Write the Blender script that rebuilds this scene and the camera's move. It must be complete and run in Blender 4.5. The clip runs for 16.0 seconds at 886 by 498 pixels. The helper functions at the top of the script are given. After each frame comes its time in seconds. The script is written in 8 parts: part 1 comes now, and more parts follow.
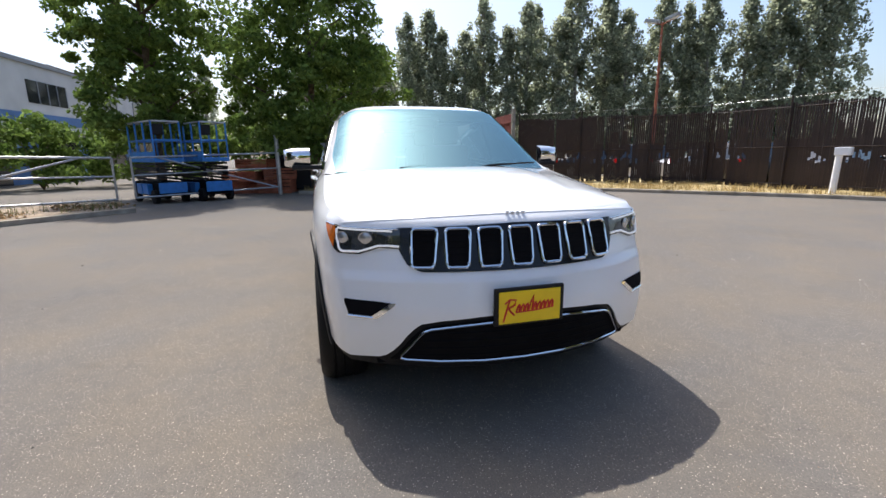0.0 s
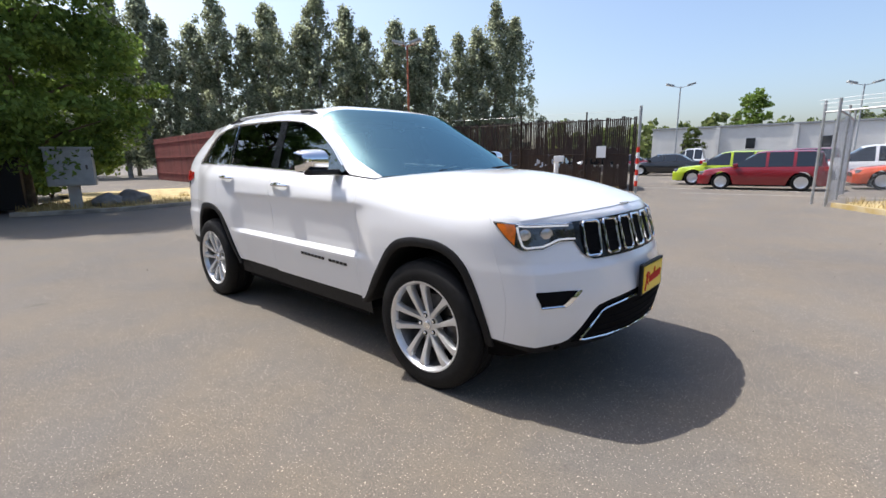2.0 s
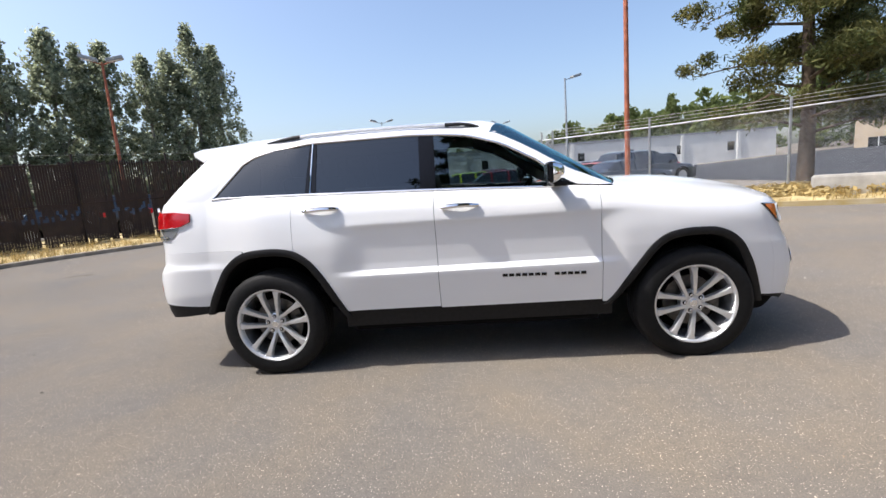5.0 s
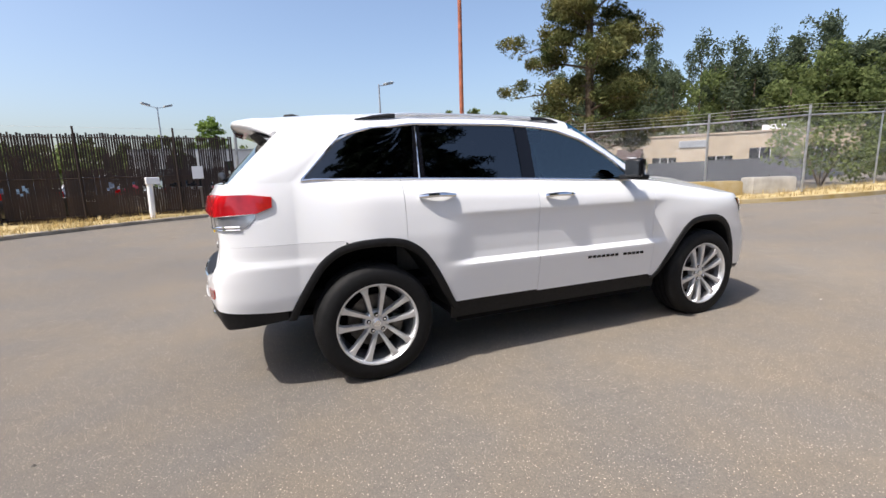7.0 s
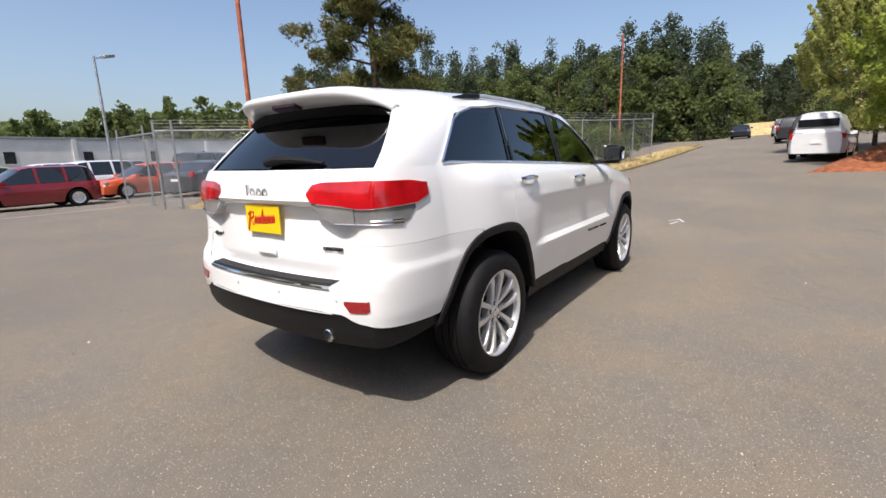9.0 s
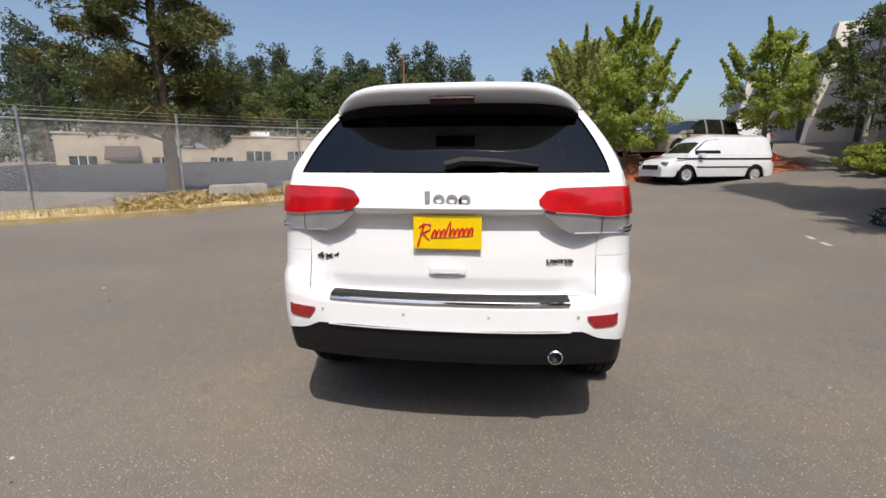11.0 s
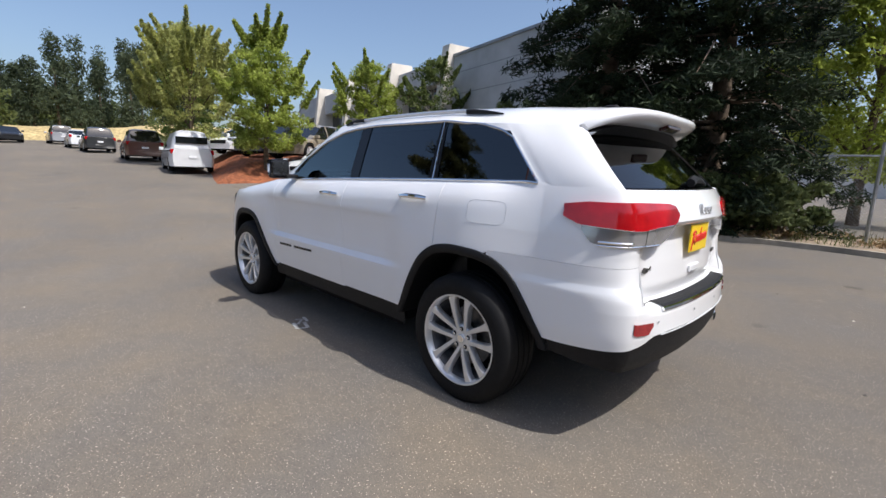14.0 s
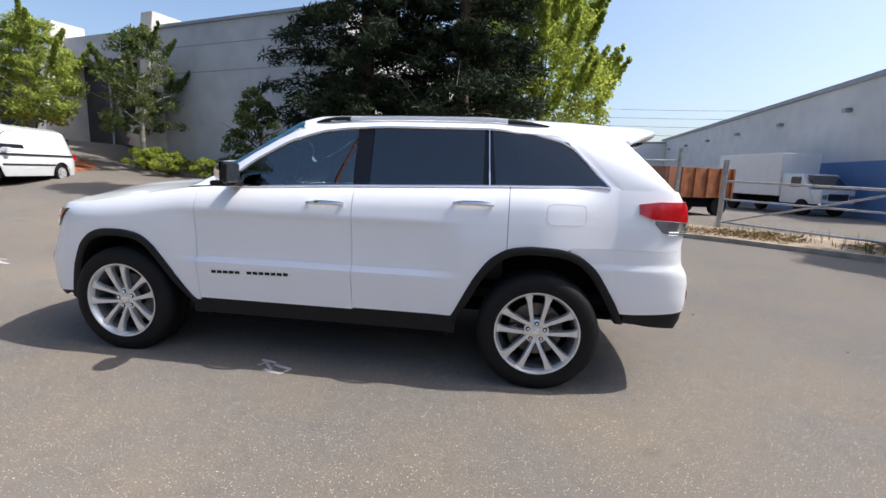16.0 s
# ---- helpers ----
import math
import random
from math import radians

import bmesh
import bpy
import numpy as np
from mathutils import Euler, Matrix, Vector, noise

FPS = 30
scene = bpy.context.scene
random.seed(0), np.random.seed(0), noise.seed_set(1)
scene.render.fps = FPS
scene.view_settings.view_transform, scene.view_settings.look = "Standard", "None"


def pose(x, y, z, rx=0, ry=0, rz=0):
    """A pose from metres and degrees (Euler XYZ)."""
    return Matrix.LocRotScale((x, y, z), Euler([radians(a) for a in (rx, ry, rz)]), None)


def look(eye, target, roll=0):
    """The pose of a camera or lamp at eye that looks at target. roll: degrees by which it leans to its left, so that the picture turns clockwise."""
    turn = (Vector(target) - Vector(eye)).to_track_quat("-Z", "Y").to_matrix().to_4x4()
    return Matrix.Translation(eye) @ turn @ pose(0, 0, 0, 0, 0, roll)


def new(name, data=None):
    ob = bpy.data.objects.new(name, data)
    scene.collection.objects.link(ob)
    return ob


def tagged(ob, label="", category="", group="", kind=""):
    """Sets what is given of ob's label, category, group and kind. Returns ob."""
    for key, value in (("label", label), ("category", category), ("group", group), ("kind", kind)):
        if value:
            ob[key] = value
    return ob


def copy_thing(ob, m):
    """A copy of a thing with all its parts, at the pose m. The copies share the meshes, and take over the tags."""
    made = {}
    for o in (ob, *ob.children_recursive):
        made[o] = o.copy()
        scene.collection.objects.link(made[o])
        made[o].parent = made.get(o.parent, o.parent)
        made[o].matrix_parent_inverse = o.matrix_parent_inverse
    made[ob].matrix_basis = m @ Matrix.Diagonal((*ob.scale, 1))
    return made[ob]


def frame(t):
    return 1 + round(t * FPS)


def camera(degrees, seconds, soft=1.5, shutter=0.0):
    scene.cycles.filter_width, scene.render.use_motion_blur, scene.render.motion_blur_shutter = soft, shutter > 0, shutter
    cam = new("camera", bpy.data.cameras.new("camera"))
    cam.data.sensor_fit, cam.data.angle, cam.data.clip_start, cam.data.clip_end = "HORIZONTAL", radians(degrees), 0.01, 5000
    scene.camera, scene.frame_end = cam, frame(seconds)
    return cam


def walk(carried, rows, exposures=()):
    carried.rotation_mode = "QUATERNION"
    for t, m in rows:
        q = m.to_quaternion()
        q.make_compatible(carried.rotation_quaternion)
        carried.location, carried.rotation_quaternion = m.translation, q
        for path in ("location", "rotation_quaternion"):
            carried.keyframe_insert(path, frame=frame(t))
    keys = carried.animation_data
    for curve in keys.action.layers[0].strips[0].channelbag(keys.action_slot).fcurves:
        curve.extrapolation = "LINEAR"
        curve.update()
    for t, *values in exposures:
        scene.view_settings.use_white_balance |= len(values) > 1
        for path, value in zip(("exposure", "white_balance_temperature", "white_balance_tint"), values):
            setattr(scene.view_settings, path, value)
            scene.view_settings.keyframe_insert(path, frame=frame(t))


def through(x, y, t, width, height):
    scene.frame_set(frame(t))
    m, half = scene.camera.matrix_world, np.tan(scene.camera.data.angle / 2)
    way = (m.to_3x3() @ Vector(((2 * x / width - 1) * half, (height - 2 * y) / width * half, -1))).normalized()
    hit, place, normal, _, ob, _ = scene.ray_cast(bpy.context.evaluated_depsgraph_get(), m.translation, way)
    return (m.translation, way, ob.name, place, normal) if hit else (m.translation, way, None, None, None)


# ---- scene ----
cam = camera(89.1, 16.0)
PATH = [
    (0, (4.179, -0.893, 1.329), (2.29, -0.381, 0.914), -0.7),
    (0.5, (4.009, -1.386, 1.351), (2.179, -0.67, 0.979), -0.5),
    (1, (3.857, -1.9, 1.355), (2.161, -0.938, 0.912), -1.9),
    (1.5, (3.55, -2.283, 1.327), (2.051, -1.026, 0.907), -0.1),
    (2, (3.18, -2.67, 1.318), (1.866, -1.215, 0.924), -0.7),
    (2.5, (2.732, -3.019, 1.319), (1.592, -1.422, 0.932), -0.7),
    (3, (2.218, -3.299, 1.352), (1.22, -1.607, 0.978), -0.6),
    (3.5, (1.705, -3.565, 1.358), (0.908, -1.767, 0.995), -1.8),
    (3.7, (1.488, -3.65, 1.33), (0.729, -1.831, 0.991), -2.8),
    (5.8, (-0.788, -3.98, 1.329), (-0.538, -2.021, 1.019), -1.3),
    (6, (-0.998, -3.975, 1.339), (-0.67, -2.024, 1.042), -0.3),
    (6.5, (-1.548, -3.801, 1.343), (-1.03, -1.906, 0.968), 0.1),
    (7, (-2.099, -3.643, 1.337), (-1.357, -1.819, 0.99), -1.7),
    (7.5, (-2.579, -3.361, 1.324), (-1.629, -1.634, 0.98), -1.6),
    (8, (-3.026, -3.02, 1.336), (-1.861, -1.431, 0.99), -1.3),
    (8.5, (-3.457, -2.679, 1.343), (-2.048, -1.307, 0.983), -1.0),
    (8.7, (-3.603, -2.497, 1.323), (-2.115, -1.215, 0.946), -1.6),
    (10.8, (-4.358, -0.405, 1.362), (-2.42, -0.084, 0.988), 1.0),
    (11, (-4.357, -0.205, 1.333), (-2.406, 0.018, 0.955), -0.1),
    (11.5, (-4.34, 0.333, 1.353), (-2.378, 0.27, 0.971), 0.8),
    (12, (-4.314, 0.899, 1.358), (-2.388, 0.542, 0.951), 1.3),
    (12.5, (-4.116, 1.425, 1.369), (-2.283, 0.754, 0.932), 2.4),
    (13, (-3.911, 1.962, 1.374), (-2.189, 1.021, 0.985), 1.3),
    (13.5, (-3.544, 2.396, 1.347), (-1.992, 1.19, 0.975), 2.5),
    (14, (-3.12, 2.789, 1.352), (-1.746, 1.379, 1.0), 2.1),
    (14.5, (-2.684, 3.168, 1.362), (-1.612, 1.515, 1.018), 1.3),
    (15, (-2.171, 3.441, 1.373), (-1.297, 1.674, 1.04), 1.8),
    (15.5, (-1.677, 3.66, 1.352), (-1.137, 1.763, 1.015), 2.0),
    (16, (-1.213, 3.707, 1.353), (-0.952, 1.752, 1.021), 2.1),
]
walk(cam, [(t, look(eye, target, roll)) for t, eye, target, roll in PATH], exposures=[(0.0, 0.38, 6350, 11.5), (3.5, 0.44, 6350, 11.5), (7.0, 0.36, 6500, 12.5), (8.7, 0.18, 6650, 12.5), (11.0, -0.20, 6550, 12), (12.5, -0.24, 6450, 12), (14.5, 0.08, 6250, 11.5), (16.0, 0.32, 6300, 11.5)])

# ---- sky and sun ----
SUN_WAY = Vector((0.62, 0.12, -1.0)).normalized()
world = bpy.data.worlds.new("hazy_summer_sky")
scene.world = world
world.use_nodes = True
wn = world.node_tree.nodes
sky = wn.new("ShaderNodeTexSky")
sky.sky_type, sky.sun_disc = "NISHITA", False
sky.sun_elevation = math.asin(-SUN_WAY.z)
sky.sun_rotation = math.atan2(-SUN_WAY.x, -SUN_WAY.y)
sky.air_density, sky.dust_density, sky.ozone_density = 1.0, 3.0, 2.0
world.node_tree.links.new(sky.outputs["Color"], wn["Background"].inputs["Color"])
wn["Background"].inputs["Strength"].default_value = 0.168
sun = new("sun", bpy.data.lights.new("sun", "SUN"))
sun.data.energy, sun.data.angle, sun.data.color = 4.5, radians(0.6), (1.0, 0.955, 0.885)
sun.matrix_world = look((0, 0, 60), Vector((0, 0, 60)) + SUN_WAY)

# ---- materials ----
def material(name, color, rough=0.5, metal=0.0, vary=0.12, scale=4.0, bump=0.0, bump_scale=60.0, coat=0.0, spec=0.5,
             second=None, island=0.0, obj_random=0.0, coarse=0.0):
    """Principled surface with colour variation at two scales, fine relief, and shifts from piece to piece."""
    m = bpy.data.materials.new(name)
    m.use_nodes = True
    nt, b = m.node_tree, m.node_tree.nodes["Principled BSDF"]
    lk = nt.links.new
    b.inputs["Roughness"].default_value = rough
    b.inputs["Metallic"].default_value = metal
    b.inputs["Specular IOR Level"].default_value = spec
    b.inputs["Coat Weight"].default_value = coat
    b.inputs["Coat Roughness"].default_value = 0.04
    co = nt.nodes.new("ShaderNodeTexCoord")
    dark = [c * (1 - vary) for c in color]
    light = list(second) if second else [min(1.0, c * (1 + vary)) for c in color]
    n1 = nt.nodes.new("ShaderNodeTexNoise")
    n1.inputs["Scale"].default_value, n1.inputs["Detail"].default_value = scale, 6.0
    lk(co.outputs["Object"], n1.inputs["Vector"])
    ramp = nt.nodes.new("ShaderNodeValToRGB")
    ramp.color_ramp.elements[0].position, ramp.color_ramp.elements[1].position = 0.32, 0.7
    ramp.color_ramp.elements[0].color, ramp.color_ramp.elements[1].color = (*dark, 1), (*light, 1)
    lk(n1.outputs["Fac"], ramp.inputs["Fac"])
    out = ramp.outputs["Color"]

    def times(fac, lo, hi, col):
        mr = nt.nodes.new("ShaderNodeMapRange")
        mr.inputs["To Min"].default_value, mr.inputs["To Max"].default_value = lo, hi
        lk(fac, mr.inputs["Value"])
        mx = nt.nodes.new("ShaderNodeMix")
        mx.data_type, mx.blend_type = "RGBA", "MULTIPLY"
        mx.inputs["Factor"].default_value = 1.0
        lk(col, mx.inputs["A"])
        lk(mr.outputs["Result"], mx.inputs["B"])
        return mx.outputs["Result"]

    if coarse:
        n2 = nt.nodes.new("ShaderNodeTexNoise")
        n2.inputs["Scale"].default_value, n2.inputs["Detail"].default_value = scale / 9.0, 3.0
        lk(co.outputs["Object"], n2.inputs["Vector"])
        out = times(n2.outputs["Fac"], 1 - coarse, 1 + coarse, out)
    if island:
        g = nt.nodes.new("ShaderNodeNewGeometry")
        out = times(g.outputs["Random Per Island"], 1 - island, 1 + island, out)
    if obj_random:
        o = nt.nodes.new("ShaderNodeObjectInfo")
        out = times(o.outputs["Random"], 1 - obj_random, 1 + obj_random, out)
    lk(out, b.inputs["Base Color"])
    if bump:
        n3 = nt.nodes.new("ShaderNodeTexNoise")
        n3.inputs["Scale"].default_value, n3.inputs["Detail"].default_value = bump_scale, 4.0
        lk(co.outputs["Object"], n3.inputs["Vector"])
        bp = nt.nodes.new("ShaderNodeBump")
        bp.inputs["Strength"].default_value, bp.inputs["Distance"].default_value = bump, 0.02
        lk(n3.outputs["Fac"], bp.inputs["Height"])
        lk(bp.outputs["Normal"], b.inputs["Normal"])
    return m


def glass(name, tint, gloss=0.04, sheen=(1.0, 1.0, 1.0)):
    """Thin pane: tinted see-through, with mirror gloss that grows at grazing angles."""
    m = bpy.data.materials.new(name)
    m.use_nodes = True
    nt = m.node_tree
    nt.nodes.clear()
    tr, gl = nt.nodes.new("ShaderNodeBsdfTransparent"), nt.nodes.new("ShaderNodeBsdfGlossy")
    tr.inputs["Color"].default_value = (*tint, 1)
    gl.inputs["Roughness"].default_value = 0.01
    gl.inputs["Color"].default_value = (*sheen, 1)
    fr, mx, out = nt.nodes.new("ShaderNodeFresnel"), nt.nodes.new("ShaderNodeMixShader"), nt.nodes.new("ShaderNodeOutputMaterial")
    fr.inputs["IOR"].default_value = 1.5 + gloss
    nt.links.new(fr.outputs["Fac"], mx.inputs["Fac"])
    nt.links.new(tr.outputs["BSDF"], mx.inputs[1])
    nt.links.new(gl.outputs["BSDF"], mx.inputs[2])
    nt.links.new(mx.outputs["Shader"], out.inputs["Surface"])
    return m


def asphalt_material():
    """Old sun-bleached asphalt: pale stones in grey binder, tar patches, oil drips and long faint stains."""
    m = bpy.data.materials.new("asphalt_weathered")
    m.use_nodes = True
    nt, b = m.node_tree, m.node_tree.nodes["Principled BSDF"]
    lk = nt.links.new
    co = nt.nodes.new("ShaderNodeTexCoord")

    def tex(kind, scale, detail=4.0):
        n = nt.nodes.new(kind)
        n.inputs["Scale"].default_value = scale
        if kind == "ShaderNodeTexVoronoi":
            n.voronoi_dimensions = "2D"
        if "Detail" in n.inputs:
            n.inputs["Detail"].default_value = detail
        lk(co.outputs["Object"], n.inputs["Vector"])
        return n

    def ramp(fac, stops):
        r = nt.nodes.new("ShaderNodeValToRGB")
        els = r.color_ramp.elements
        els.remove(els[1])
        els[0].position, els[0].color = stops[0][0], (*stops[0][1], 1)
        for p, c in stops[1:]:
            els.new(p).color = (*c, 1)
        lk(fac, r.inputs["Fac"])
        return r.outputs["Color"]

    def mix(a, c, fac, mode="MULTIPLY"):
        x = nt.nodes.new("ShaderNodeMix")
        x.data_type, x.blend_type = "RGBA", mode
        if isinstance(fac, float):
            x.inputs["Factor"].default_value = fac
        else:
            lk(fac, x.inputs["Factor"])
        lk(a, x.inputs["A"])
        lk(c, x.inputs["B"])
        return x.outputs["Result"]

    binder = ramp(tex("ShaderNodeTexNoise", 160.0, 8.0).outputs["Fac"], [(0.30, (0.108, 0.097, 0.084)), (0.70, (0.176, 0.158, 0.136))])
    stones = tex("ShaderNodeTexVoronoi", 62.0)
    wobble = tex("ShaderNodeTexNoise", 95.0, 1.0)
    bend = nt.nodes.new("ShaderNodeVectorMath")
    bend.operation = "MULTIPLY_ADD"
    lk(wobble.outputs["Color"], bend.inputs[0])
    bend.inputs[1].default_value = (0.016, 0.016, 0.016)
    lk(co.outputs["Object"], bend.inputs[2])
    lk(bend.outputs["Vector"], stones.inputs["Vector"])
    lot = nt.nodes.new("ShaderNodeSeparateColor")
    lk(stones.outputs["Color"], lot.inputs["Color"])
    inside = ramp(stones.outputs["Distance"], [(0.36, (1.0, 1.0, 1.0)), (0.50, (0.0, 0.0, 0.0))])
    pick = ramp(lot.outputs["Red"], [(0.13, (0.08, 0.08, 0.09)), (0.20, (0.62, 0.62, 0.63)), (0.26, (1.02, 1.01, 1.0)), (0.68, (1.12, 1.09, 1.05)), (0.76, (1.75, 1.48, 1.10)), (0.81, (1.35, 1.30, 1.20)), (0.88, (1.8, 1.75, 1.62)), (0.95, (3.9, 3.8, 3.55))])
    col = mix(binder, pick, inside)
    pebbles = tex("ShaderNodeTexVoronoi", 34.0)
    lk(bend.outputs["Vector"], pebbles.inputs["Vector"])
    draw = nt.nodes.new("ShaderNodeSeparateColor")
    lk(pebbles.outputs["Color"], draw.inputs["Color"])
    core = ramp(pebbles.outputs["Distance"], [(0.20, (1.0, 1.0, 1.0)), (0.30, (0.0, 0.0, 0.0))])
    kind = ramp(draw.outputs["Green"], [(0.15, (0.04, 0.04, 0.045)), (0.17, (1.0, 1.0, 1.0)), (0.85, (1.0, 1.0, 1.0)), (0.88, (2.9, 2.8, 2.6)), (0.96, (1.9, 1.35, 0.85))])
    col = mix(col, kind, core)
    fine = ramp(tex("ShaderNodeTexVoronoi", 330.0).outputs["Color"], [(0.2, (0.80, 0.80, 0.80)), (0.8, (1.20, 1.19, 1.17))])
    col = mix(col, fine, 0.8)
    big = ramp(tex("ShaderNodeTexNoise", 0.35, 5.0).outputs["Fac"], [(0.3, (0.86, 0.87, 0.90)), (0.7, (1.12, 1.10, 1.06))])
    col = mix(col, big, 1.0)
    tan = ramp(tex("ShaderNodeTexNoise", 1.3, 7.0).outputs["Fac"], [(0.35, (0.95, 0.97, 1.0)), (0.65, (1.06, 1.02, 0.95))])
    col = mix(col, tan, 1.0)
    mid = ramp(tex("ShaderNodeTexNoise", 9.0, 8.0).outputs["Fac"], [(0.28, (0.92, 0.92, 0.93)), (0.5, (1.0, 1.0, 1.0)), (0.75, (1.06, 1.05, 1.04))])
    col = mix(col, mid, 1.0)
    drips = ramp(tex("ShaderNodeTexNoise", 1.1, 2.0).outputs["Fac"], [(0.70, (1.0, 1.0, 1.0)), (0.76, (0.55, 0.54, 0.53))])
    col = mix(col, drips, 0.8)
    lk(col, b.inputs["Base Color"])
    b.inputs["Roughness"].default_value = 0.84
    b.inputs["Diffuse Roughness"].default_value = 0.3
    b.inputs["Specular IOR Level"].default_value = 0.32
    bp = nt.nodes.new("ShaderNodeBump")
    bp.inputs["Strength"].default_value, bp.inputs["Distance"].default_value = 0.22, 0.006
    lk(stones.outputs["Distance"], bp.inputs["Height"])
    lk(bp.outputs["Normal"], b.inputs["Normal"])
    return m


ASPHALT = asphalt_material()
WHITE_PAINT = material("white_car_paint", (0.87, 0.875, 0.885), 0.28, 0, 0.010, 3.0, coat=1.0)
BLACK_PLASTIC = material("black_textured_plastic", (0.009, 0.009, 0.010), 0.55, 0, 0.25, 40, 0.15, 400, spec=0.3)
GLOSS_BLACK = material("gloss_black_trim", (0.006, 0.006, 0.008), 0.2, 0, 0.1, 10, spec=0.4)
DARK_LINER = material("dark_inner_liner", (0.006, 0.006, 0.007), 0.9, 0, 0.2, 10, spec=0.1)
RUBBER = material("tyre_rubber", (0.007, 0.007, 0.0075), 0.65, 0, 0.25, 30, 0.2, 200, spec=0.25)
CHROME = material("polished_chrome", (0.86, 0.87, 0.88), 0.05, 1.0, 0.02, 8)
ALLOY = material("silver_painted_alloy", (0.74, 0.75, 0.76), 0.30, 0.65, 0.05, 30, coat=0.6)
# rim alloy darkened: the shade behind the spokes is in this grey
BARREL = material("shaded_inner_barrel", (0.16, 0.16, 0.165), 0.5, 0.6, 0.25, 20)
DARK_METAL = material("brake_steel", (0.14, 0.135, 0.13), 0.4, 1.0, 0.3, 25)
RED_LENS = material("red_lamp_lens", (0.44, 0.007, 0.011), 0.12, 0, 0.3, 9, coat=0.5)
DARK_RED = material("dark_red_reflector", (0.30, 0.012, 0.014), 0.15, 0, 0.2, 60, coat=1.0)
CLEAR_LENS = material("smoked_clear_lens", (0.50, 0.50, 0.51), 0.14, 0.65, 0.15, 8, coat=1.0)
AMBER = material("amber_lens", (0.85, 0.20, 0.02), 0.15, 0, 0.15, 50, coat=1.0)
LAMP_DARK = material("dark_headlamp_lens", (0.035, 0.038, 0.042), 0.08, 0.2, 0.3, 20, coat=1.0)
LAMP_STRIP = material("white_lamp_strip", (0.92, 0.93, 0.95), 0.2, 0, 0.03, 20)
DRL = material("lit_white_lamp_strip", (0.9, 0.92, 0.95), 0.2, 0, 0.02, 20)
DRL.node_tree.nodes["Principled BSDF"].inputs["Emission Color"].default_value = (1.0, 0.98, 0.95, 1)
DRL.node_tree.nodes["Principled BSDF"].inputs["Emission Strength"].default_value = 0.15
YELLOW_PLATE = material("yellow_plate_paint", (0.90, 0.62, 0.0), 0.4, 0, 0.05, 12, coat=0.3)
RED_INK = material("red_ink", (0.62, 0.03, 0.015), 0.45, 0, 0.05, 20)
SEAT_CLOTH = material("black_seat_leather", (0.045, 0.043, 0.042), 0.5, 0, 0.2, 20, 0.1, 200)
PRIVACY = glass("privacy_glass", (0.035, 0.038, 0.045), 0.45, (0.92, 0.97, 1.0))
SIDE_GLASS = glass("side_glass", (0.46, 0.54, 0.54), 0.75, (0.85, 0.98, 1.0))
SCREEN_GLASS = glass("windscreen_glass", (0.20, 0.30, 0.33), 2.0, (0.52, 0.90, 1.0))
REAR_GLASS = glass("rear_window_glass", (0.035, 0.04, 0.05), 0.16, (0.95, 0.98, 1.0))
BRAKE_RED = material("unlit_brake_lens", (0.05, 0.008, 0.008), 0.2, 0, 0.2, 40, coat=0.5)
SENSOR = material("grey_shut_line", (0.48, 0.49, 0.50), 0.5, 0, 0.1, 20)

CONCRETE = material("weathered_concrete", (0.42, 0.40, 0.36), 0.85, 0, 0.2, 3.0, 0.3, 60, coarse=0.2)
KERB_MAT = material("kerb_concrete", (0.34, 0.30, 0.24), 0.9, 0, 0.3, 3.0, 0.4, 50, coarse=0.25)
YELLOW_CONC = material("yellow_painted_concrete", (0.50, 0.36, 0.12), 0.8, 0, 0.35, 3.0, 0.3, 40, second=(0.42, 0.35, 0.22), coarse=0.25)
DRY_GRASS = material("dry_grass_bed", (0.48, 0.36, 0.16), 0.95, 0, 0.35, 3.0, 0.8, 25, second=(0.62, 0.49, 0.25), coarse=0.3)
DIRT = material("dusty_soil", (0.30, 0.23, 0.16), 0.95, 0, 0.3, 2.5, 0.7, 25, coarse=0.3)
RED_MULCH = material("red_bark_mulch", (0.26, 0.085, 0.035), 0.95, 0, 0.45, 6.0, 0.9, 30, coarse=0.3)
GALV = material("galvanised_steel", (0.46, 0.47, 0.48), 0.42, 0.75, 0.2, 8, coarse=0.15)
RUST_POLE = material("rusty_painted_pole", (0.36, 0.11, 0.055), 0.7, 0, 0.35, 5, 0.2, 40, coarse=0.25)
BROWN_SLAT = material("brown_fence_slat", (0.030, 0.017, 0.013), 0.7, 0, 0.3, 4, 0.2, 40, obj_random=0.2, coarse=0.3)
RED_BOARD = material("red_brown_fence_board", (0.18, 0.040, 0.030), 0.8, 0, 0.25, 3, 0.3, 40, obj_random=0.2, coarse=0.25)
BARK = material("grey_brown_bark", (0.13, 0.095, 0.065), 0.95, 0, 0.4, 6, 1.0, 20, coarse=0.3)
PALE_BARK = material("pale_grey_bark", (0.30, 0.28, 0.24), 0.9, 0, 0.35, 5, 0.7, 20)


def leaf_material(name, color, light, through=0.35, island=0.4):
    m = material(name, color, 0.72, 0, 0.3, 0.9, second=light, island=island, spec=0.2)
    nt = m.node_tree
    b, out = nt.nodes["Principled BSDF"], nt.nodes["Material Output"]
    tl, mx = nt.nodes.new("ShaderNodeBsdfTranslucent"), nt.nodes.new("ShaderNodeMixShader")
    src = b.inputs["Base Color"].links[0].from_socket
    nt.links.new(src, tl.inputs["Color"])
    mx.inputs["Fac"].default_value = through
    nt.links.new(b.outputs["BSDF"], mx.inputs[1])
    nt.links.new(tl.outputs["BSDF"], mx.inputs[2])
    nt.links.new(mx.outputs["Shader"], out.inputs["Surface"])
    return m


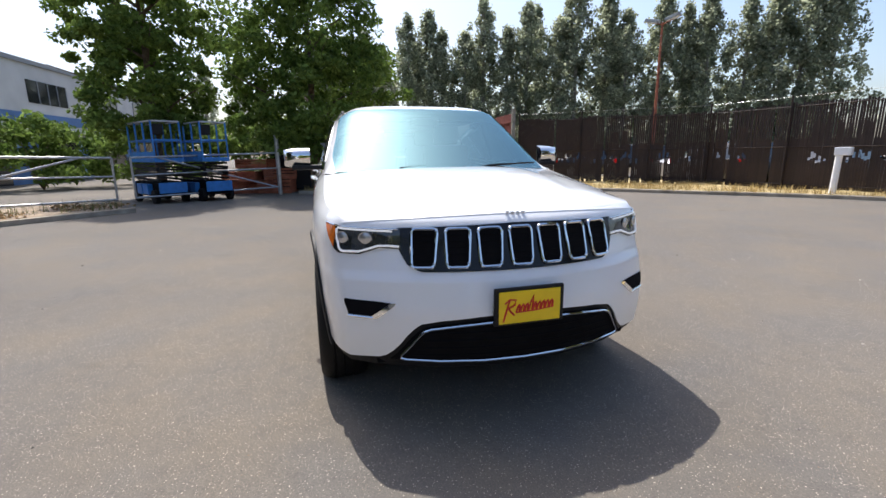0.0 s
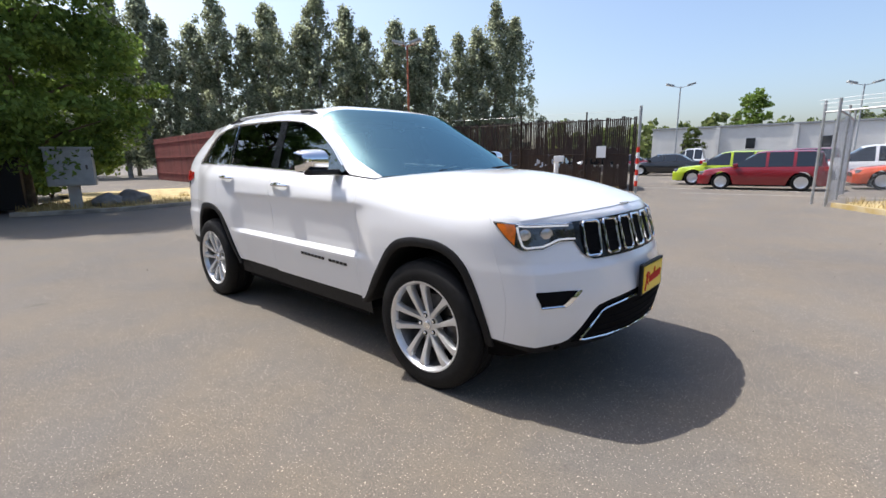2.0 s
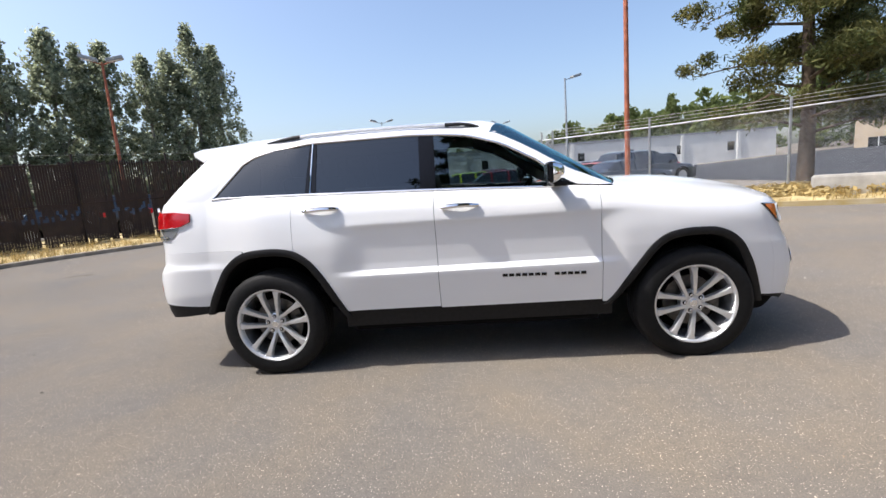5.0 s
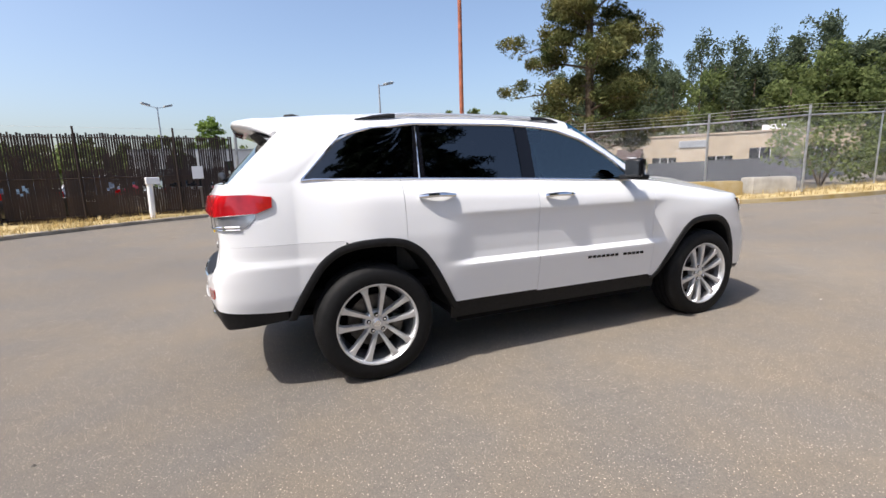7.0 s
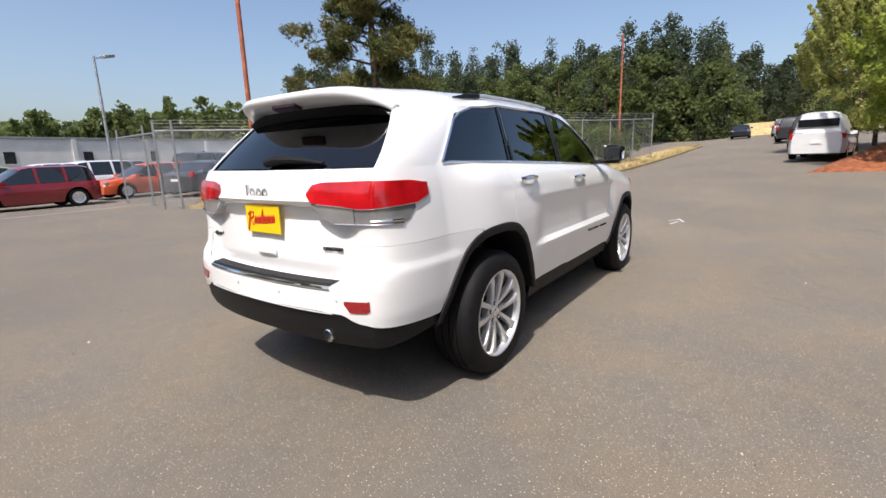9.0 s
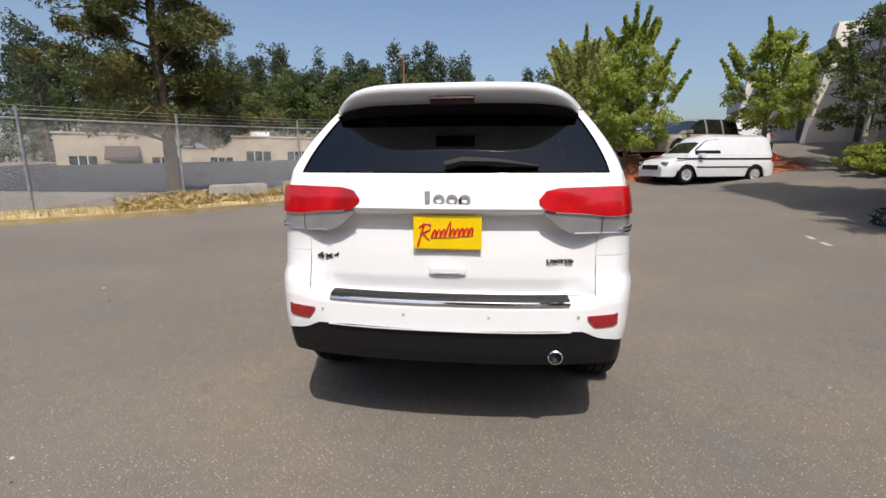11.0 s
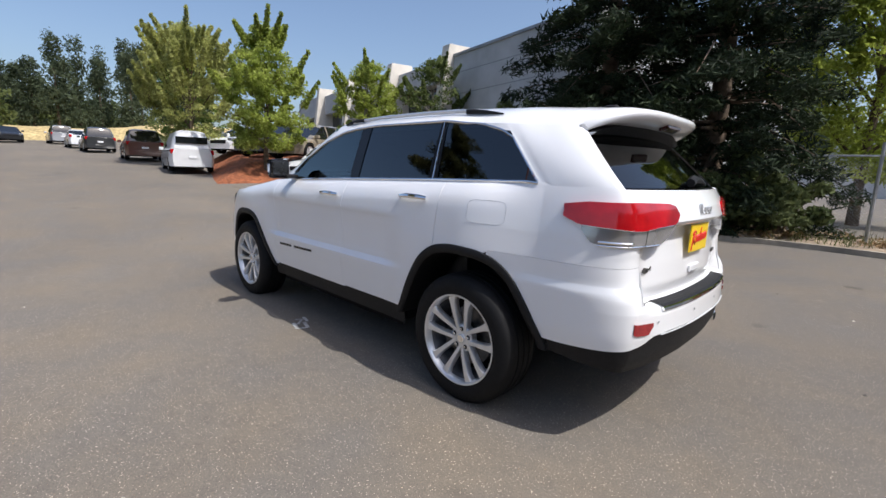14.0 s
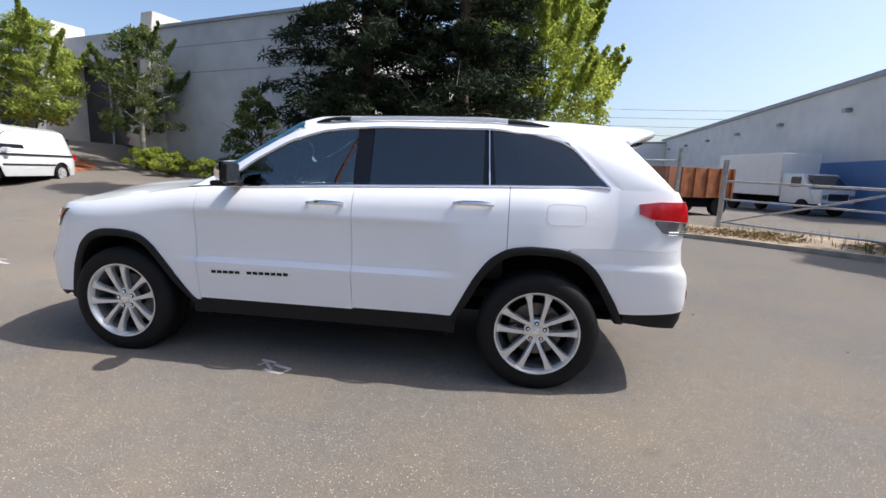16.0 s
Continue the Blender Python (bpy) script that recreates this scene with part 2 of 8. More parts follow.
MAPLE_LEAF = leaf_material("maple_leaves", (0.12, 0.20, 0.04), (0.25, 0.35, 0.08), 0.40, 0.4)
# silvery leaves made paler still, haze of distance put into the colour
POPLAR_LEAF = leaf_material("poplar_leaves", (0.27, 0.31, 0.19), (0.54, 0.57, 0.41), 0.68, 0.45)
PINE_NEEDLE = leaf_material("pine_needles", (0.085, 0.120, 0.038), (0.23, 0.205, 0.075), 0.35, 0.45)
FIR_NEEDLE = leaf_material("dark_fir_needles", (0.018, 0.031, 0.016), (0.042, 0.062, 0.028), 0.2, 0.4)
LIME_LEAF = leaf_material("lime_green_leaves", (0.34, 0.42, 0.06), (0.54, 0.60, 0.13), 0.6, 0.3)
FEATHER_LEAF = leaf_material("dull_yellow_green_leaves", (0.44, 0.47, 0.14), (0.64, 0.65, 0.26), 0.65, 0.25)
JUNIPER = leaf_material("juniper_needles", (0.075, 0.105, 0.04), (0.17, 0.20, 0.08), 0.35, 0.4)
# hillside green lightened: distance haze is put into the leaf colour
WOOD_LEAF = leaf_material("hillside_leaves", (0.135, 0.185, 0.06), (0.22, 0.26, 0.10), 0.6, 0.25)
STREET_LEAF = leaf_material("street_tree_leaves", (0.33, 0.42, 0.07), (0.52, 0.58, 0.15), 0.6, 0.3)
# paler than the near firs, with the haze of distance in the colour
SPRUCE = leaf_material("hazed_spruce_needles", (0.080, 0.112, 0.066), (0.13, 0.16, 0.09), 0.45, 0.25)
SHRUB_LEAF = leaf_material("shrub_leaves", (0.11, 0.16, 0.045), (0.20, 0.24, 0.08), 0.4, 0.4)


# ---- building helpers ----
def part(name, bm, mat, parent=None, label="", smooth=0.0):
    """Links a bmesh as one mesh object. smooth: the angle in degrees under which edges are shaded round."""
    me = bpy.data.meshes.new(name)
    bm.to_mesh(me)
    bm.free()
    me.materials.append(mat)
    if smooth:
        me.polygons.foreach_set("use_smooth", [True] * len(me.polygons))
        me.set_sharp_from_angle(angle=radians(smooth))
    ob = new(name, me)
    if parent:
        ob.parent = parent
    if label:
        ob["label"] = label
    return ob


def raw(name, verts, faces, mat, parent=None, label="", smooth=0.0):
    me = bpy.data.meshes.new(name)
    me.from_pydata(verts, [], faces)
    me.update()
    me.materials.append(mat)
    if smooth:
        me.polygons.foreach_set("use_smooth", [True] * len(me.polygons))
        me.set_sharp_from_angle(angle=radians(smooth))
    ob = new(name, me)
    if parent:
        ob.parent = parent
    if label:
        ob["label"] = label
    return ob


def thing(name, label, category, m=None, group="", kind=""):
    ob = new(name)
    ob.empty_display_size = 0.2
    if m is not None:
        ob.matrix_world = m
    return tagged(ob, label, category, group, kind)


def box(bm, lo, hi, bevel=0.0, m=None):
    """An axis box between two corners, with rounded edges, optionally moved by m."""
    lo, hi = Vector(lo), Vector(hi)
    made = bmesh.ops.create_cube(bm, size=1.0)["verts"]
    mat4 = Matrix.Translation((lo + hi) / 2) @ Matrix.Diagonal((*(hi - lo), 1.0))
    bmesh.ops.transform(bm, matrix=mat4, verts=made)
    if bevel:
        edges = list({e for v in made for e in v.link_edges})
        got = bmesh.ops.bevel(bm, geom=edges, offset=bevel, segments=2, affect="EDGES", profile=0.6)
        made = list({v for f in got["faces"] for v in f.verts} | {v for v in made if v.is_valid})
    if m is not None:
        bmesh.ops.transform(bm, matrix=m, verts=made)
    return bm


def boxm(lo, hi, bevel=0.0, m=None):
    return box(bmesh.new(), lo, hi, bevel, m)


def tube(bm, pts, r, n=8, caps=True):
    """A round bar along a line of points; r is one radius or one for each point."""
    pts = [Vector(p) for p in pts]
    rs = r if isinstance(r, (list, tuple)) else [r] * len(pts)
    rings = []
    up = Vector((0, 0, 1))
    for i, p in enumerate(pts):
        d = (pts[min(i + 1, len(pts) - 1)] - pts[max(i - 1, 0)]).normalized()
        a = d.cross(up if abs(d.z) < 0.95 else Vector((1, 0, 0))).normalized()
        b = d.cross(a).normalized()
        rings.append([bm.verts.new(p + (a * math.cos(k * math.tau / n) + b * math.sin(k * math.tau / n)) * rs[i]) for k in range(n)])
    for r0, r1 in zip(rings, rings[1:]):
        for k in range(n):
            bm.faces.new((r0[k], r0[(k + 1) % n], r1[(k + 1) % n], r1[k]))
    if caps:
        bm.faces.new(rings[0][::-1])
        bm.faces.new(rings[-1])
    return bm


def lathe(bm, prof, n=40, m=None):
    """Turns (radius, along-y) pairs round the y axis."""
    rings = []
    for r, y in prof:
        rings.append([bm.verts.new((r * math.cos(k * math.tau / n), y, r * math.sin(k * math.tau / n))) for k in range(n)])
    for r0, r1 in zip(rings, rings[1:]):
        for k in range(n):
            bm.faces.new((r0[k], r0[(k + 1) % n], r1[(k + 1) % n], r1[k]))
    if m is not None:
        bmesh.ops.transform(bm, matrix=m, verts=[v for ring in rings for v in ring])
    return bm


def grid(bm, P):
    """Faces over a table of points P[i][j]."""
    vs = [[bm.verts.new(p) for p in row] for row in P]
    for a, b in zip(vs, vs[1:]):
        for k in range(len(a) - 1):
            bm.faces.new((a[k], a[k + 1], b[k + 1], b[k]))
    return bm


def tidy(bm):
    bmesh.ops.remove_doubles(bm, verts=bm.verts, dist=2e-5)
    bmesh.ops.dissolve_degenerate(bm, edges=bm.edges, dist=2e-5)
    return bm


def rim_in(bm, depth, toward=None):
    """Turns the open edges of a sheet inwards, so that it shows its thickness."""
    bm.normal_update()
    edges = [e for e in bm.edges if len(e.link_faces) == 1]
    nor = {v: v.normal.copy() for e in edges for v in e.verts}
    got = bmesh.ops.extrude_edge_only(bm, edges=edges)["geom"]
    new_v = [g for g in got if isinstance(g, bmesh.types.BMVert)]
    by = {tuple(round(c, 6) for c in v.co): n for v, n in nor.items()}
    for v in new_v:
        n = by.get(tuple(round(c, 6) for c in v.co), Vector((0, 0, 0)))
        v.co -= n * depth
    return bm


def tab(x, *pairs):
    return float(np.interp(x, [p[0] for p in pairs], [p[1] for p in pairs]))


def smooth_step(a, b, x):
    t = min(1.0, max(0.0, (x - a) / (b - a)))
    return t * t * (3 - 2 * t)


def ground_z(x, y):
    """The lot is level and climbs towards the road and the concrete building."""
    s = math.log1p(math.exp(min(60.0, (x - 4.0) / 1.5))) * 1.5
    cross = 0.0018 * max(0.0, -y) + 0.010 * max(0.0, min(-y, 16.0) - 8.0) - 0.0035 * max(0.0, min(6.0, y))
    return s * 0.045 + cross * min(s, 14.0)


# ---- ground ----
def build_ground():
    def axis(lo, hi):
        fine = list(np.arange(lo, hi + 0.01, 1.0))
        far = [20, 45, 90, 180, 400, 900]
        return [lo - f for f in far[::-1]] + fine + [hi + f for f in far]
    xs, ys = axis(-24, 60), axis(-30, 34)
    bm = bmesh.new()
    grid(bm, [[(x, y, ground_z(min(x, 130), y) - 0.0) for x in xs] for y in ys])
    g = part("ground", bm, ASPHALT, smooth=60)
    return tagged(g, "sun-bleached grey asphalt lot with pale stones and oil drips", "ground", kind="structure")


build_ground()
# ---- setting: kerbs, beds, fences ----
def strip(name, line, width, height, mat, label, category, lower=0.25, smooth=30.0):
    """A raised ribbon beside a line on the ground; it widens to the line's left."""
    P = []
    n = len(line)
    for i, (x, y) in enumerate(line):
        a, b = line[max(i - 1, 0)], line[min(i + 1, n - 1)]
        d = Vector((b[0] - a[0], b[1] - a[1], 0)).normalized()
        s = Vector((-d.y, d.x, 0))
        w = width[i] if isinstance(width, (list, tuple)) else width
        z = ground_z(x, y)
        p = Vector((x, y, 0))
        q = p + s * w
        zq = max(z, ground_z(q.x, q.y))
        P.append([Vector((p.x, p.y, z - lower)), Vector((p.x, p.y, z + height - 0.02)), Vector((p.x, p.y, z + height)) + s * 0.02, Vector((q.x, q.y, zq + height)), Vector((q.x, q.y, zq - lower))])
    bm = grid(bmesh.new(), P)
    for row in (P[0], P[-1]):
        bm.faces.new([bm.verts.new(v) for v in row])
    bmesh.ops.recalc_face_normals(bm, faces=bm.faces)
    ob = part(name, bm, mat, smooth=smooth)
    return tagged(ob, label, category, kind="structure")


def curve_line(pts, step=0.6):
    """Catmull-Rom points through a plan line."""
    out = []
    for i in range(len(pts) - 1):
        p0, p1, p2, p3 = (Vector(pts[min(max(k, 0), len(pts) - 1)]) for k in (i - 1, i, i + 1, i + 2))
        n = max(2, int((p2 - p1).length / step))
        for k in range(n):
            t = k / n
            out.append(0.5 * ((2 * p1) + (p2 - p0) * t + (2 * p0 - 5 * p1 + 4 * p2 - p3) * t * t + (3 * p1 - p0 - 3 * p2 + p3) * t ** 3))
    out.append(Vector(pts[-1]))
    return [(v.x, v.y) for v in out]


WEST_KERB = curve_line([(-3.0, 13.6), (-5.2, 12.2), (-7.4, 10.2), (-9.6, 8.1), (-11.3, 5.4), (-11.9, 2.8), (-11.7, 0.6), (-12.4, -1.6)])
NORTH_KERB = curve_line([(40.0, 2.6), (27.0, 2.7), (19.6, 3.0), (15.9, 3.3), (13.4, 3.4), (10.7, 4.5), (8.8, 6.0), (7.3, 7.0), (5.4, 8.7), (4.1, 10.4), (3.0, 12.2)])
SOUTH_KERB = curve_line([(-8.6, -5.4), (-7.4, -6.6), (-5.6, -8.2), (-3.8, -8.8), (-1.6, -9.0), (0.3, -8.3), (2.8, -7.4), (5.0, -8.2), (6.6, -10.4)])
for nm, ln in (("kerb_west", WEST_KERB), ("kerb_north", NORTH_KERB[::-1]), ("kerb_south", SOUTH_KERB[::-1])):
    ln = ln[::-1] if nm != "kerb_north" else ln[::-1]
    strip(nm, ln, 0.16, 0.11, KERB_MAT if nm != "kerb_north" else YELLOW_CONC, "low worn concrete kerb along the lot" if nm != "kerb_north" else "low kerb with faded yellow paint", "kerb")


def offset(line, d):
    out = []
    for i, (x, y) in enumerate(line):
        a, b = line[max(i - 1, 0)], line[min(i + 1, len(line) - 1)]
        v = Vector((b[0] - a[0], b[1] - a[1])).normalized()
        out.append((x - v.y * d, y + v.x * d))
    return out


def bed(name, line, side, width, mat, label, seed, lift=0.10, rough=0.10):
    """An uneven planting bed on the far side of a kerb."""
    P = []
    cols = [0.0, 0.04, 0.12, 0.25, 0.45, 0.7, 1.0]
    lines = [offset(line, side * (0.15 + width * c)) for c in cols]
    for i in range(len(line)):
        row = []
        for c, l in zip(cols, lines):
            x, y = l[i]
            z = ground_z(*line[i]) * (1 - c) + ground_z(x, y) * c
            bumpy = noise.noise(Vector((x * 0.9, y * 0.9, seed))) * rough + noise.noise(Vector((x * 3.1, y * 3.1, seed))) * rough * 0.4
            row.append(Vector((x, y, z + lift + (bumpy * 1.2 if 0 < c < 1 else -0.02))))
        P.append(row)
    bm = grid(bmesh.new(), P)
    bm.normal_update()
    if sum(f.normal.z for f in bm.faces) < 0:
        bmesh.ops.reverse_faces(bm, faces=bm.faces)
    return tagged(part(name, bm, mat, smooth=60), label, "verge", kind="structure")


bed("verge_west", WEST_KERB, -1, 9.0, DRY_GRASS, "strip of straw-dry grass behind the kerb", 3)
bed("verge_north", NORTH_KERB, -1, 2.2, DRY_GRASS, "strip of straw-dry grass and litter behind the kerb", 5)
bed("verge_south", SOUTH_KERB, -1, 3.0, DIRT, "dusty soil strip with leaf litter", 7)


def tufts(name, line, side, lo, hi, count, tall, mat, label, seed):
    """Loose dry blades along a bed."""
    rng = np.random.default_rng(seed)
    V, F = [], []
    for k in range(count):
        i = rng.integers(0, len(line) - 1)
        t = rng.random()
        x, y = (line[i][c] + (line[i + 1][c] - line[i][c]) * t for c in (0, 1))
        a, b = line[i], line[i + 1]
        d = Vector((b[0] - a[0], b[1] - a[1])).normalized()
        w = side * (lo + (hi - lo) * rng.random() ** 1.5)
        x, y = x - d.y * w, y + d.x * w
        z = ground_z(x, y) + 0.08
        for s in range(4):
            an, h, ln = rng.random() * math.tau, tall * (0.4 + rng.random()), tall * rng.random() * 0.9
            c, sn = math.cos(an), math.sin(an)
            ox, oy = rng.normal(0, 0.05, 2)
            n = len(V)
            V += [(x + ox - sn * 0.008, y + oy + c * 0.008, z), (x + ox + sn * 0.008, y + oy - c * 0.008, z), (x + ox + c * ln, y + oy + sn * ln, z + h)]
            F.append((n, n + 1, n + 2))
    return tagged(raw(name, V, F, mat), label, "grass", kind="stuff")


STRAW = leaf_material("straw_blades", (0.45, 0.33, 0.13), (0.60, 0.47, 0.22), 0.3, 0.3)
WEED = leaf_material("weed_blades", (0.10, 0.14, 0.04), (0.22, 0.20, 0.08), 0.3, 0.4)
tufts("dry_grass", WEST_KERB, -1, 0.05, 3.5, 2600, 0.16, STRAW, "short straw-coloured dry grass blades", 1)
tufts("dry_grass", NORTH_KERB, -1, 0.05, 2.0, 2200, 0.18, STRAW, "short straw-coloured dry grass blades", 2)
tufts("weeds", SOUTH_KERB, -1, 0.3, 2.6, 520, 0.24, WEED, "scruffy green and dry weeds", 3)


def post(bm, x, y, z0, z1, r=0.03, n=8):
    return tube(bm, [(x, y, z0), (x, y, z1)], r, n)


def chain_fence(name, line, height, label, seed=0, barbed=True, mesh_r=0.0013, pitch=0.072):
    """Chain-link fence: posts, top rail, woven wire and strands on slanted arms."""
    base = Vector((line[0][0], line[0][1], ground_z(*line[0])))
    f = thing(name, label, "fence", Matrix.Translation(base))
    rel = lambda x, y, z: Vector((x, y, z)) - base  # noqa: E731
    pts = []
    for a, b in zip(line, line[1:]):
        n = max(1, round(math.hypot(b[0] - a[0], b[1] - a[1]) / 2.9))
        pts += [(a[0] + (b[0] - a[0]) * k / n, a[1] + (b[1] - a[1]) * k / n) for k in range(n)]
    pts.append(line[-1])
    for i, (x, y) in enumerate(pts):
        z = ground_z(x, y)
        corner = any(abs(x - u) + abs(y - v) < 1e-6 for u, v in line)
        bm = bmesh.new()
        a = rel(x, y, z - 0.1)
        b = rel(x, y, z + height + (0.28 if corner else 0.03))
        tube(bm, [a, b], 0.034 if corner else 0.026, 8)
        p = part("post", bm, GALV, f, "", 40)
        if barbed and not corner:
            part("wire_arm", tube(bmesh.new(), [rel(x, y, z + height), rel(x, y, z + height) + Vector((-0.12, -0.18, 0.28))], 0.014, 6), GALV, p)
    top = [rel(x, y, ground_z(x, y) + height) for x, y in pts]
    part("top_rail", tube(bmesh.new(), top, 0.024, 8), GALV, f, "", 40)
    if barbed:
        for k in (0.35, 0.7, 1.0):
            part("barbed_strand", tube(bmesh.new(), [p + Vector((-0.12, -0.18, 0.28)) * k for p in top], 0.005, 4), GALV, f)
    V, F = [], []
    for (ax, ay), (bx, by) in zip(pts, pts[1:]):
        za, zb = ground_z(ax, ay), ground_z(bx, by)
        L = math.hypot(bx - ax, by - ay)
        A, B = rel(ax, ay, za + 0.04), rel(bx, by, zb + 0.04)
        d = (B - A) / L
        side = Vector((-d.y, d.x, 0)).normalized()
        h = height - 0.06
        k = -h
        while k < L:
            for up in (1, -1):
                s0, s1 = max(k, 0.0), min(k + h, L)
                if s1 - s0 < 0.02:
                    continue
                h0, h1 = (s0 - k, s1 - k) if up > 0 else (h - (s0 - k), h - (s1 - k))
                p, q = A + d * s0 + Vector((0, 0, h0)), A + d * s1 + Vector((0, 0, h1))
                w = (q - p).normalized()
                u = w.cross(side).normalized() * mesh_r
                v = side * mesh_r
                n = len(V)
                V += [p + u, p - u * 0.5 + v, p - u * 0.5 - v, q + u, q - u * 0.5 + v, q - u * 0.5 - v]
                F += [(n, n + 1, n + 4, n + 3), (n + 1, n + 2, n + 5, n + 4), (n + 2, n, n + 3, n + 5)]
            k += pitch
    tagged(raw("chain_link_mesh", V, F, GALV, f), kind="stuff")
    return f


chain_fence("chain_link_fence", [(2.45, 12.75), (5.6, 11.2), (8.6, 9.3), (11.35, 6.75), (13.05, 4.85), (25.2, 3.5)], 2.35, "galvanised chain-link fence with barbed wire arms along the kerb")
chain_fence("chain_link_fence", [(2.75, 12.25), (2.9, 14.6), (3.0, 17.0)], 2.35, "open galvanised chain-link gate leaf beside the lot", barbed=False)
chain_fence("chain_link_fence", [(7.0, -11.2), (0.5, -10.9), (-2.9, -10.7), (-6.1, -10.2)], 1.95, "weathered chain-link fence behind the weeds", barbed=False)


# ---- dark slatted fence and red boarded fence ----
def slat_fence():
    line = [(-14.3, 7.6), (-9.6, 13.0), (-2.75, 14.3)]
    f = thing("slatted_fence", "tall dark brown slatted chain-link fence with gaps at the bottom", "fence", Matrix.Translation((*line[0], 0)))
    shared = []
    for kind in range(3):
        me = bpy.data.meshes.new("slat")
        b2 = boxm((-0.033, -0.006, 0.0), (0.033, 0.006, 0.60))
        box(b2, (-0.029 + 0.003 * kind, -0.006, 0.60), (0.028 - 0.002 * kind, 0.006, 1.0))
        b2.to_mesh(me)
        b2.free()
        me.materials.append(BROWN_SLAT)
        shared.append(me)
    rng = random.Random(4)
    made = 0
    V, F = [], []
    for (ax, ay), (bx, by) in zip(line, line[1:]):
        L = math.hypot(bx - ax, by - ay)
        ang = math.atan2(by - ay, bx - ax)
        n = int(L / 0.068)
        for k in range(n):
            t = (k + 0.5) / n
            x, y = ax + (bx - ax) * t, ay + (by - ay) * t
            if rng.random() < 0.025:
                continue
            low = 0.06 + (rng.random() * 0.25 if rng.random() < 0.15 else 0)
            top = 2.70 + 0.06 * noise.noise(Vector((x * 0.7, y * 0.7, 8.0))) + rng.uniform(-0.045, 0.045)
            torn = noise.noise(Vector((x * 0.9, y * 0.9, 3.0))) > -0.05 and rng.random() < 0.55
            if torn:
                w0, h0 = 0.031, rng.uniform(0.85, 1.10)
                X, Y = x - line[0][0], y - line[0][1]
                c, s = math.cos(ang) * w0, math.sin(ang) * w0
                nx, ny = -math.sin(ang) * 0.006, math.cos(ang) * 0.006
                i = len(V)
                V += [(X - c + nx, Y - s + ny, 0.06), (X + c + nx, Y + s + ny, 0.06), (X + c + nx, Y + s + ny, h0), (X - c + nx, Y - s + ny, h0), (X - c - nx, Y - s - ny, 0.06), (X + c - nx, Y + s - ny, 0.06), (X + c - nx, Y + s - ny, h0), (X - c - nx, Y - s - ny, h0)]
                F += [(i, i + 1, i + 2, i + 3), (i + 5, i + 4, i + 7, i + 6), (i + 1, i + 5, i + 6, i + 2), (i + 4, i, i + 3, i + 7), (i + 3, i + 2, i + 6, i + 7)]
                low = h0 + rng.uniform(0.04, 0.22)
            if made < 300 and (x > -12.2):
                o = new("slat", shared[rng.randrange(3)])
                o.parent = f
                o.matrix_basis = Matrix.Translation((x - line[0][0], y - line[0][1], low)) @ Euler((rng.uniform(-0.01, 0.01), rng.uniform(-0.002, 0.002), ang)).to_matrix().to_4x4() @ Matrix.Diagonal((1, 1, top - low, 1))
                made += 1
            else:
                c, s = math.cos(ang) * 0.032, math.sin(ang) * 0.032
                X, Y = x - line[0][0], y - line[0][1]
                nx, ny = -math.sin(ang) * 0.006, math.cos(ang) * 0.006
                i = len(V)
                V += [(X - c + nx, Y - s + ny, low), (X + c + nx, Y + s + ny, low), (X + c + nx, Y + s + ny, top), (X - c + nx, Y - s + ny, top), (X - c - nx, Y - s - ny, low), (X + c - nx, Y + s - ny, low), (X + c - nx, Y + s - ny, top), (X - c - nx, Y - s - ny, top)]
                F += [(i, i + 1, i + 2, i + 3), (i + 5, i + 4, i + 7, i + 6), (i + 1, i + 5, i + 6, i + 2), (i + 4, i, i + 3, i + 7), (i + 3, i + 2, i + 6, i + 7)]
        for k in range(int(L / 2.6) + 1):
            t = min(1.0, k * 2.6 / L)
            x, y = ax + (bx - ax) * t, ay + (by - ay) * t
            part("post", post(bmesh.new(), x - line[0][0] + math.sin(ang) * 0.05, y - line[0][1] - math.cos(ang) * 0.05, -0.1, 2.95), BROWN_SLAT, f)
        for z in (0.25, 1.4, 2.62):
            part("rail", tube(bmesh.new(), [(ax - line[0][0] + math.sin(ang) * 0.02, ay - line[0][1] - math.cos(ang) * 0.02, z), (bx - line[0][0] + math.sin(ang) * 0.02, by - line[0][1] - math.cos(ang) * 0.02, z)], 0.018, 6), BROWN_SLAT, f)
        part("barbed_strand", tube(bmesh.new(), [(ax - line[0][0], ay - line[0][1], 2.92), (bx - line[0][0], by - line[0][1], 2.92)], 0.003, 4), GALV, f)
    tagged(raw("slat_run", V, F, BROWN_SLAT, f), kind="stuff")
    part("notice", boxm((-0.17, -0.012, 0), (0.17, 0.0, 0.42), 0.004, Matrix.Translation((-3.9 - line[0][0], 14.02 - line[0][1], 1.28)) @ Matrix.Rotation(0.19, 4, "Z")), LAMP_STRIP, f, "small white notice board")
    g = thing("barrier_post", "thin steel gate post with red and white bands", "post", Matrix.Translation((-2.62, 14.2, 0)))
    part("pole", post(bmesh.new(), 0, 0, -0.1, 3.05, 0.05, 10), GALV, g, "", 40)
    for k in range(7):
        part("band", post(bmesh.new(), 0, 0, 0.25 + 0.2 * k, 0.44 + 0.2 * k, 0.054, 10), RED_INK if k % 2 == 0 else LAMP_STRIP, g, "red band" if k % 2 == 0 else "white band", 40)


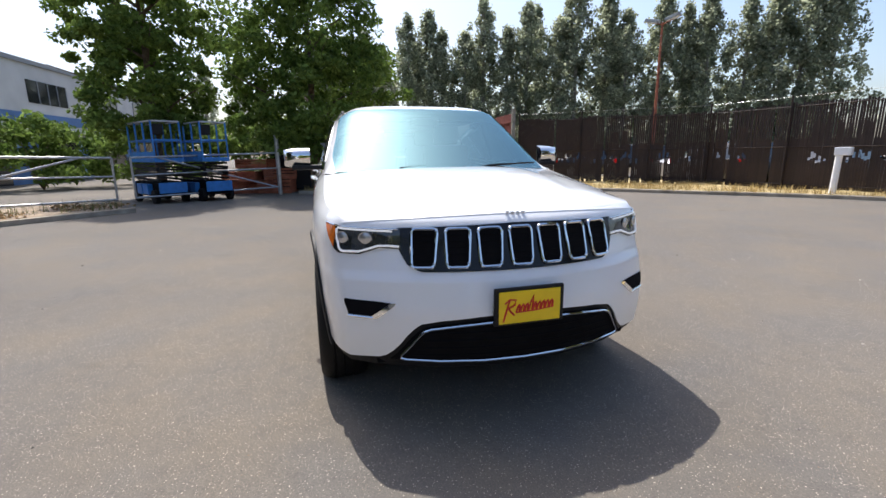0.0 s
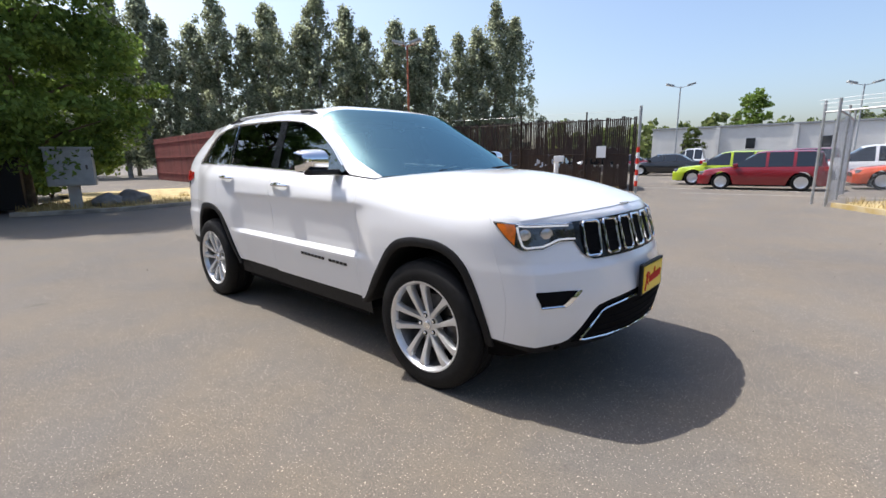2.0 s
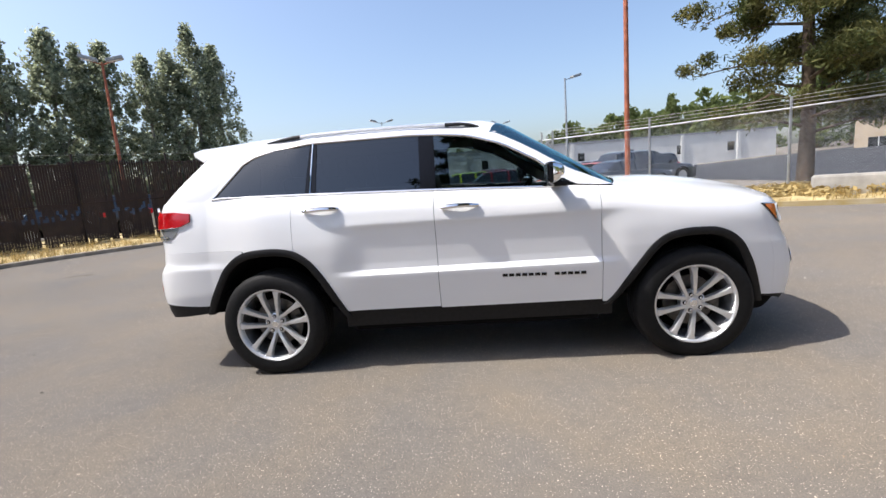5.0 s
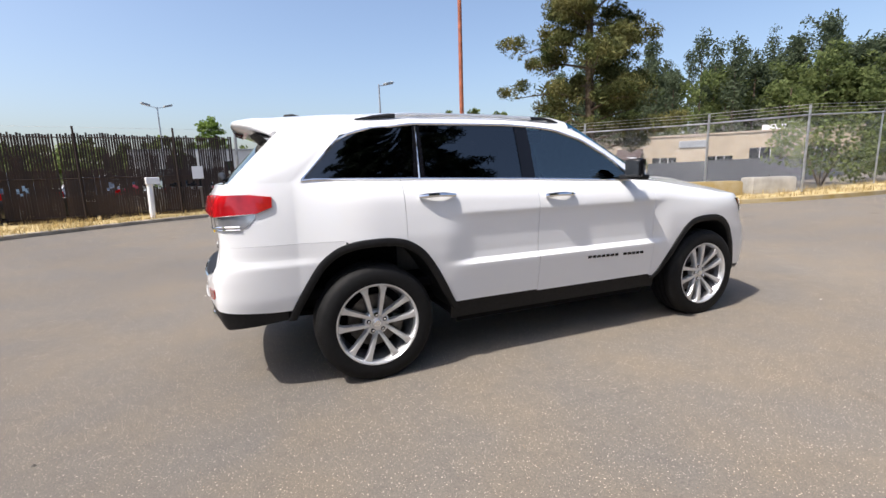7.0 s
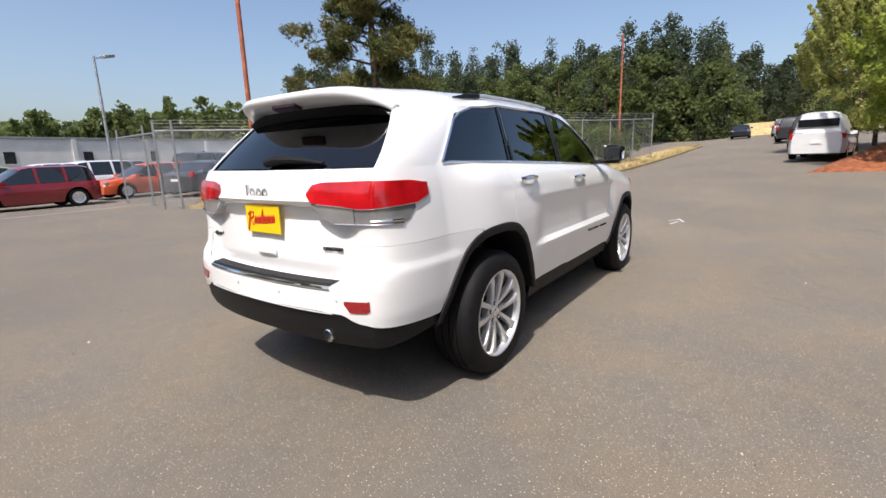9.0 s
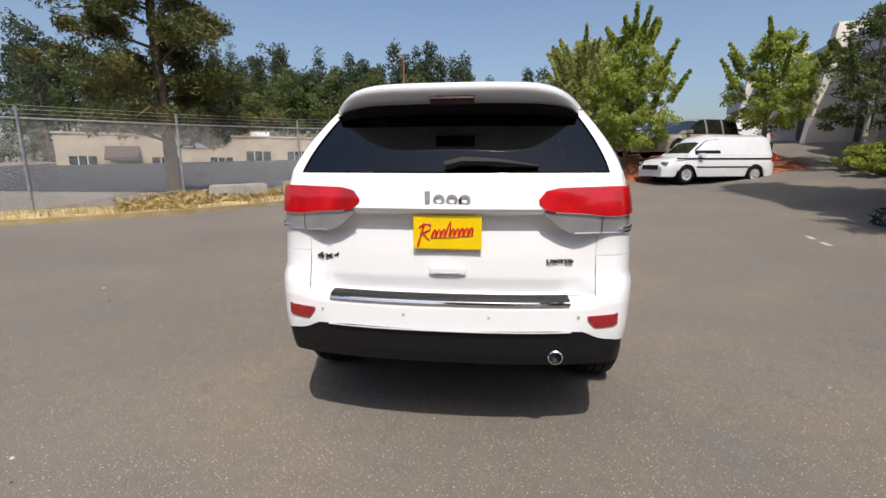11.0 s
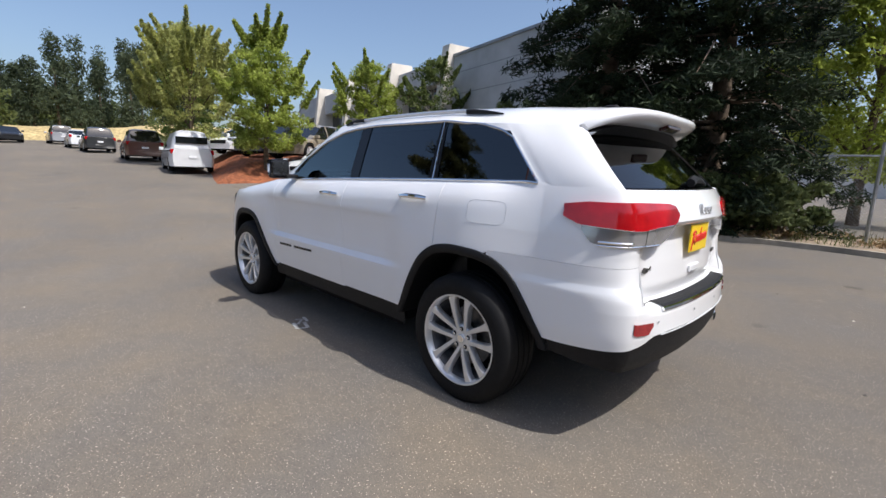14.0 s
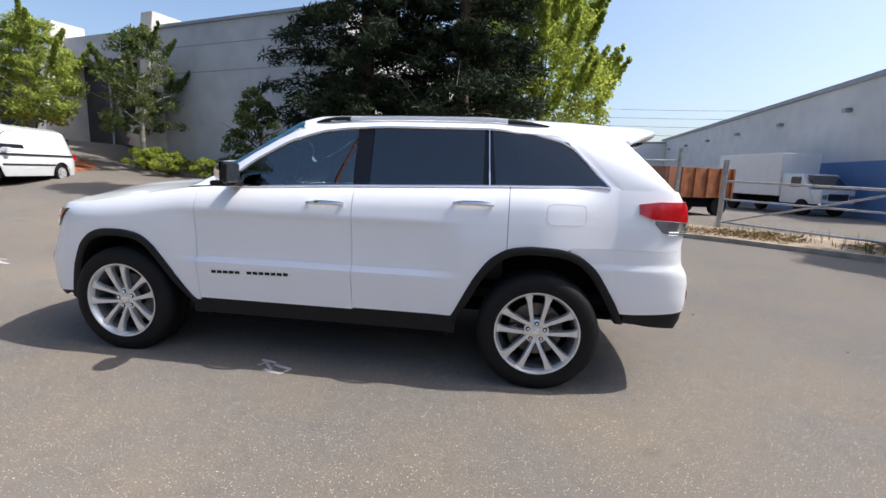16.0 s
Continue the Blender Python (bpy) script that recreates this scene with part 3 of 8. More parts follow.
def red_fence():
    a, b = (-14.3, 7.3), (-36.0, 8.6)
    f = thing("board_fence", "weathered red-brown boarded fence behind dry grass", "fence", Matrix.Translation((*a, 0)))
    L = math.hypot(b[0] - a[0], b[1] - a[1])
    ang = math.atan2(b[1] - a[1], b[0] - a[0])
    me = bpy.data.meshes.new("board")
    b2 = boxm((-0.066, -0.011, 0.0), (0.066, 0.011, 1.0), 0.003)
    b2.to_mesh(me)
    b2.free()
    me.materials.append(RED_BOARD)
    rng = random.Random(9)
    n = int(L / 0.139)
    for k in range(n):
        t = (k + 0.5) / n
        o = new("board", me)
        o.parent = f
        o.matrix_basis = Matrix.Translation(((b[0] - a[0]) * t, (b[1] - a[1]) * t, 0.02)) @ Euler((0, rng.uniform(-0.006, 0.006), ang + rng.uniform(-0.02, 0.02))).to_matrix().to_4x4() @ Matrix.Diagonal((1, 1, 2.95 + rng.uniform(-0.03, 0.03), 1))
    for z in (0.5, 1.6, 2.6):
        part("rail", boxm((0, -0.02, z), (L, 0.02, z + 0.09), 0.005, Matrix.Rotation(ang, 4, "Z") @ Matrix.Translation((0, 0.035, 0))), RED_BOARD, f)
    part("end_post", boxm((-0.07, -0.07, 0), (0.07, 0.07, 3.15), 0.01), PALE_BARK, f, "grey end post")


# ---- plants ----
def leaves(name, clumps, per, size, mat, parent, seed, slim=0.55, droop=0.0, flat=0.0):
    """Crown of many small folded leaves gathered in clumps (x, y, z, rx, ry, rz)."""
    rng = np.random.default_rng(seed)
    C = np.array(clumps, float)
    n = len(C) * per
    c = np.repeat(C, per, 0)
    d = rng.normal(size=(n, 3))
    d /= np.linalg.norm(d, axis=1)[:, None]
    r = rng.random(n)[:, None] ** 0.45
    p = c[:, :3] + d * r * c[:, 3:6]
    p[:, 2] -= droop * np.linalg.norm((d * r)[:, :2], axis=1) * c[:, 3]
    a = rng.normal(size=(n, 3))
    a[:, 2] *= (1 - flat)
    a[:, 2] -= droop * 0.6
    a /= np.linalg.norm(a, axis=1)[:, None]
    b = np.cross(a, rng.normal(size=(n, 3)))
    b /= np.linalg.norm(b, axis=1)[:, None] + 1e-9
    s = size * (0.6 + 0.8 * rng.random(n))[:, None]
    nn = np.cross(a, b)
    v = np.stack([p - a * s * 0.5, p + b * s * slim * 0.5 + nn * s * 0.08, p + a * s * 0.55, p - b * s * slim * 0.5 + nn * s * 0.08], 1).reshape(-1, 3)
    me = bpy.data.meshes.new(name)
    me.vertices.add(n * 4)
    me.vertices.foreach_set("co", v.astype(np.float32).ravel())
    me.loops.add(n * 4)
    me.loops.foreach_set("vertex_index", np.arange(n * 4, dtype=np.int32))
    me.polygons.add(n)
    me.polygons.foreach_set("loop_start", np.arange(0, n * 4, 4, dtype=np.int32))
    me.update()
    me.validate()
    me.materials.append(mat)
    ob = new(name, me)
    if parent:
        ob.parent = parent
    return ob


def broadleaf(name, label, x, y, height, spread, bare, mat, seed, per=95, size=0.20, z=None, count=150, bark=BARK, upright=0.0, tilt=(0, 0), plumes=0):
    """A leafy tree: forked trunk, limbs and a gappy crown."""
    rng = random.Random(seed)
    z = ground_z(x, y) if z is None else z
    t = thing(name, label, "tree", Matrix.Translation((x, y, z)))
    bm = bmesh.new()
    r0 = 0.012 * height + 0.03
    tube(bm, [(0, 0, -0.2), (0.03, 0.02, bare * 0.6), (rng.uniform(-0.2, 0.2), rng.uniform(-0.2, 0.2), height * 0.5), (tilt[0], tilt[1], height * 0.9)], [r0 * 1.25, r0, r0 * 0.6, r0 * 0.12], 9)
    clumps = []
    for k in range(15):
        a = k * 2.4 + rng.random()
        h0 = bare + (height * 0.72 - bare) * k / 14
        reach = spread * (0.95 - 0.55 * (k / 14) ** 2) * rng.uniform(0.75, 1.05)
        h1 = h0 + (0.35 + upright) * reach + rng.uniform(0, 0.6)
        tip = Vector((math.cos(a) * reach, math.sin(a) * reach, h1))
        mid = Vector((tip.x * 0.45, tip.y * 0.45, h0 + (h1 - h0) * 0.6))
        tube(bm, [(0, 0, h0), mid, tip], [r0 * 0.4, r0 * 0.22, r0 * 0.05], 6)
    for k in range(int(count * 1.7)):
        u = rng.random()
        h = bare * 0.85 + (height - bare * 0.85) * u
        env = spread * (math.sin(math.pi * min(1, 0.16 + 0.80 * u)) ** 0.7) * (1.0 - 0.25 * u)
        a = rng.random() * math.tau
        env *= 0.86 + 0.30 * noise.noise(Vector((math.cos(a) * 1.5 + seed, math.sin(a) * 1.5, h * 0.5)))
        r = env * (rng.random() ** 0.42)
        s = rng.uniform(0.22, 0.60) * spread / 3.2
        clumps.append((math.cos(a) * r + tilt[0] * u, math.sin(a) * r + tilt[1] * u, h, s * 1.15, s * 1.15, s * 0.7))
    for k in range(plumes):
        u = 0.30 + 0.66 * rng.random()
        h = bare + (height - bare) * u
        a = rng.random() * math.tau
        env = spread * (math.sin(math.pi * min(1, 0.16 + 0.80 * u)) ** 0.7) * (1.0 - 0.25 * u)
        p = Vector((math.cos(a) * env * 0.8, math.sin(a) * env * 0.8, h))
        d = Vector((math.cos(a) * 0.55, math.sin(a) * 0.55, 0.85))
        ln = rng.uniform(0.5, 1.1) * spread * 0.45
        tube(bm, [p - d * ln * 0.4, p + d * ln], [0.02, 0.004], 4)
        for j in range(6):
            c = p + d * (ln * j / 5)
            w = (0.24 - 0.030 * j) * spread / 3.2
            clumps.append((c.x, c.y, c.z, w, w, w * 1.5))
    part("trunk", bm, bark, t, "", 50)
    leaves("crown", clumps, per, size * 0.62, mat, t, seed, 0.6, 0.15)
    return t


def conifer(name, label, x, y, height, spread, mat, seed, z=None, layers=26, per=60, size=0.30, bare=0.6, airy=0.0, category="tree", power=0.85):
    """A needle tree: straight trunk with drooping boughs in whorls."""
    rng = random.Random(seed)
    z = ground_z(x, y) if z is None else z
    t = thing(name, label, category, Matrix.Translation((x, y, z)))
    bm = bmesh.new()
    r0 = 0.016 * height + 0.03
    tube(bm, [(0, 0, -0.2), (0.02, 0, height * 0.4), (0, 0.03, height)], [r0 * 1.2, r0 * 0.7, 0.02], 9)
    clumps = []
    for k in range(layers):
        u = k / (layers - 1)
        h = bare + (height - bare) * min(1.0, max(0.0, u + rng.uniform(-0.012, 0.012))) ** 0.95
        reach = spread * (1 - u) ** power + 0.15
        n = max(3, int(7 - 3 * u))
        for j in range(n):
            if rng.random() < airy:
                continue
            a = j * math.tau / n + k * 1.1 + rng.uniform(-0.3, 0.3)
            rr = reach * rng.uniform(0.65, 1.1)
            tip = Vector((math.cos(a) * rr, math.sin(a) * rr, h - rng.uniform(0.05, 0.38) * rr + rng.uniform(-0.25, 0.35)))
            tube(bm, [(0, 0, h), (tip.x * 0.55, tip.y * 0.55, h - 0.05 * rr), tip], [r0 * 0.22 * (1 - u) + 0.012, 0.02, 0.008], 5)
            for s in (0.35, 0.6, 0.82, 1.0):
                w = (0.16 + 0.22 * rr / spread) * (1.15 - 0.5 * abs(s - 0.65)) * spread / 2.6
                clumps.append((tip.x * s + rng.uniform(-0.1, 0.1), tip.y * s + rng.uniform(-0.1, 0.1), h + (tip.z - h) * s ** 1.5 + rng.uniform(-0.12, 0.12), w, w, w * rng.uniform(0.45, 0.75)))
    part("trunk", bm, BARK, t, "", 50)
    leaves("crown", clumps, per, size * 0.62, mat, t, seed, 0.20, 0.25, 0.3)
    return t


def pine(name, label, x, y, height, spread, seed):
    """An open pine with rounded tufts at the ends of crooked limbs."""
    rng = random.Random(seed)
    t = thing(name, label, "tree", Matrix.Translation((x, y, ground_z(x, y))))
    bm = bmesh.new()
    tube(bm, [(0, 0, -0.2), (0.05, 0.03, 2.0), (-0.05, 0.1, height * 0.5), (0.1, 0, height)], [0.24, 0.19, 0.13, 0.03], 9)
    clumps = []
    for k in range(44):
        u = k / 43
        h = 1.9 + (height - 2.0) * u
        a = k * 2.399 + rng.uniform(-0.5, 0.5)
        rr = spread * (0.62 + 0.42 * math.sin(math.pi * min(1.0, 0.25 + u * 0.7))) * (1 - 0.55 * u ** 2) * rng.uniform(0.52, 1.06)
        tip = Vector((math.cos(a) * rr, math.sin(a) * rr, h + rng.uniform(-0.45, 0.35)))
        mid = Vector((tip.x * 0.5, tip.y * 0.5, h + 0.05))
        tube(bm, [(0, 0, h - 0.25), mid, tip], [0.055, 0.035, 0.012], 6)
        for s in (0.42, 0.62, 0.80, 0.98):
            if rng.random() < 0.14:
                continue
            w = rng.uniform(0.50, 0.80)
            cx, cy, cz = tip.x * s + rng.uniform(-0.3, 0.3), tip.y * s + rng.uniform(-0.3, 0.3), mid.z + (tip.z - mid.z) * s + rng.uniform(-0.05, 0.2)
            clumps.append((cx, cy, cz, w * 1.05, w * 1.05, w * 0.60))
            for _ in range(2):
                e = rng.random() * math.tau
                clumps.append((cx + math.cos(e) * w * 0.8, cy + math.sin(e) * w * 0.8, cz + rng.uniform(0.0, 0.25), w * 0.55, w * 0.55, w * 0.42))
    part("trunk", bm, BARK, t, "", 50)
    leaves("crown", clumps, 150, 0.18, PINE_NEEDLE, t, seed, 0.24, -0.15, 0.0)
    return t


def shrub(label, x, y, r, h, mat, seed, per=70, size=0.10, z=None):
    rng = random.Random(seed)
    z = ground_z(x, y) + 0.06 if z is None else z
    t = thing("shrub", label, "shrub", Matrix.Translation((x, y, z)))
    bm = bmesh.new()
    for k in range(7):
        a = k * 0.9
        tube(bm, [(0, 0, -0.1), (math.cos(a) * r * 0.3, math.sin(a) * r * 0.3, h * 0.5), (math.cos(a) * r * 0.7, math.sin(a) * r * 0.7, h * 0.85)], [0.025, 0.015, 0.006], 5)
    part("stem", bm, BARK, t, "", 50)
    cl = []
    for k in range(26):
        a, q = rng.random() * math.tau, rng.random() ** 0.5
        hh = h * rng.uniform(0.2, 1.0)
        e = r * q * math.sqrt(max(0.15, 1 - (hh / h - 0.4) ** 2))
        cl.append((math.cos(a) * e, math.sin(a) * e, hh, r * 0.28, r * 0.28, h * 0.16))
    leaves("foliage", cl, per, size, mat, t, seed, 0.6, 0.1)
    return t


# near trees
broadleaf("maple_tree", "broad leafy maple in full summer green behind the gate", -12.95, -5.95, 9.0, 2.75, 2.3, MAPLE_LEAF, 11, 130, 0.25, count=150)
broadleaf("maple_tree", "broad dense maple shading the utility cabinet", -14.4, -1.0, 10.5, 3.9, 1.5, MAPLE_LEAF, 12, 150, 0.26, count=220)
pine("pine_tree", "open shaggy pine with rusty inner needles beside the fence", 9.9, 10.6, 11.5, 2.75, 21)
conifer("fir_tree", "tall dark dense fir overhanging the kerb", 3.2, -10.4, 15.0, 2.9, FIR_NEEDLE, 31, layers=44, per=105, size=0.34, bare=0.3, power=0.5)
conifer("fir_tree", "tall dark dense fir overhanging the kerb", 0.3, -10.7, 14.0, 2.7, FIR_NEEDLE, 32, layers=42, per=100, size=0.34, bare=0.3, power=0.5)
broadleaf("lime_tree", "bright lime-green feathery tree behind the fence", -2.4, -17.0, 10.0, 3.6, 1.8, LIME_LEAF, 41, 110, 0.21, count=230, upright=0.5, plumes=70)
broadleaf("street_tree", "young yellow-green tree on the mulch bank", 23.4, -5.2, 6.7, 2.7, 0.9, FEATHER_LEAF, 51, 80, 0.20, count=130, upright=0.5, plumes=95, z=ground_z(23.4, -5.2) + 0.2)
broadleaf("street_tree", "young green tree on the mulch bank", 15.2, -5.5, 5.3, 2.1, 0.9, STREET_LEAF, 52, 100, 0.19, count=120, plumes=22, z=ground_z(15.2, -5.5) + 0.5)
broadleaf("street_tree", "slender young tree against the concrete wall", 16.4, -11.4, 5.2, 2.1, 1.7, STREET_LEAF, 53, 100, 0.18, count=95, plumes=12, bark=PALE_BARK)
broadleaf("street_tree", "slender young tree against the concrete wall", 13.2, -12.9, 5.3, 2.0, 1.7, SHRUB_LEAF, 54, 80, 0.16, count=70, plumes=14, bark=PALE_BARK)
broadleaf("street_tree", "young yellow-green tree beside the climbing road", 27.5, -6.4, 5.6, 2.6, 0.8, MAPLE_LEAF, 55, 62, 0.22, count=105)
for k, (x, y, r, h, s) in enumerate([(2.6, -8.5, 1.3, 1.5, 61), (0.4, -9.3, 1.2, 1.4, 62), (4.9, -9.6, 1.1, 1.3, 63), (-1.4, -10.0, 0.9, 1.2, 64), (1.5, -9.2, 1.1, 2.0, 68), (3.9, -8.9, 1.2, 1.3, 69), (-0.5, -9.9, 0.9, 1.9, 58), (16.8, 6.4, 1.8, 2.4, 65), (19.6, 5.6, 1.6, 2.0, 66), (22.5, 5.2, 1.5, 1.9, 67)]):
    shrub("dusty green juniper shrub under the firs" if k < 7 else "large green bush behind the chain-link fence", x, y, r, h, SHRUB_LEAF if k > 6 else JUNIPER, s, 120, 0.13)
for k, (x, y, r, h) in enumerate([(-14.3, 6.2, 0.8, 1.5), (-15.2, 6.5, 0.5, 0.9), (-17.6, 6.9, 0.9, 2.3), (-23.0, 7.4, 0.8, 1.6)]):
    shrub("straggly pale bramble against the red fence", x, y, r, h, SHRUB_LEAF, 70 + k, 60, 0.14)
for k, (x, y) in enumerate([(13.1, -12.9), (11.9, -12.6), (10.2, -12.6)]):
    shrub("clipped low yellow-green shrub by the concrete wall", x, y, 0.75, 0.75, LIME_LEAF, 80 + k, 120, 0.09)


broadleaf("small_tree", "round dark green tree standing behind the white building", -7.5, 70.5, 9.5, 3.4, 1.5, MAPLE_LEAF, 59, 60, 0.5, count=70, z=0)
broadleaf("small_tree", "small grey-green tree in front of the white building", -8.6, 46.0, 3.9, 1.4, 0.5, SHRUB_LEAF, 60, 50, 0.28, count=50, z=0)
broadleaf("small_tree", "low olive-green bushy tree beside the dark fir", 7.3, -11.0, 3.5, 1.45, 0.5, SHRUB_LEAF, 57, 80, 0.15, count=65)


# bushes added only to darken the pale background behind the maples
for k, (x, y, r, h) in enumerate([(-19.5, -12.5, 2.0, 2.8), (-21.0, -9.2, 2.1, 3.1), (-20.0, -6.0, 1.9, 2.6), (-21.0, -3.0, 2.1, 3.0), (-19.8, 0.2, 1.9, 2.5)]):
    shrub("large dark green bush added to darken the gap behind the maples", x, y, r, h, MAPLE_LEAF, 90 + k, 170, 0.22)

# leaf litter round the pine and along the south bed
rng_litter = random.Random(15)
litter = []
for k in range(60):
    a, q = rng_litter.random() * math.tau, 2.6 * rng_litter.random() ** 0.6
    x, y = 9.2 + math.cos(a) * q * 1.15, 8.9 + math.sin(a) * q * 0.75
    litter.append((x, y, ground_z(x, y) + 0.16 + 0.10 * (1 - q / 2.6), 0.45, 0.45, 0.10))
tagged(leaves("leaf_litter", litter, 110, 0.13, STRAW, None, 301, 0.6, 0.0, 0.6), "heap of dry yellow-brown leaves round the pine", "litter", kind="stuff")
litter = []
for k in range(90):
    i = rng_litter.randrange(len(SOUTH_KERB))
    x, y = offset(SOUTH_KERB, -rng_litter.uniform(0.3, 2.4))[i]
    litter.append((x, y, ground_z(x, y) + 0.12, 0.5, 0.5, 0.06))
DRY_LEAF = leaf_material("dry_brown_leaves", (0.26, 0.16, 0.08), (0.42, 0.29, 0.15), 0.2, 0.4)
tagged(leaves("leaf_litter", litter, 60, 0.09, DRY_LEAF, None, 302, 0.6, 0.0, 0.7), "scattered dry brown leaves on the soil strip", "litter", kind="stuff")


# poplars behind the fences
def poplar_row():
    rng = random.Random(5)
    kinds = []
    for k in range(4):
        h, sp = rng.uniform(12.5, 15.5), rng.uniform(3.4, 4.4)
        t = thing("poplar_tree", "tall slender grey-green poplar in a row behind the fence", "tree", None, "poplar row")
        bm = bmesh.new()
        tube(bm, [(0, 0, -0.3), (0.05, 0, h * 0.5), (0, 0, h)], [0.22, 0.14, 0.02], 7)
        cl = []
        for j in range(260):
            u = rng.random()
            hh = 1.2 + (h - 1.2) * u
            e = sp * 0.95 * min(1.0, 0.45 + 2.0 * u) * (1.0 - u) ** 0.60 * rng.random() ** 0.5
            a = rng.random() * math.tau
            e *= 0.8 + 0.75 * noise.noise(Vector((math.cos(a) * 2 + k * 7, math.sin(a) * 2, hh * 0.6)))
            tip = Vector((math.cos(a) * e, math.sin(a) * e, hh))
            if j % 9 == 0:
                tube(bm, [(0, 0, max(0.5, hh - 1.8)), tip], [0.045, 0.01], 4)
            w = rng.uniform(0.28, 0.60)
            cl.append((tip.x, tip.y, hh, w, w, w * 1.4))
        part("trunk", bm, PALE_BARK, t, "", 50)
        leaves("crown", cl, 36, 0.25, POPLAR_LEAF, t, 100 + k, 0.7, 0.1)
        kinds.append(t)
    spots = []
    n = 24
    for i in range(n):
        u = i / (n - 1)
        spots.append((-50 + 26.5 * u + rng.uniform(-0.6, 0.6), -2 + 40.0 * u + rng.uniform(-0.6, 0.6)))
    spots += [(-60, -14), (-56, -9), (-60, 2), (-54, 6), (-50, 11), (-47, 17), (-42, 22), (-38, 29), (-34, 35)]
    for i, (x, y) in enumerate(spots):
        m = pose(x, y, 0, 0, 0, rng.uniform(0, 360))
        sc = rng.uniform(0.82, 1.06)
        if i < 4:
            kinds[i].matrix_basis = m @ Matrix.Diagonal((sc, sc, sc, 1))
        else:
            o = copy_thing(kinds[i % 4], m)
            o.scale = (sc, sc, sc)


poplar_row()


# wooded hill beyond the road
def woods():
    rng = random.Random(8)
    cl, dark = [], []
    tb = bmesh.new()
    for k in range(318):
        a = rng.uniform(-0.20, 0.95) if k < 190 else rng.uniform(0.03, 0.62)
        d = rng.uniform(62, 112) if k < 190 else rng.uniform(64, 84)
        if a < 0.02:
            d = rng.uniform(95, 125)
        x, y = d * math.cos(a), d * math.sin(a)
        z = ground_z(min(x, 130), y) * 0.5 + 7.0 * smooth_step(60, 115, d) * smooth_step(-0.1, 0.3, a)
        spire = rng.random() < 0.5
        h = rng.uniform(11, 17) if spire else rng.uniform(8, 13)
        sp = rng.uniform(2.0, 3.4)
        if a < 0.05:
            h *= 0.72
        if k >= 300:
            a, d = -0.30 + 0.33 * (k - 300) / 17 + rng.uniform(-0.012, 0.012), rng.uniform(76, 96)
            x, y, h, sp, spire = d * math.cos(a), d * math.sin(a), rng.uniform(11.5, 16.0), rng.uniform(2.2, 3.0), True
            z = ground_z(x, y) * 0.7
        tube(tb, [(x, y, z - 1), (x, y, z + h * 0.8)], [0.25, 0.06], 5)
        for j in range(34 if k < 300 else 60):
            u = rng.random()
            e = (sp * (1 - u) ** 0.8 * 0.85 if spire else sp * math.sin(math.pi * min(1, 0.2 + 0.75 * u)) ** 0.7) * rng.random() ** 0.5
            b = rng.random() * math.tau
            if math.cos(b - math.atan2(y, x)) * e > 0.25 * sp:
                continue
            (dark if spire else cl).append((x + math.cos(b) * e, y + math.sin(b) * e, z + 0.8 + (h - 0.8) * u, 1.15, 1.15, 0.95))
    w = part("woods", tb, BARK)
    tagged(w, "wooded hillside of mixed green trees and dark firs", "woods", kind="stuff")
    leaves("leaf_canopy", cl, 52, 0.44, WOOD_LEAF, w, 201, 0.75, 0.1)["kind"] = "stuff"
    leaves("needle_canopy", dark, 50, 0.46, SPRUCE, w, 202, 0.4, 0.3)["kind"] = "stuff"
    # low distant trees beyond the white building
    cl = []
    tb = bmesh.new()
    for k in range(190):
        a = rng.uniform(1.0, 2.05) if k < 90 else rng.uniform(1.0, 1.55)
        d = rng.uniform(105, 150)
        x, y = d * math.cos(a), d * math.sin(a)
        h = rng.uniform(6, 9) + 6 * smooth_step(1.55, 1.05, a)
        tube(tb, [(x, y, -0.5), (x, y, h * 0.7)], [0.25, 0.06], 4)
        for j in range(16):
            u, b = rng.random(), rng.random() * math.tau
            e = 3.0 * math.sin(math.pi * min(1, 0.2 + 0.75 * u)) * rng.random() ** 0.5
            cl.append((x + math.cos(b) * e, y + math.sin(b) * e, 0.8 + h * u, 1.2, 1.2, 1.0))
    w = part("far_trees", tb, BARK)
    tagged(w, "hazy line of distant trees", "woods", kind="stuff")
    leaves("leaf_canopy", cl, 16, 1.1, WOOD_LEAF, w, 203, 0.75, 0.1)["kind"] = "stuff"


woods()
slat_fence()
red_fence()
# ---- parked vehicles ----
def paint(name, color, metal=0.0):
    return material(name, color, 0.32, metal, 0.03, 3.0, coat=0.8)


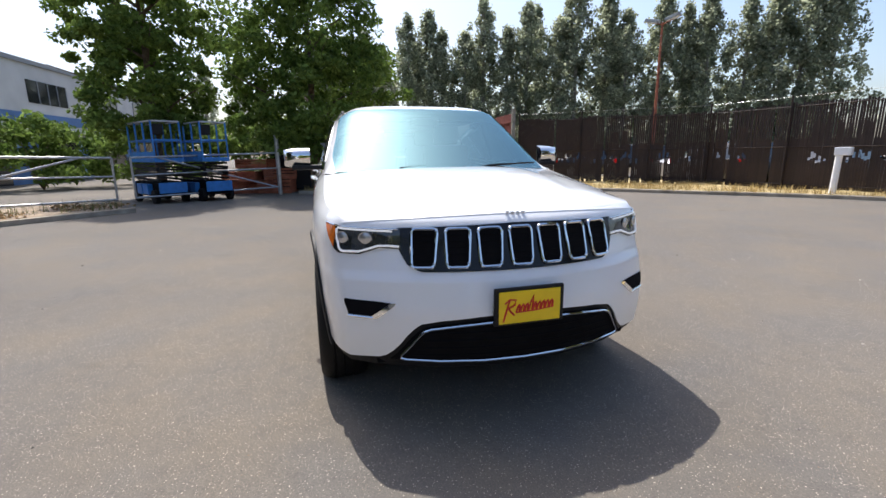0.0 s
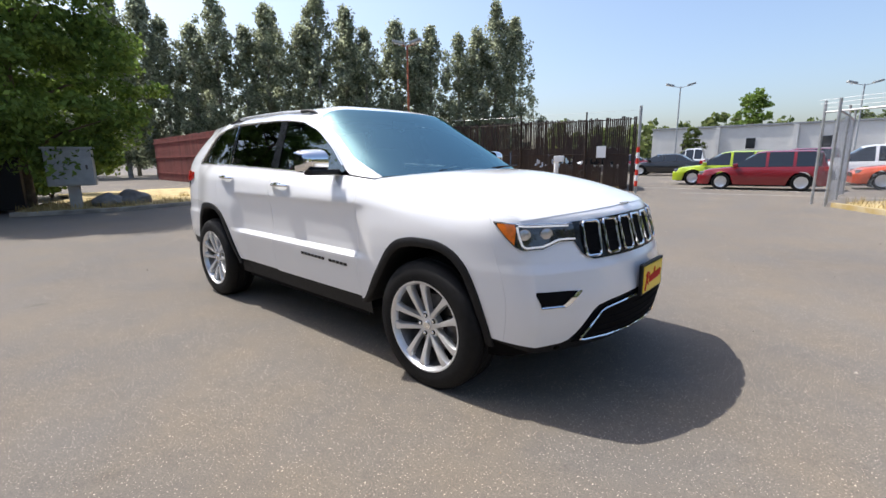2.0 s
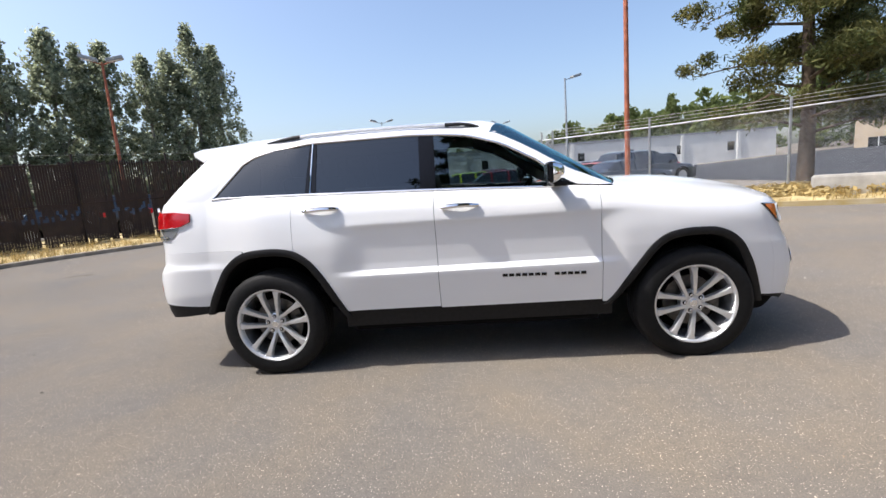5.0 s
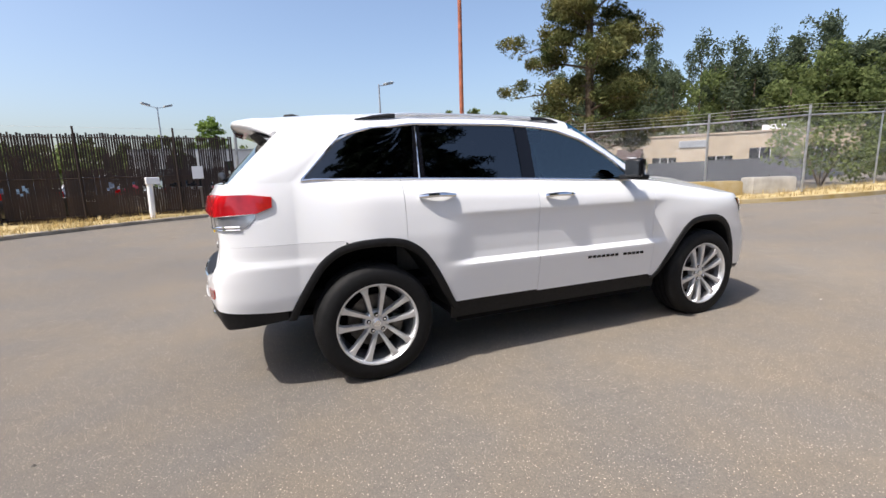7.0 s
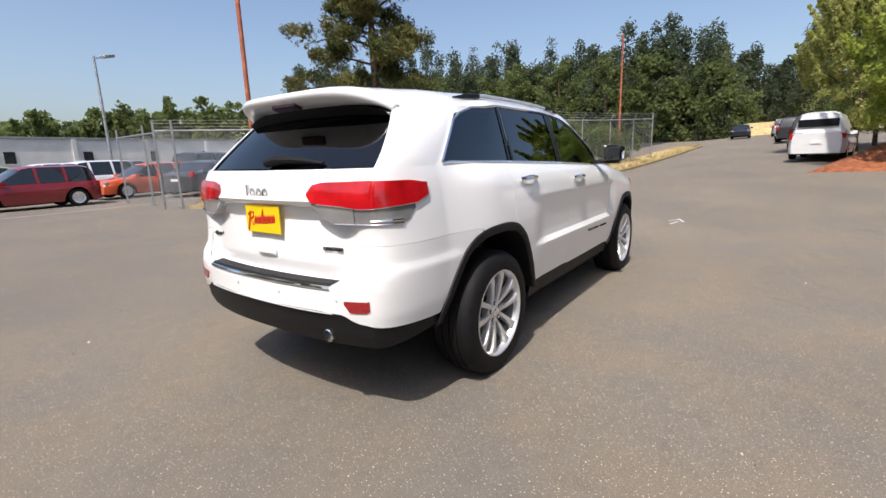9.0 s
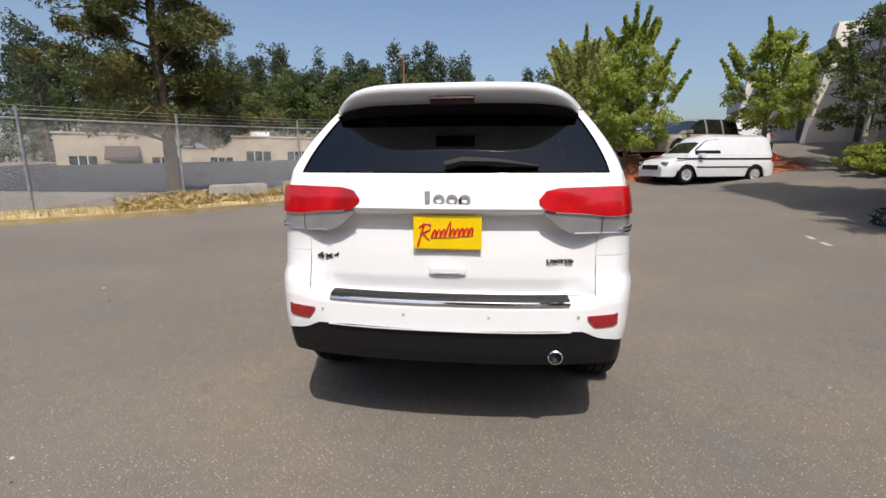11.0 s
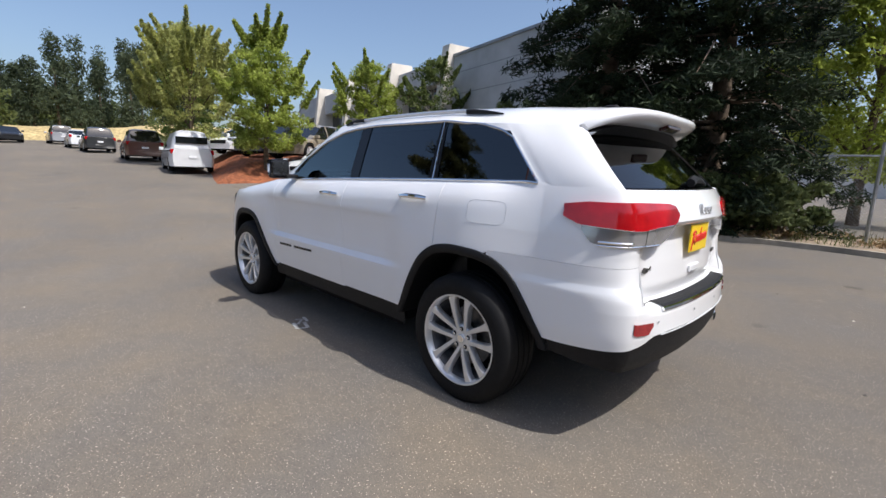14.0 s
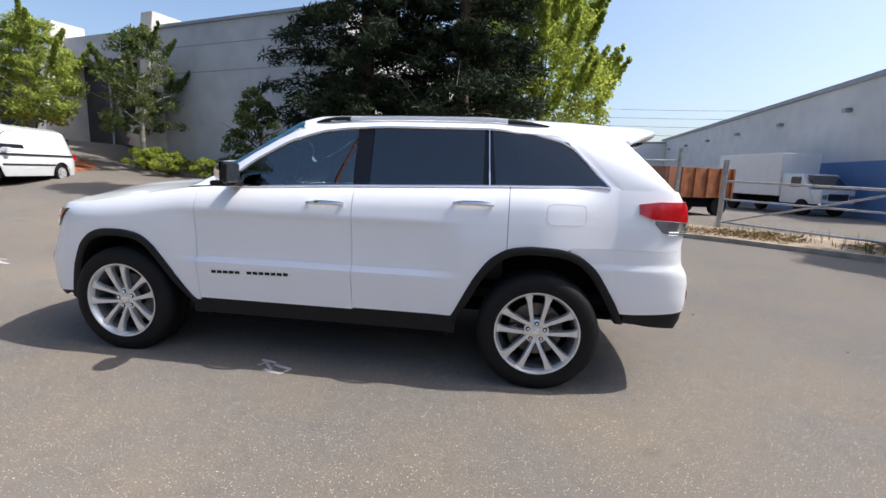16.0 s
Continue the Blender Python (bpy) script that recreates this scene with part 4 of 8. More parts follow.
DARK_GLASS = material("dark_car_glass", (0.012, 0.014, 0.016), 0.05, 0, 0.1, 5, coat=0.5, spec=0.8)
CAR_STYLES = {
    # length, width, top line of lower body, greenhouse outline (x from rear, z), roof from/to, wheel radius, ground clearance
    "suv": dict(L=4.6, W=1.85, low=[(0, 0.95), (0.05, 1.02), (0.66, 0.98), (0.74, 0.96), (0.93, 0.86), (1.0, 0.66)], roof=[(0.015, 1.0), (0.045, 1.58), (0.12, 1.66), (0.46, 1.65), (0.53, 1.60), (0.73, 0.98)], r=0.36),
    "sedan": dict(L=4.7, W=1.80, low=[(0, 0.80), (0.04, 0.95), (0.18, 0.98), (0.68, 0.92), (0.75, 0.90), (0.94, 0.78), (1.0, 0.60)], roof=[(0.14, 0.97), (0.28, 1.38), (0.36, 1.44), (0.52, 1.43), (0.72, 0.93)], r=0.33),
    "van": dict(L=4.8, W=1.84, low=[(0, 1.0), (0.02, 1.05), (0.70, 1.05), (0.80, 1.00), (0.95, 0.86), (1.0, 0.62)], roof=[(0.005, 1.04), (0.03, 1.76), (0.08, 1.83), (0.55, 1.84), (0.62, 1.78), (0.80, 1.02)], r=0.32),
    "pickup": dict(L=5.6, W=1.95, low=[(0, 1.02), (0.02, 1.06), (0.40, 1.06), (0.72, 1.06), (0.80, 1.05), (0.96, 0.98), (1.0, 0.72)], roof=[(0.38, 1.05), (0.41, 1.78), (0.46, 1.84), (0.60, 1.83), (0.74, 1.06)], r=0.39),
}


def parked_car(label, style, mat, x, y, heading, name="parked_car", group="", z=None, stripe=None, scale=1.0, solid_rear=False):
    """A parked road vehicle of one of four builds; heading in degrees, its nose along +x at 0."""
    S = CAR_STYLES[style]
    L, W, r = S["L"], S["W"], S["r"]
    z = ground_z(x, y) if z is None else z
    m = pose(x, y, z, 0, 0, heading)
    c = thing(name, label, "van" if style == "van" else "car", m @ Matrix.Diagonal((scale, scale, scale, 1)), group)
    xs = [k / 40 for k in range(41)]
    ax = (0.19, 0.80)

    def half(u, f):
        end = min(u, 1 - u) / 0.10
        return W / 2 * (1 - 0.16 * max(0.0, 1 - end) ** 2) * f
    P = []
    for u in xs:
        top = tab(u, *S["low"])
        lo = 0.24
        for a in ax:
            dx = abs(u - a) * L
            if dx < r + 0.07:
                lo = max(lo, r + math.sqrt(max(0.0, (r + 0.07) ** 2 - dx ** 2)))
        lo = min(lo, top - 0.05)
        X = (u - 0.5) * L
        prof = [(0.96, lo), (1.0, max(lo, 0.45)), (1.0, max(lo, 0.62)), (0.985, max(lo + 0.01, top - 0.16)), (0.93, top - 0.03), (0.86, top), (0.45, top + 0.025), (0.0, top + 0.03)]
        left = [Vector((X, half(u, f), zz)) for f, zz in prof]
        P.append(left + [Vector((p.x, -p.y, p.z)) for p in left[::-1][1:]])
    bm = grid(bmesh.new(), P)
    bm.faces.new([bm.verts.new(p) for p in P[0]])
    bm.faces.new([bm.verts.new(p) for p in P[-1]])
    bmesh.ops.remove_doubles(bm, verts=bm.verts, dist=1e-4)
    bmesh.ops.recalc_face_normals(bm, faces=bm.faces)
    part("body", bm, mat, c, "", 35)
    part("underside", boxm((-L * 0.47, -W * 0.42, 0.2), (L * 0.46, W * 0.42, 0.55), 0.03), DARK_LINER, c)
    rf = S["roof"]
    u0, u1 = rf[0][0], rf[-1][0]
    Q = []
    for k in range(33):
        u = u0 + (u1 - u0) * k / 32
        zt, zb = tab(u, *rf), tab(u, *S["low"]) - 0.01
        X = (u - 0.5) * L
        h = max(zt - zb, 0.0)
        left = [Vector((X, half(u, 0.90), zb)), Vector((X, half(u, 0.90) - 0.16 * h, zb + h * 0.55)), Vector((X, half(u, 0.90) - 0.30 * h, zb + h * 0.90)), Vector((X, half(u, 0.60) - 0.2 * h, zb + h * 0.985)), Vector((X, 0, zb + h))]
        Q.append(left + [Vector((p.x, -p.y, p.z)) for p in left[::-1][1:]])
    bm = grid(bmesh.new(), Q)
    bmesh.ops.recalc_face_normals(bm, faces=bm.faces)
    part("window_band", bm, DARK_GLASS if not solid_rear else mat, c, "dark glass" if not solid_rear else "", 35)
    # roof skin and pillars lie just outside the glass
    bm = bmesh.new()
    idx = [i for i in range(33) if tab(u0 + (u1 - u0) * i / 32, *rf) > rf[-1][1] + 0.80 * (max(z for _, z in rf) - rf[-1][1])]
    grid(bm, [[p + Vector((0, math.copysign(0.006, p.y) if abs(p.y) > 0.01 else 0, 0.012)) for p in Q[i][2:7]] for i in idx])
    part("roof", bm, mat, c, "", 35)
    for f0 in ([0.0, 0.30, 0.60, 0.93] if not solid_rear else [0.93]):
        for side in (0, 1):
            bm = bmesh.new()
            rows = []
            for t in (f0, min(1.0, f0 + (0.035 if 0 < f0 < 0.9 else 0.07))):
                i = min(32, int(round(t * 32)))
                i = i if t == f0 else max(i, min(32, int(round(f0 * 32)) + 1))
                pts = Q[i][:4] if side == 0 else Q[i][::-1][:4]
                rows.append([p + Vector((0, math.copysign(0.008, p.y), 0.004)) for p in pts])
            grid(bm, rows)
            part("pillar", bm, mat, c)
    if solid_rear:
        for side in (1, -1):
            bm = bmesh.new()
            i0, i1 = 20, 29
            rows = []
            for i in range(i0, i1 + 1):
                a, b = Q[i][0], Q[i][2]
                rows.append([Vector((p.x, side * (p.y + 0.008), p.z)) for p in (a.lerp(b, 0.10), a.lerp(b, 0.85))])
            grid(bm, rows)
            part("side_window", bm, DARK_GLASS, c, "dark glass")
        bm = bmesh.new()
        grid(bm, [[Vector((p.x, p.y * 0.92, p.z + 0.012)) for p in Q[i]][1:8] for i in range(27, 32)])
        part("windscreen", bm, DARK_GLASS, c, "dark glass", 35)
        bm = boxm((-L / 2 - 0.004, -W * 0.34, 1.26), (-L / 2 + 0.06, W * 0.34, 1.55), 0.01)
        part("rear_window", bm, DARK_GLASS, c, "dark glass")
        if stripe:
            for side in (1, -1):
                for zz, a, b in ((0.92, 0.03, 0.9), (0.60, 0.25, 0.72)):
                    bm = bmesh.new()
                    grid(bm, [[Vector(((u - 0.5) * L, side * (half(u, 1.0) + 0.006), zz - 0.03)), Vector(((u - 0.5) * L, side * (half(u, 1.0) + 0.006), zz + 0.03))] for u in [a + (b - a) * k / 20 for k in range(21)]])
                    part("stripe", bm, stripe, c, "dark side stripe")
    for a in ax:
        for s in (1, -1):
            w = new("wheel")
            w.parent = c
            w.location = ((a - 0.5) * L, s * (W / 2 - 0.11), r)
            bm = lathe(bmesh.new(), [(r * 0.66, -0.10), (r * 0.92, -0.11), (r, -0.07), (r, 0.07), (r * 0.92, 0.11), (r * 0.66, 0.10)], 24)
            bmesh.ops.recalc_face_normals(bm, faces=bm.faces)
            part("tyre", bm, RUBBER, w, "", 40)
            bm = lathe(bmesh.new(), [(0.0, 0.075 * s), (r * 0.16, 0.085 * s), (r * 0.2, 0.06 * s), (r * 0.55, 0.075 * s), (r * 0.67, 0.10 * s)], 20)
            for k in range(5):
                a5 = k * math.tau / 5
                box(bm, (r * 0.15, 0.07, -0.035), (r * 0.62, 0.10, 0.035), 0.0, Matrix.Rotation(a5, 4, "Y") @ Matrix.Diagonal((1, s, 1, 1)))
            part("rim", bm, ALLOY, w, "", 40)
    for s in (1, -1):
        part("headlamp", boxm((L * 0.44, s * W * 0.40 - 0.16, 0.66), (L * 0.487, s * W * 0.40 + 0.10, 0.80), 0.03), CLEAR_LENS, c)
        part("tail_lamp", boxm((-L * 0.497, s * W * 0.42 - 0.10, 0.80), (-L * 0.46, s * W * 0.42 + 0.08, 1.00), 0.02), RED_LENS, c)
        part("door_mirror", boxm((L * 0.17, s * W * 0.5 - 0.05, 0.98), (L * 0.21, s * W * 0.5 + 0.14, 1.12), 0.03), mat, c)
    part("front_grille", boxm((L * 0.465, -W * 0.28, 0.50), (L * 0.503, W * 0.28, 0.68), 0.02), BLACK_PLASTIC, c)
    part("number_plate", boxm((-L * 0.507, -0.16, 0.62), (-L * 0.497, 0.16, 0.72), 0.004), LAMP_STRIP, c)
    return c


P_RED, P_LIME, P_WHITE = paint("deep_red_paint", (0.22, 0.008, 0.014)), paint("lime_paint", (0.42, 0.55, 0.02)), paint("plain_white_paint", (0.75, 0.76, 0.77))
P_ORANGE, P_GREY, P_BLUE = paint("orange_red_paint", (0.60, 0.09, 0.02)), paint("dark_grey_paint", (0.045, 0.048, 0.052), 0.4), paint("steel_blue_paint", (0.07, 0.12, 0.20), 0.3)
P_BROWN = paint("red_brown_paint", (0.13, 0.045, 0.03))
P_BEIGE, P_BLACK, P_SILVER = paint("champagne_paint", (0.42, 0.36, 0.28), 0.4), paint("black_paint", (0.012, 0.012, 0.014)), paint("silver_paint", (0.42, 0.43, 0.45), 0.6)
G = "cars in the dealer lot"
parked_car("deep red compact SUV in the lot beyond the fence", "suv", P_RED, 0.5, 18.6, 186, group=G, scale=0.88)
parked_car("lime green compact SUV behind the red one", "suv", P_LIME, -1.1, 21.2, 187, group=G, scale=0.90)
parked_car("white SUV in the second row of the dealer lot", "suv", P_WHITE, 3.5, 23.6, 187, group=G)
parked_car("orange-red compact SUV behind the chain-link fence", "suv", P_ORANGE, 5.1, 20.6, 187, group=G, scale=0.88)
parked_car("dark grey sedan behind the chain-link fence", "sedan", P_GREY, 7.0, 18.3, 25, group=G)
parked_car("dark grey SUV behind the chain-link fence", "suv", P_GREY, 9.0, 21.2, 20, group=G, scale=1.1)
for k, (mt, st, x, y) in enumerate([(P_BLACK, "sedan", -6.5, 31), (P_SILVER, "sedan", -3.2, 31.5), (P_RED, "suv", 0.4, 32), (P_WHITE, "suv", 4.0, 32.5), (P_RED, "sedan", -10.5, 34), (P_WHITE, "suv", -13.2, 36), (P_BLUE, "sedan", -9.0, 38), (P_SILVER, "suv", 7.8, 33), (P_BLACK, "suv", 11.5, 29), (P_WHITE, "pickup", -6.0, 36.5)]):
    parked_car("parked %s in the far rows of the dealer lot" % ("sedan" if st == "sedan" else "SUV" if st == "suv" else "pickup"), st, mt, x, y, 185 + 7 * math.sin(k * 2.1), group=G)
STRIPE = material("dark_stripe", (0.03, 0.035, 0.045), 0.4, 0, 0.1, 10)
parked_car("white panel van with dark side stripes beside the mulch bank", "van", P_WHITE, 13.9, -8.05, 105, "panel_van", scale=0.93, stripe=STRIPE, solid_rear=True)
parked_car("white panel van with dark side stripes on the climbing road", "van", P_WHITE, 20.0, -3.9, -10, "panel_van", scale=0.93, stripe=STRIPE, solid_rear=True)


# ---- mulch bank with cars on it ----
def bank():
    P = []
    for i in range(15):
        row = []
        for j in range(13):
            u, v = i / 14, j / 12
            x = 14.0 + 12.0 * u
            y = -3.0 - 9.3 * v - 3.6 * u + 1.2 * u * v
            e = min(u / 0.16, v / 0.16, (1 - v) / 0.2, 1.0)
            z = ground_z(x, y) - 0.05 + (0.78 + 0.05 * noise.noise(Vector((x, y, 2)))) * smooth_step(0, 1, e) + 0.05 * noise.noise(Vector((x * 2, y * 2, 1)))
            row.append(Vector((x, y, z)))
        P.append(row)
    bm = grid(bmesh.new(), P)
    bm.normal_update()
    if sum(f.normal.z for f in bm.faces) < 0:
        bmesh.ops.reverse_faces(bm, faces=bm.faces)
    tagged(part("mulch_bank", bm, RED_MULCH, smooth=60), "raised bank of red bark mulch", "bank", kind="structure")


bank()
H = "cars on the bank"
for k, (mt, st, x, y, hd, lb) in enumerate([(P_BEIGE, "suv", 17.0, -8.5, 116, "champagne SUV parked on the mulch bank"), (P_BLACK, "suv", 19.8, -8.2, 118, "black SUV parked on the mulch bank"), (P_WHITE, "sedan", 22.5, -8.0, 114, "white sedan parked on the mulch bank"), (P_WHITE, "van", 22.2, -12.6, 118, "white van parked behind the champagne SUV"), (P_SILVER, "sedan", 25.0, -8.6, 117, "silver sedan parked on the mulch bank")]):
    parked_car(lb, st, mt, x, y, hd, group=H, z=ground_z(x, y) + (0.66 if y > -10 else 0.0), solid_rear=st == "van")
for k, (mt, st, x, y, hd) in enumerate([(P_BROWN, "suv", 28.6, -4.0, -7), (P_WHITE, "sedan", 45.5, -3.3, -2), (P_GREY, "suv", 38.5, -3.4, -3), (P_BLACK, "sedan", 56.0, 0.6, 182), (P_SILVER, "suv", 55.0, -3.0, 0), (P_GREY, "sedan", 64.0, 0.9, 181)]):
    parked_car("%s parked along the kerb of the climbing road" % ("sedan" if st == "sedan" else "SUV"), st, mt, x, y, hd, group="cars along the road", z=ground_z(x, y))


def far_lot():
    P = []
    for i in range(41):
        x = 12.0 + 50.0 * i / 40
        y0 = 8.6 + 0.9 * max(0.0, 16.5 - x)
        P.append([Vector((x, y0 + (46.0 - y0) * j / 20, ground_z(x, y0 + (46.0 - y0) * j / 20) + 0.02)) for j in range(21)])
    bm = facing_up(grid(bmesh.new(), P))
    tagged(part("road_north", bm, DARK_ASPHALT, smooth=60), "dark smooth asphalt of the neighbouring lot", "road", kind="structure")


def facing_up(bm):
    bm.normal_update()
    if sum(f.normal.z for f in bm.faces) < 0:
        bmesh.ops.reverse_faces(bm, faces=bm.faces)
    return bm


# evenly darker grey than the main lot
DARK_ASPHALT = material("dark_grey_asphalt", (0.040, 0.042, 0.047), 0.9, 0, 0.2, 3.0, 0.3, 90, coarse=0.2, spec=0.2)
far_lot()
P = []
for i in range(33):
    y = -26.0 + 36.0 * i / 32
    g = ground_z(64.0, y)
    P.append([Vector((64.0 + 6.5 * j / 6, y, g - 0.1 + 1.9 * smooth_step(0, 6, j) + 0.15 * noise.noise(Vector((y * 0.4, j * 0.5, 1))))) for j in range(7)] + [Vector((100.0, y, g + 1.7))])
tagged(part("dry_slope", facing_up(grid(bmesh.new(), P)), DRY_GRASS, smooth=60), "dry straw-coloured grass slope at the end of the road", "slope", kind="structure")


# ---- buildings ----
def wall_frame(a, b):
    d = Vector((b[0] - a[0], b[1] - a[1], 0))
    L = d.length
    return Matrix.Translation((a[0], a[1], 0)) @ Matrix.Rotation(math.atan2(d.y, d.x), 4, "Z"), L


# sun on the fins and shade on the panels are put into these colours
TILT_GREY = material("shaded_concrete_panel", (0.46, 0.47, 0.48), 0.85, 0, 0.10, 1.2, 0.15, 30, coarse=0.12)
TILT_PALE = material("sunlit_concrete_fin", (0.68, 0.63, 0.55), 0.85, 0, 0.10, 1.5, 0.15, 30, coarse=0.12)
WINDOW_DARK = material("dark_building_glass", (0.015, 0.018, 0.022), 0.08, 0, 0.2, 1.0, spec=0.8)
WHITE_WALL = material("off_white_wall", (0.62, 0.62, 0.60), 0.8, 0, 0.08, 0.8, 0.1, 20, coarse=0.10)
BLUE_WALL = material("faded_blue_wall", (0.10, 0.20, 0.40), 0.7, 0, 0.12, 0.9, 0.1, 20, coarse=0.12)
BEIGE_WALL = material("beige_block_wall", (0.38, 0.31, 0.225), 0.85, 0, 0.10, 0.8, 0.1, 20, coarse=0.10)
GREY_TRIM = material("grey_metal_trim", (0.30, 0.31, 0.32), 0.5, 0.4, 0.1, 3)


def tilt_building():
    """Two-storey concrete building with leaning pale fins between grey panels."""
    a, b = (-8.0, -9.0), (46.0, -22.9)
    m, L = wall_frame(a, b)
    z0 = 1.1
    t = thing("concrete_building", "grey tilt-up concrete building with pale slanted fins", "building", m @ Matrix.Translation((0, 0, 0)))
    W = lambda x0, y0, zz0, x1, y1, zz1, bev=0.0: boxm((x0, y0, zz0), (x1, y1, zz1), bev)  # noqa: E731
    first = 22.9
    fins = [22.9, 29.9, 37.9, 46.2]
    part("wall", W(13.2, -14, -0.5, first, -0.25, 7.0), TILT_GREY, t)
    for k, s in enumerate(fins):
        e = fins[k + 1] if k < 3 else L
        # recessed bays with a dark window band, drawn over glass and recess shade alike
        part("wall", W(s, -14, 6.0, e, -0.45, 7.15 + 0.25 * k), TILT_GREY, t)
        part("wall", W(s, -14, 0, e, -0.75, 1.35 + 0.3 * k), TILT_GREY, t)
        for j in range(3):
            w = (e - s) / 3
            p = part("window", W(s + w * j + 0.06, -1.28, 1.35 + 0.3 * k, s + w * (j + 1) - 0.06, -1.20, 6.0), WINDOW_DARK, t, "dark glazing strip taking in the recess shade")
            part("mullion", W(s + w * j - 0.05, -1.32, 1.35 + 0.3 * k, s + w * j + 0.05, -1.14, 6.0), GREY_TRIM, p)
        bm = bmesh.new()
        box(bm, (s - 0.35, -1.4, 0.4), (s + 0.35, 0.05, 7.6 + 0.25 * k), 0.02)
        for v in bm.verts:
            if v.co.y > 0 and v.co.z < 2:
                v.co.y += 0.95
        part("fin", bm, TILT_PALE, t, "slanted concrete fin, pale for the sun on it")
    for z in (5.1, 6.15):
        part("joint", W(13.2, -0.26, z, first, -0.245, z + 0.045), GREY_TRIM, t, "dark panel joint")
    part("roof_edge", W(13.2, -0.30, 7.0, first, -0.18, 7.12), GREY_TRIM, t)


def blue_building():
    """Long white shed with a blue band and a blue base."""
    m, L = wall_frame((-17.2, -16.4), (-20.5, -58.0))
    b = thing("white_blue_building", "long white building with faded blue bands", "building", m)
    part("wall", boxm((0, -26, -0.3), (L, 0, 6.3)), WHITE_WALL, b)
    part("base_band", boxm((-0.03, -26.03, -0.25), (L + 0.03, 0.03, 2.6)), BLUE_WALL, b, "faded blue lower wall")
    part("roof_edge", boxm((-0.12, -26.1, 6.3), (L + 0.1, 0.12, 6.55), 0.02), GREY_TRIM, b)
    part("blue_band", boxm((-0.05, -26.0, 3.2), (0.0, 0.0, 3.75)), BLUE_WALL, b, "blue stripe")
    for k in range(4):
        y0 = -3.0 - 6.0 * k
        w = part("window", boxm((-0.04, y0 - 3.4, 4.3), (0.02, y0, 5.5)), WINDOW_DARK, b, "dark upper window")
        for j in range(4):
            part("mullion", boxm((-0.07, y0 - 3.4 + 0.85 * j - 0.03, 4.3), (0.0, y0 - 3.4 + 0.85 * j + 0.03, 5.5)), GREY_TRIM, w)
        # flat dark panel stands for the shade inside an open bay
        part("loading_door", boxm((-0.05, y0 - 3.6, -0.2), (0.0, y0 - 0.2, 2.5)), WINDOW_DARK, b, "dark panel for the shaded inside of a loading bay")
        part("canopy", boxm((-1.2, y0 - 3.9, 2.62), (0.0, y0 + 0.1, 2.78), 0.02), WHITE_WALL, b, "white canopy")
    for k in range(6):
        part("wall_light", boxm((5 + 6.5 * k, 0.0, 5.0), (5.35 + 6.5 * k, 0.28, 5.2), 0.03), GREY_TRIM, b, "small wall light")
    part("door", boxm((7.0, 0.03, -0.2), (8.1, 0.06, 2.1), 0.01), GREY_TRIM, b, "grey steel door")
    part("wing_wall", boxm((L - 2.0, 0.05, -0.3), (L + 10.0, 26.0, 5.9)), WHITE_WALL, b, "plain white wing")
    part("wing_roof", boxm((L - 2.12, 0.13, 5.9), (L + 10.1, 26.1, 6.1), 0.02), GREY_TRIM, b)


def white_shed():
    m, L = wall_frame((-13.5, 50.0), (34.0, 51.0))
    b = thing("white_shed", "long low off-white block building with small dark windows", "building", m)
    part("wall", boxm((0, 0, -0.3), (L, 14, 4.0)), WHITE_WALL, b)
    part("roof_edge", boxm((-0.1, -0.12, 4.0), (L + 0.1, 14.1, 4.18), 0.02), GREY_TRIM, b)
    for k in range(8):
        x = 3.0 + 5.6 * k
        w = part("window", boxm((x, -0.04, 1.9), (x + 0.75, 0.02, 2.9)), WINDOW_DARK, b, "small dark window")
        part("sill", boxm((x - 0.08, -0.10, 1.82), (x + 0.83, 0.02, 1.9), 0.01), WHITE_WALL, w)
    for k in range(7):
        part("pilaster", boxm((6.0 + 6.2 * k, -0.18, -0.2), (6.35 + 6.2 * k, 0.0, 4.0), 0.01), WHITE_WALL, b)


